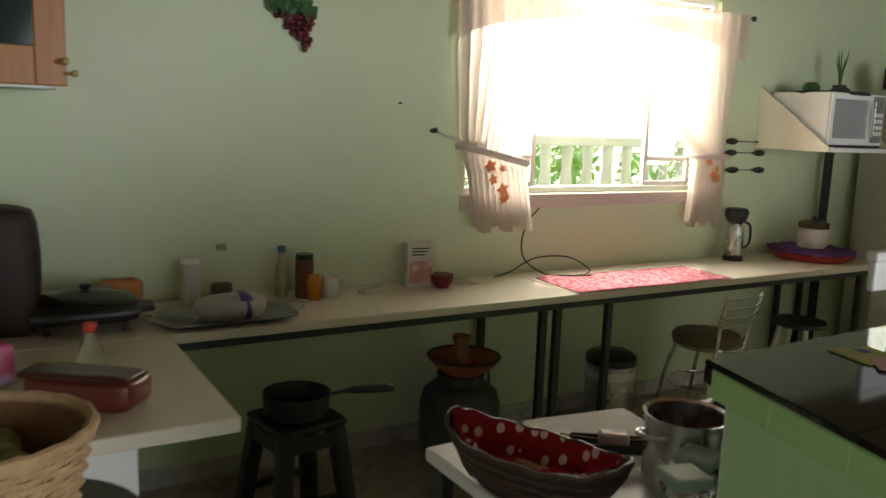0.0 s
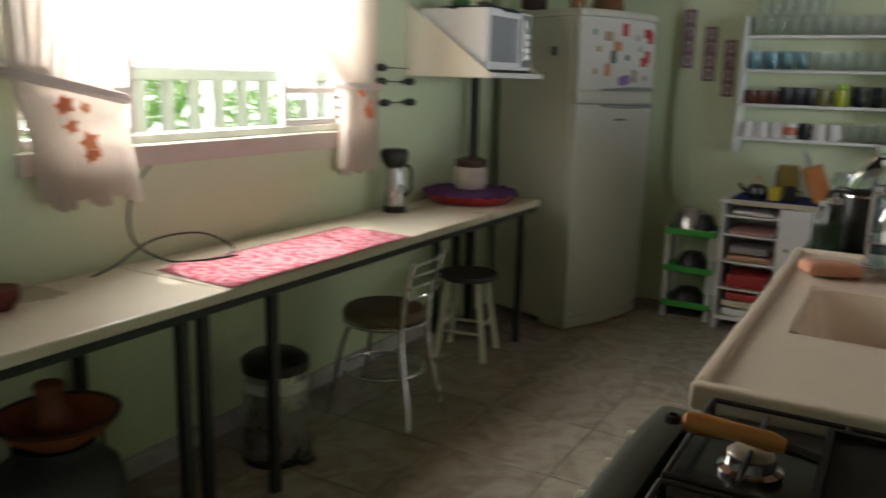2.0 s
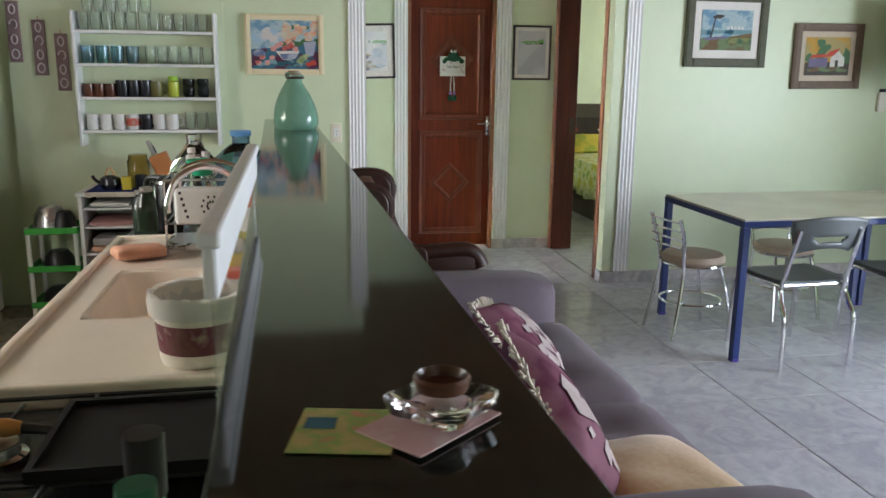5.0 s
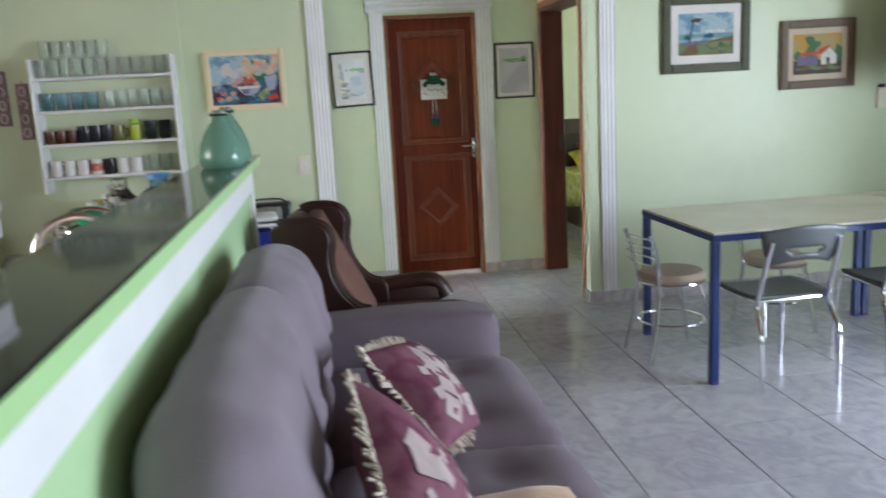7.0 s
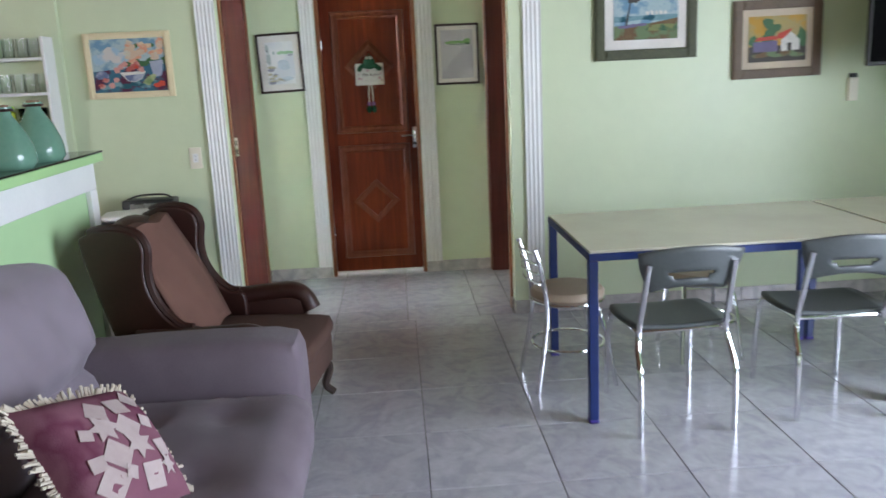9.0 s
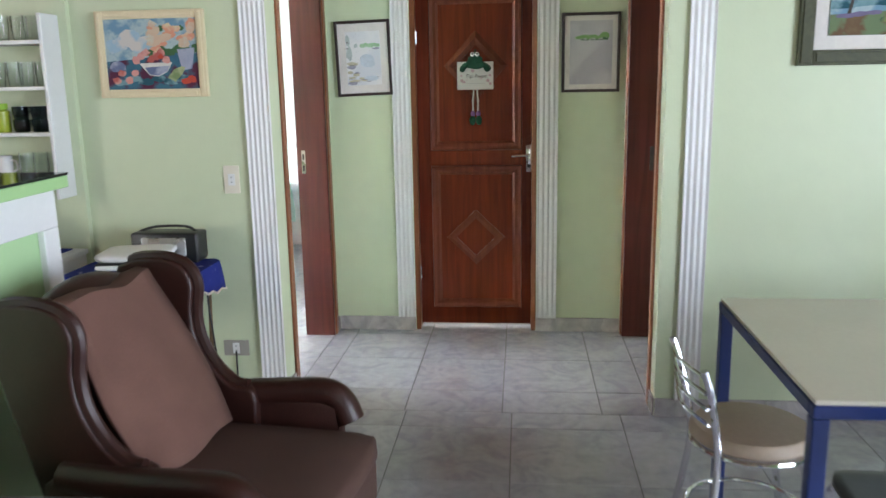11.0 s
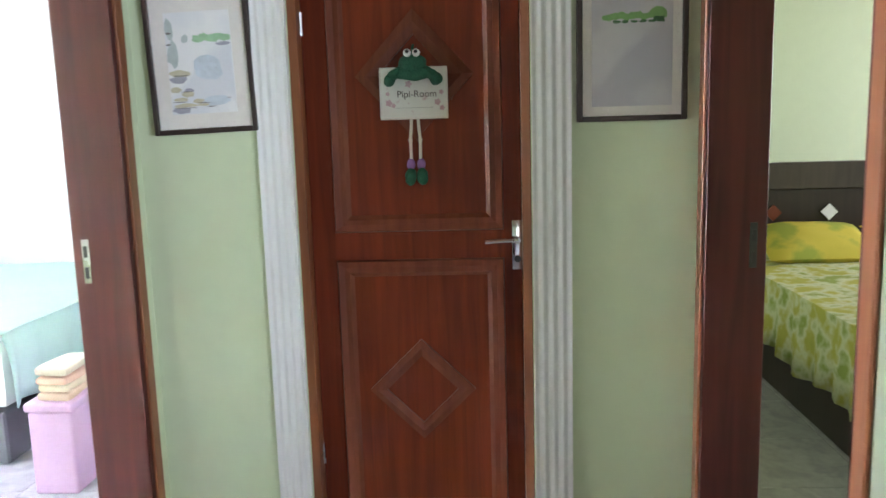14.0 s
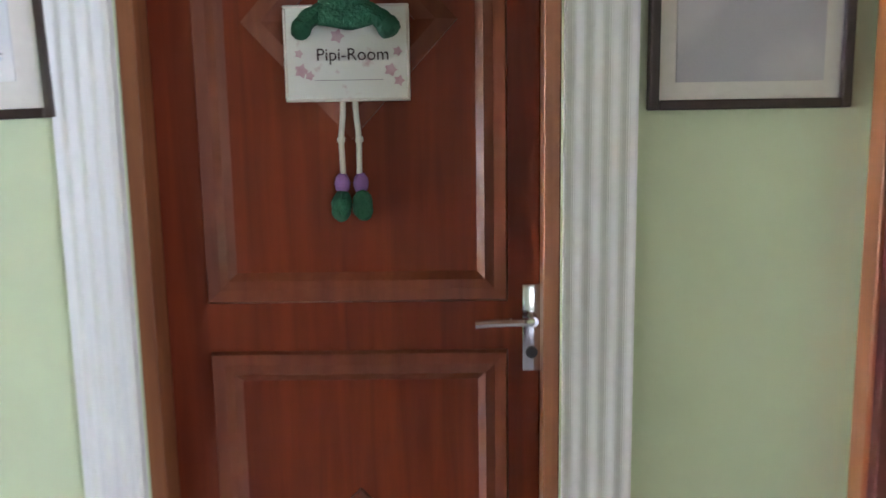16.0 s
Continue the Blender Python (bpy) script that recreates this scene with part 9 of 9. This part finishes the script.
bottle("spice_jar", "small orange spice jar standing in front of the brown one", "jar", 1.14, 2.915, ZK, [(0.028, 0), (0.03, 0.006), (0.03, 0.075), (0, 0.075)], surf("paprika", (0.60, 0.22, 0.02), rough=0.35), (0.076, 0.10, 0.026), flat("lid_orange", (0.62, 0.30, 0.05)))
place(mug(GLAZES[0], "white enamel cup with a dark rim on the counter", r=0.036, h=0.085), 1.22, 2.94, ZK, 120)
bxx = thing("food_box", "white and red printed cardboard food box standing on the counter", "box", (1.66, 2.98, ZK), rz=-8)
part("carton", boxes([(-0.065, 0.065, -0.025, 0.025, 0, 0.20)], 0.002), surf("carton_white", (0.62, 0.58, 0.54), rough=0.6), bxx)
part("print", boxes([(-0.055, 0.055, -0.027, -0.0252, 0.02, 0.12)], 0.0005), spots("carton_print", (0.45, 0.06, 0.05), [(0.55, 0.30, 0.26), (0.66, 0.56, 0.50)], scale=22, thresh=0.5), bxx, "red printed picture")
for i in range(3):
    part("text_bar", boxes([(-0.045, 0.02 + 0.01 * i, -0.0265, -0.0252, 0.145 + 0.014 * i, 0.151 + 0.014 * i)]), P_BLK, bxx)
bottle("small_bowl", "small dark red bowl beside the food box", "bowl", 1.75, 2.93, ZK, [(0.03, 0), (0.05, 0.03), (0.052, 0.06), (0, 0.055)], flat("bowl_red", (0.16, 0.02, 0.02)))
nk = thing("napkin", "crumpled cream napkin lying on the counter", "napkin", (1.42, 2.95, ZK), rz=20)
part("napkin", soft_box(-0.07, 0.07, -0.03, 0.03, 0, 0.025, 0.012, 6, wob=0.012, seed=6), flat("napkin_cream", (0.62, 0.56, 0.44)), nk, smooth=True)

gl = thing("electric_grill", "black electric frying pan with a glass lid on the counter", "electric grill", (0.27, 2.80, ZK), rz=-6)
part("base", soft_box(-0.17, 0.17, -0.13, 0.13, 0.03, 0.085, 0.03, 6), BLACK, gl, smooth=True)
part("lid", lathed([(0.17, 0.088), (0.172, 0.094), (0.13, 0.118), (0.02, 0.13), (0, 0.131)], 28, sy=0.75), glass("lid_smoke", (0.35, 0.38, 0.36), 0.05), gl, "smoky glass lid", smooth=True)
part("lid_knob", lathed([(0.012, 0.13), (0.02, 0.145), (0, 0.15)], 14), BLACK, gl, smooth=True)
for s in (-1, 1):
    part("handle", boxes([(s * 0.19 - 0.03, s * 0.19 + 0.03, -0.05, 0.05, 0.05, 0.072)], 0.008, 2), BLACK, gl)
for x in (-0.12, 0.12):
    for y in (-0.09, 0.09):
        part("foot", boxes([(x - 0.012, x + 0.012, y - 0.012, y + 0.012, 0, 0.035)], 0.002), BLACK, gl)
pt2 = thing("orange_packet", "crumpled orange and white packet behind the electric grill", "packet", (0.42, 2.99, ZK), rz=15)
part("packet", soft_box(-0.07, 0.07, -0.04, 0.04, 0, 0.12, 0.02, 6, wob=0.015, seed=12), spots("packet_orange", (0.42, 0.36, 0.28), [(0.55, 0.18, 0.05), (0.45, 0.40, 0.34)], scale=12, thresh=0.5), pt2, smooth=True)
bag = thing("dark_bag", "tall dark maroon-black shopping bag with a cord handle", "bag", (-0.06, 2.84, ZK), rz=-8)
part("bag", soft_box(-0.19, 0.19, -0.09, 0.09, 0, 0.41, 0.03, 8, puff=0.01, wob=0.015, seed=7), surf("bag_dark", (0.035, 0.016, 0.014), (0.018, 0.009, 0.008), rough=0.6, bump=0.4), bag, smooth=True)
bm = bmn()
tube(bm, curve_pts([(-0.06, 0, 0.40), (-0.03, 0, 0.47), (0.05, 0, 0.47), (0.08, 0, 0.40)], 5), 0.005, 6)
part("cord_handle", bm, GREYPL, bag, smooth=True)
jr = bottle("canister", "tall cream canister with a dark band at the counter end", "canister", -0.06, 2.60, ZK, [(0.055, 0), (0.058, 0.01), (0.058, 0.22), (0, 0.22)], surf("canister_cream", (0.55, 0.46, 0.33), rough=0.4), (0.221, 0.26, 0.05), BLACK)
bottle("small_bottle", "small clear bottle with a red cap on the short counter", "bottle", 0.225, 2.31, CT, [(0.034, 0), (0.037, 0.02), (0.034, 0.06), (0.018, 0.10), (0.016, 0.115), (0, 0.115)], CLEAR, (0.113, 0.137, 0.02), flat("cap_red", (0.66, 0.06, 0.03)))
cs = thing("red_case", "dark red-brown leather case lying on the short counter", "case", (0.185, 2.03, CT), rz=-38)
part("case", soft_box(-0.14, 0.14, -0.07, 0.07, 0, 0.085, 0.025, 8, puff=0.006, wob=0.006), surf("leather_red", (0.16, 0.030, 0.020), (0.11, 0.02, 0.014), rough=0.3, bump=0.15), cs, smooth=True)
part("flap", soft_box(-0.145, 0.145, -0.075, 0.02, 0.076, 0.096, 0.009, 6), surf("leather_dark", (0.08, 0.018, 0.014), rough=0.3), cs, "darker flap", smooth=True)
pg = thing("pink_packet", "pink and white crumpled packet on the short counter", "packet", (-0.03, 2.24, CT), rz=30)
part("packet", soft_box(-0.06, 0.06, -0.04, 0.04, 0, 0.12, 0.02, 6, wob=0.015, seed=15), spots("packet_pink", (0.60, 0.52, 0.54), [(0.55, 0.10, 0.22), (0.40, 0.30, 0.45)], scale=14, thresh=0.5), pg, smooth=True)

# fruit basket on a round dark stand
rs = thing("round_stand", "round dark stand with a single post holding the fruit basket", "stand", (0.0, 1.37, 0.02))
part("top", lathed([(0, 0.755), (0.19, 0.755), (0.20, 0.765), (0.195, 0.78), (0, 0.78)], 32), BLACK, rs, smooth=True)
part("post", lathed([(0.03, 0.02), (0.03, 0.755)], 12), IRON, rs)
part("foot", lathed([(0, 0), (0.16, 0), (0.16, 0.015), (0.03, 0.03), (0, 0.03)], 28), IRON, rs, smooth=True)
fb = thing("fruit_basket", "round pale woven basket filled with yellow fruit", "basket", (-0.055, 1.36, 0.801))
STRAW = surf("straw", (0.55, 0.38, 0.21), (0.38, 0.23, 0.11), rough=0.8, scale=30, fine=120, bump=0.5)
for k in range(13):
    bm = bmn()
    n = 56
    r0 = 0.125 + 0.0030 * k
    z = 0.010 + 0.0135 * k
    ph = k * math.pi
    tube(bm, [((r0 + 0.006 * math.sin(i * math.pi * 28 / n + ph)) * math.cos(2 * math.pi * i / n), (r0 + 0.006 * math.sin(i * math.pi * 28 / n + ph)) * math.sin(2 * math.pi * i / n), z) for i in range(n)], 0.0072, 6, closed=True)
    part("weave_row", bm, STRAW, fb, smooth=True)
for i in range(28):
    a = 2 * math.pi * (i + 0.5) / 28
    bm = bmn()
    rod(bm, (0.124 * math.cos(a), 0.124 * math.sin(a), 0.0), (0.163 * math.cos(a), 0.163 * math.sin(a), 0.178), 0.0045, 5)
    part("stake", bm, STRAW, fb)
part("bottom", lathed([(0, 0.003), (0.125, 0.003), (0.125, 0.012), (0, 0.012)], 28), STRAW, fb)
bm = bmn()
tube(bm, [(0.168 * math.cos(a * math.pi / 24), 0.168 * math.sin(a * math.pi / 24), 0.186 + 0.002 * math.sin(a * 4)) for a in range(48)], 0.011, 8, closed=True)
part("rim", bm, STRAW, fb, smooth=True)
# hollow of the basket: its shade is put into a darker straw colour
part("inner_wall", lathed([(0.115, 0.012), (0.15, 0.18)], 36), surf("straw_shaded", (0.22, 0.11, 0.05), rough=0.8, scale=30, bump=0.5), fb)
FRT = [surf("fruit_" + n, c, tuple(0.75 * q for q in c), rough=0.4, scale=10) for n, c in (("yellow", (0.52, 0.42, 0.12)), ("brown", (0.40, 0.22, 0.07)), ("green", (0.30, 0.34, 0.08)))]
r = random.Random(4)
for i in range(12):
    a = i * 2.4
    d = 0.030 + 0.022 * (i % 4)
    f = thing("fruit", "small ripe yellow-brown fruit lying in the woven basket", "fruit", (-0.055 + d * math.cos(a), 1.36 + d * math.sin(a), 0.85 + 0.034 * (i % 3)), group="fruit in the basket")
    bm = bmn()
    bmesh.ops.create_icosphere(bm, subdivisions=3, radius=0.033 + 0.004 * r.random(), matrix=Matrix.Diagonal((1, 0.92, 1.05, 1)))
    part("fruit", bm, FRT[i % 3], f, smooth=True)

# wall cupboard and grapes on the wall
cu_ = thing("wall_cupboard", "orange-brown wooden wall cupboard with glass panels and a white underside", "wall cupboard", (0, 0, 0))
HONEY = wood("honey_wood", (0.50, 0.20, 0.05), (0.38, 0.13, 0.03), rough=0.4)
CX0, CX1, CYA, CZA = -1.0, 0.235, 2.76, 1.565
part("carcass", boxes([(CX0, CX1 - 0.02, CYA + 0.022, YK - 0.001, CZA + 0.022, 2.25)], 0.003), HONEY, cu_)
part("underside", boxes([(CX0, CX1 - 0.03, CYA + 0.03, YK - 0.002, CZA, CZA + 0.021)], 0.002), WHITE, cu_, "white underside board")
for a, b in ((CX0, -0.385), (-0.38, CX1)):
    d_ = part("door", boxes([(a, a + 0.09, CYA, CYA + 0.021, CZA + 0.01, 2.25), (b - 0.09, b, CYA, CYA + 0.021, CZA + 0.01, 2.25), (a + 0.09, b - 0.09, CYA, CYA + 0.021, CZA + 0.01, CZA + 0.13), (a + 0.09, b - 0.09, CYA, CYA + 0.021, 2.13, 2.25), ((a + b) / 2 - 0.02, (a + b) / 2 + 0.02, CYA, CYA + 0.021, CZA + 0.13, 2.13)], 0.004, 2), HONEY, cu_)
    part("pane", boxes([(a + 0.088, b - 0.088, CYA + 0.008, CYA + 0.012, CZA + 0.128, 2.132)]), surf("dark_pane", (0.03, 0.04, 0.05), rough=0.08), d_, "dark glass panel")
    for q, z in ((b - 0.03, CZA + 0.085), (b - 0.005, CZA + 0.05)):
        bm = bmn()
        rod(bm, (q, CYA, z), (q + 0.02, CYA - 0.035, z), 0.006, 8)
        bmesh.ops.create_icosphere(bm, subdivisions=2, radius=0.012, matrix=Matrix.Translation((q + 0.024, CYA - 0.04, z)))
        part("knob", bm, GOLDF, d_, "brass knob", smooth=True)
gw = thing("grape_ornament", "bunch of dark red grapes with green leaves hung on the wall", "wall ornament", (1.09, YK, 1.90))
for i in range(34):
    rw = [0, 0, 0, 0, 0, 0, 1, 1, 1, 1, 1, 1, 2, 2, 2, 2, 2, 3, 3, 3, 3, 4, 4, 4, 5, 5, 6][i % 27]
    a = (i * 0.618) % 1 - 0.5
    w_ = 0.075 - 0.010 * rw
    bm = bmn()
    bmesh.ops.create_icosphere(bm, subdivisions=2, radius=0.0125, matrix=Matrix.Translation((0.02 + 0.008 * rw + a * 2 * w_, -0.015 - 0.02 * ((i * 7) % 3) / 2, 0.0 - 0.021 * rw)))
    part("grape", bm, surf("grape", (0.13, 0.012, 0.03), rough=0.3) if i == 0 else bpy.data.materials["grape"], gw, smooth=True)
for i, (x, z, a) in enumerate(((-0.05, 0.03, 0.4), (0.0, 0.06, 1.4), (0.05, 0.045, 2.4), (-0.02, 0.02, 3.3), (0.07, 0.02, 0.0), (-0.07, 0.05, 1.0), (0.03, 0.085, 2.0))):
    bm = bmn()
    vs = [bm.verts.new((x + 0.042 * (1 if j % 2 else 0.68) * math.cos(a + j * math.pi / 5), -0.03 - 0.004 * i - 0.01 * math.cos(j), z + 0.042 * (1 if j % 2 else 0.68) * math.sin(a + j * math.pi / 5))) for j in range(10)]
    c = bm.verts.new((x, -0.02 - 0.004 * i, z))
    for j in range(10):
        bm.faces.new((c, vs[j], vs[(j + 1) % 10]))
    part("leaf", bm, P_DKG, gw, "dark green leaf")
bm = bmn()
rod(bm, (0.0, 0, 0.10), (0.0, -0.02, 0.10), 0.006, 6)
rod(bm, (0.0, -0.015, 0.10), (0.01, -0.02, 0.03), 0.005, 6)
part("stem", bm, P_BLK, gw)
nl = thing("wall_nail", "small dark nail in the green kitchen wall", "nail", (1.60, YK, 1.58))
bm = bmn()
rod(bm, (0, 0, 0), (0, -0.02, 0.002), 0.0045, 8)
part("nail", bm, IRON, nl)

# ---- floor tiles, piece by piece ----
TILE_MESH = {}


def tile_piece(w, d, mat, key):
    k = (round(w, 3), round(d, 3), key)
    if k not in TILE_MESH:
        bm = bmn()
        b = 0.0022
        lo = [bm.verts.new(p) for p in ((-w / 2, -d / 2, -0.005), (w / 2, -d / 2, -0.005), (w / 2, d / 2, -0.005), (-w / 2, d / 2, -0.005))]
        m1 = [bm.verts.new((p.co.x, p.co.y, -0.0018)) for p in lo]
        hi = [bm.verts.new((p.co.x - math.copysign(b, p.co.x), p.co.y - math.copysign(b, p.co.y), 0)) for p in lo]
        for a, c in ((lo, m1), (m1, hi)):
            for i in range(4):
                bm.faces.new((a[i], a[(i + 1) % 4], c[(i + 1) % 4], c[i]))
        bm.faces.new(hi)
        me = bpy.data.meshes.new("tile")
        bm.to_mesh(me)
        bm.free()
        me.materials.append(mat)
        TILE_MESH[k] = me
    return TILE_MESH[k]


def tiled(x0, x1, y0, y1, ox, oy, pitch, mat, key, gap=0.004, limit=300):
    xs = [x0] + [ox + pitch * i for i in range(-40, 60) if x0 + 0.03 < ox + pitch * i < x1 - 0.03] + [x1]
    ys = [y0] + [oy + pitch * i for i in range(-40, 60) if y0 + 0.03 < oy + pitch * i < y1 - 0.03] + [y1]
    for a, b in zip(xs, xs[1:]):
        for c, d in zip(ys, ys[1:]):
            ob = new("tile", tile_piece(b - a - gap, d - c - gap, mat, key))
            ob.location = ((a + b) / 2, (c + d) / 2, 0)
            ob.parent = floor


tiled(-1.2, 5.74, YS, 0.505, 3.61, -0.51, 0.49, TILE, "g")
tiled(5.74, XD + 0.12, AY0, AY1, 6.455, -0.50, 0.455, TILE, "g")
tiled(-1.2, 5.74, 0.505, YK, 3.56, 1.86, 0.47, TILE_K, "k", gap=0.008)
tiled(5.90, 9.6, AY1, YK, 3.62, -0.53, 0.484, TILE, "g")
tiled(5.90, 10.2, -4.5, AY0, 3.62, -0.53, 0.484, TILE, "g")
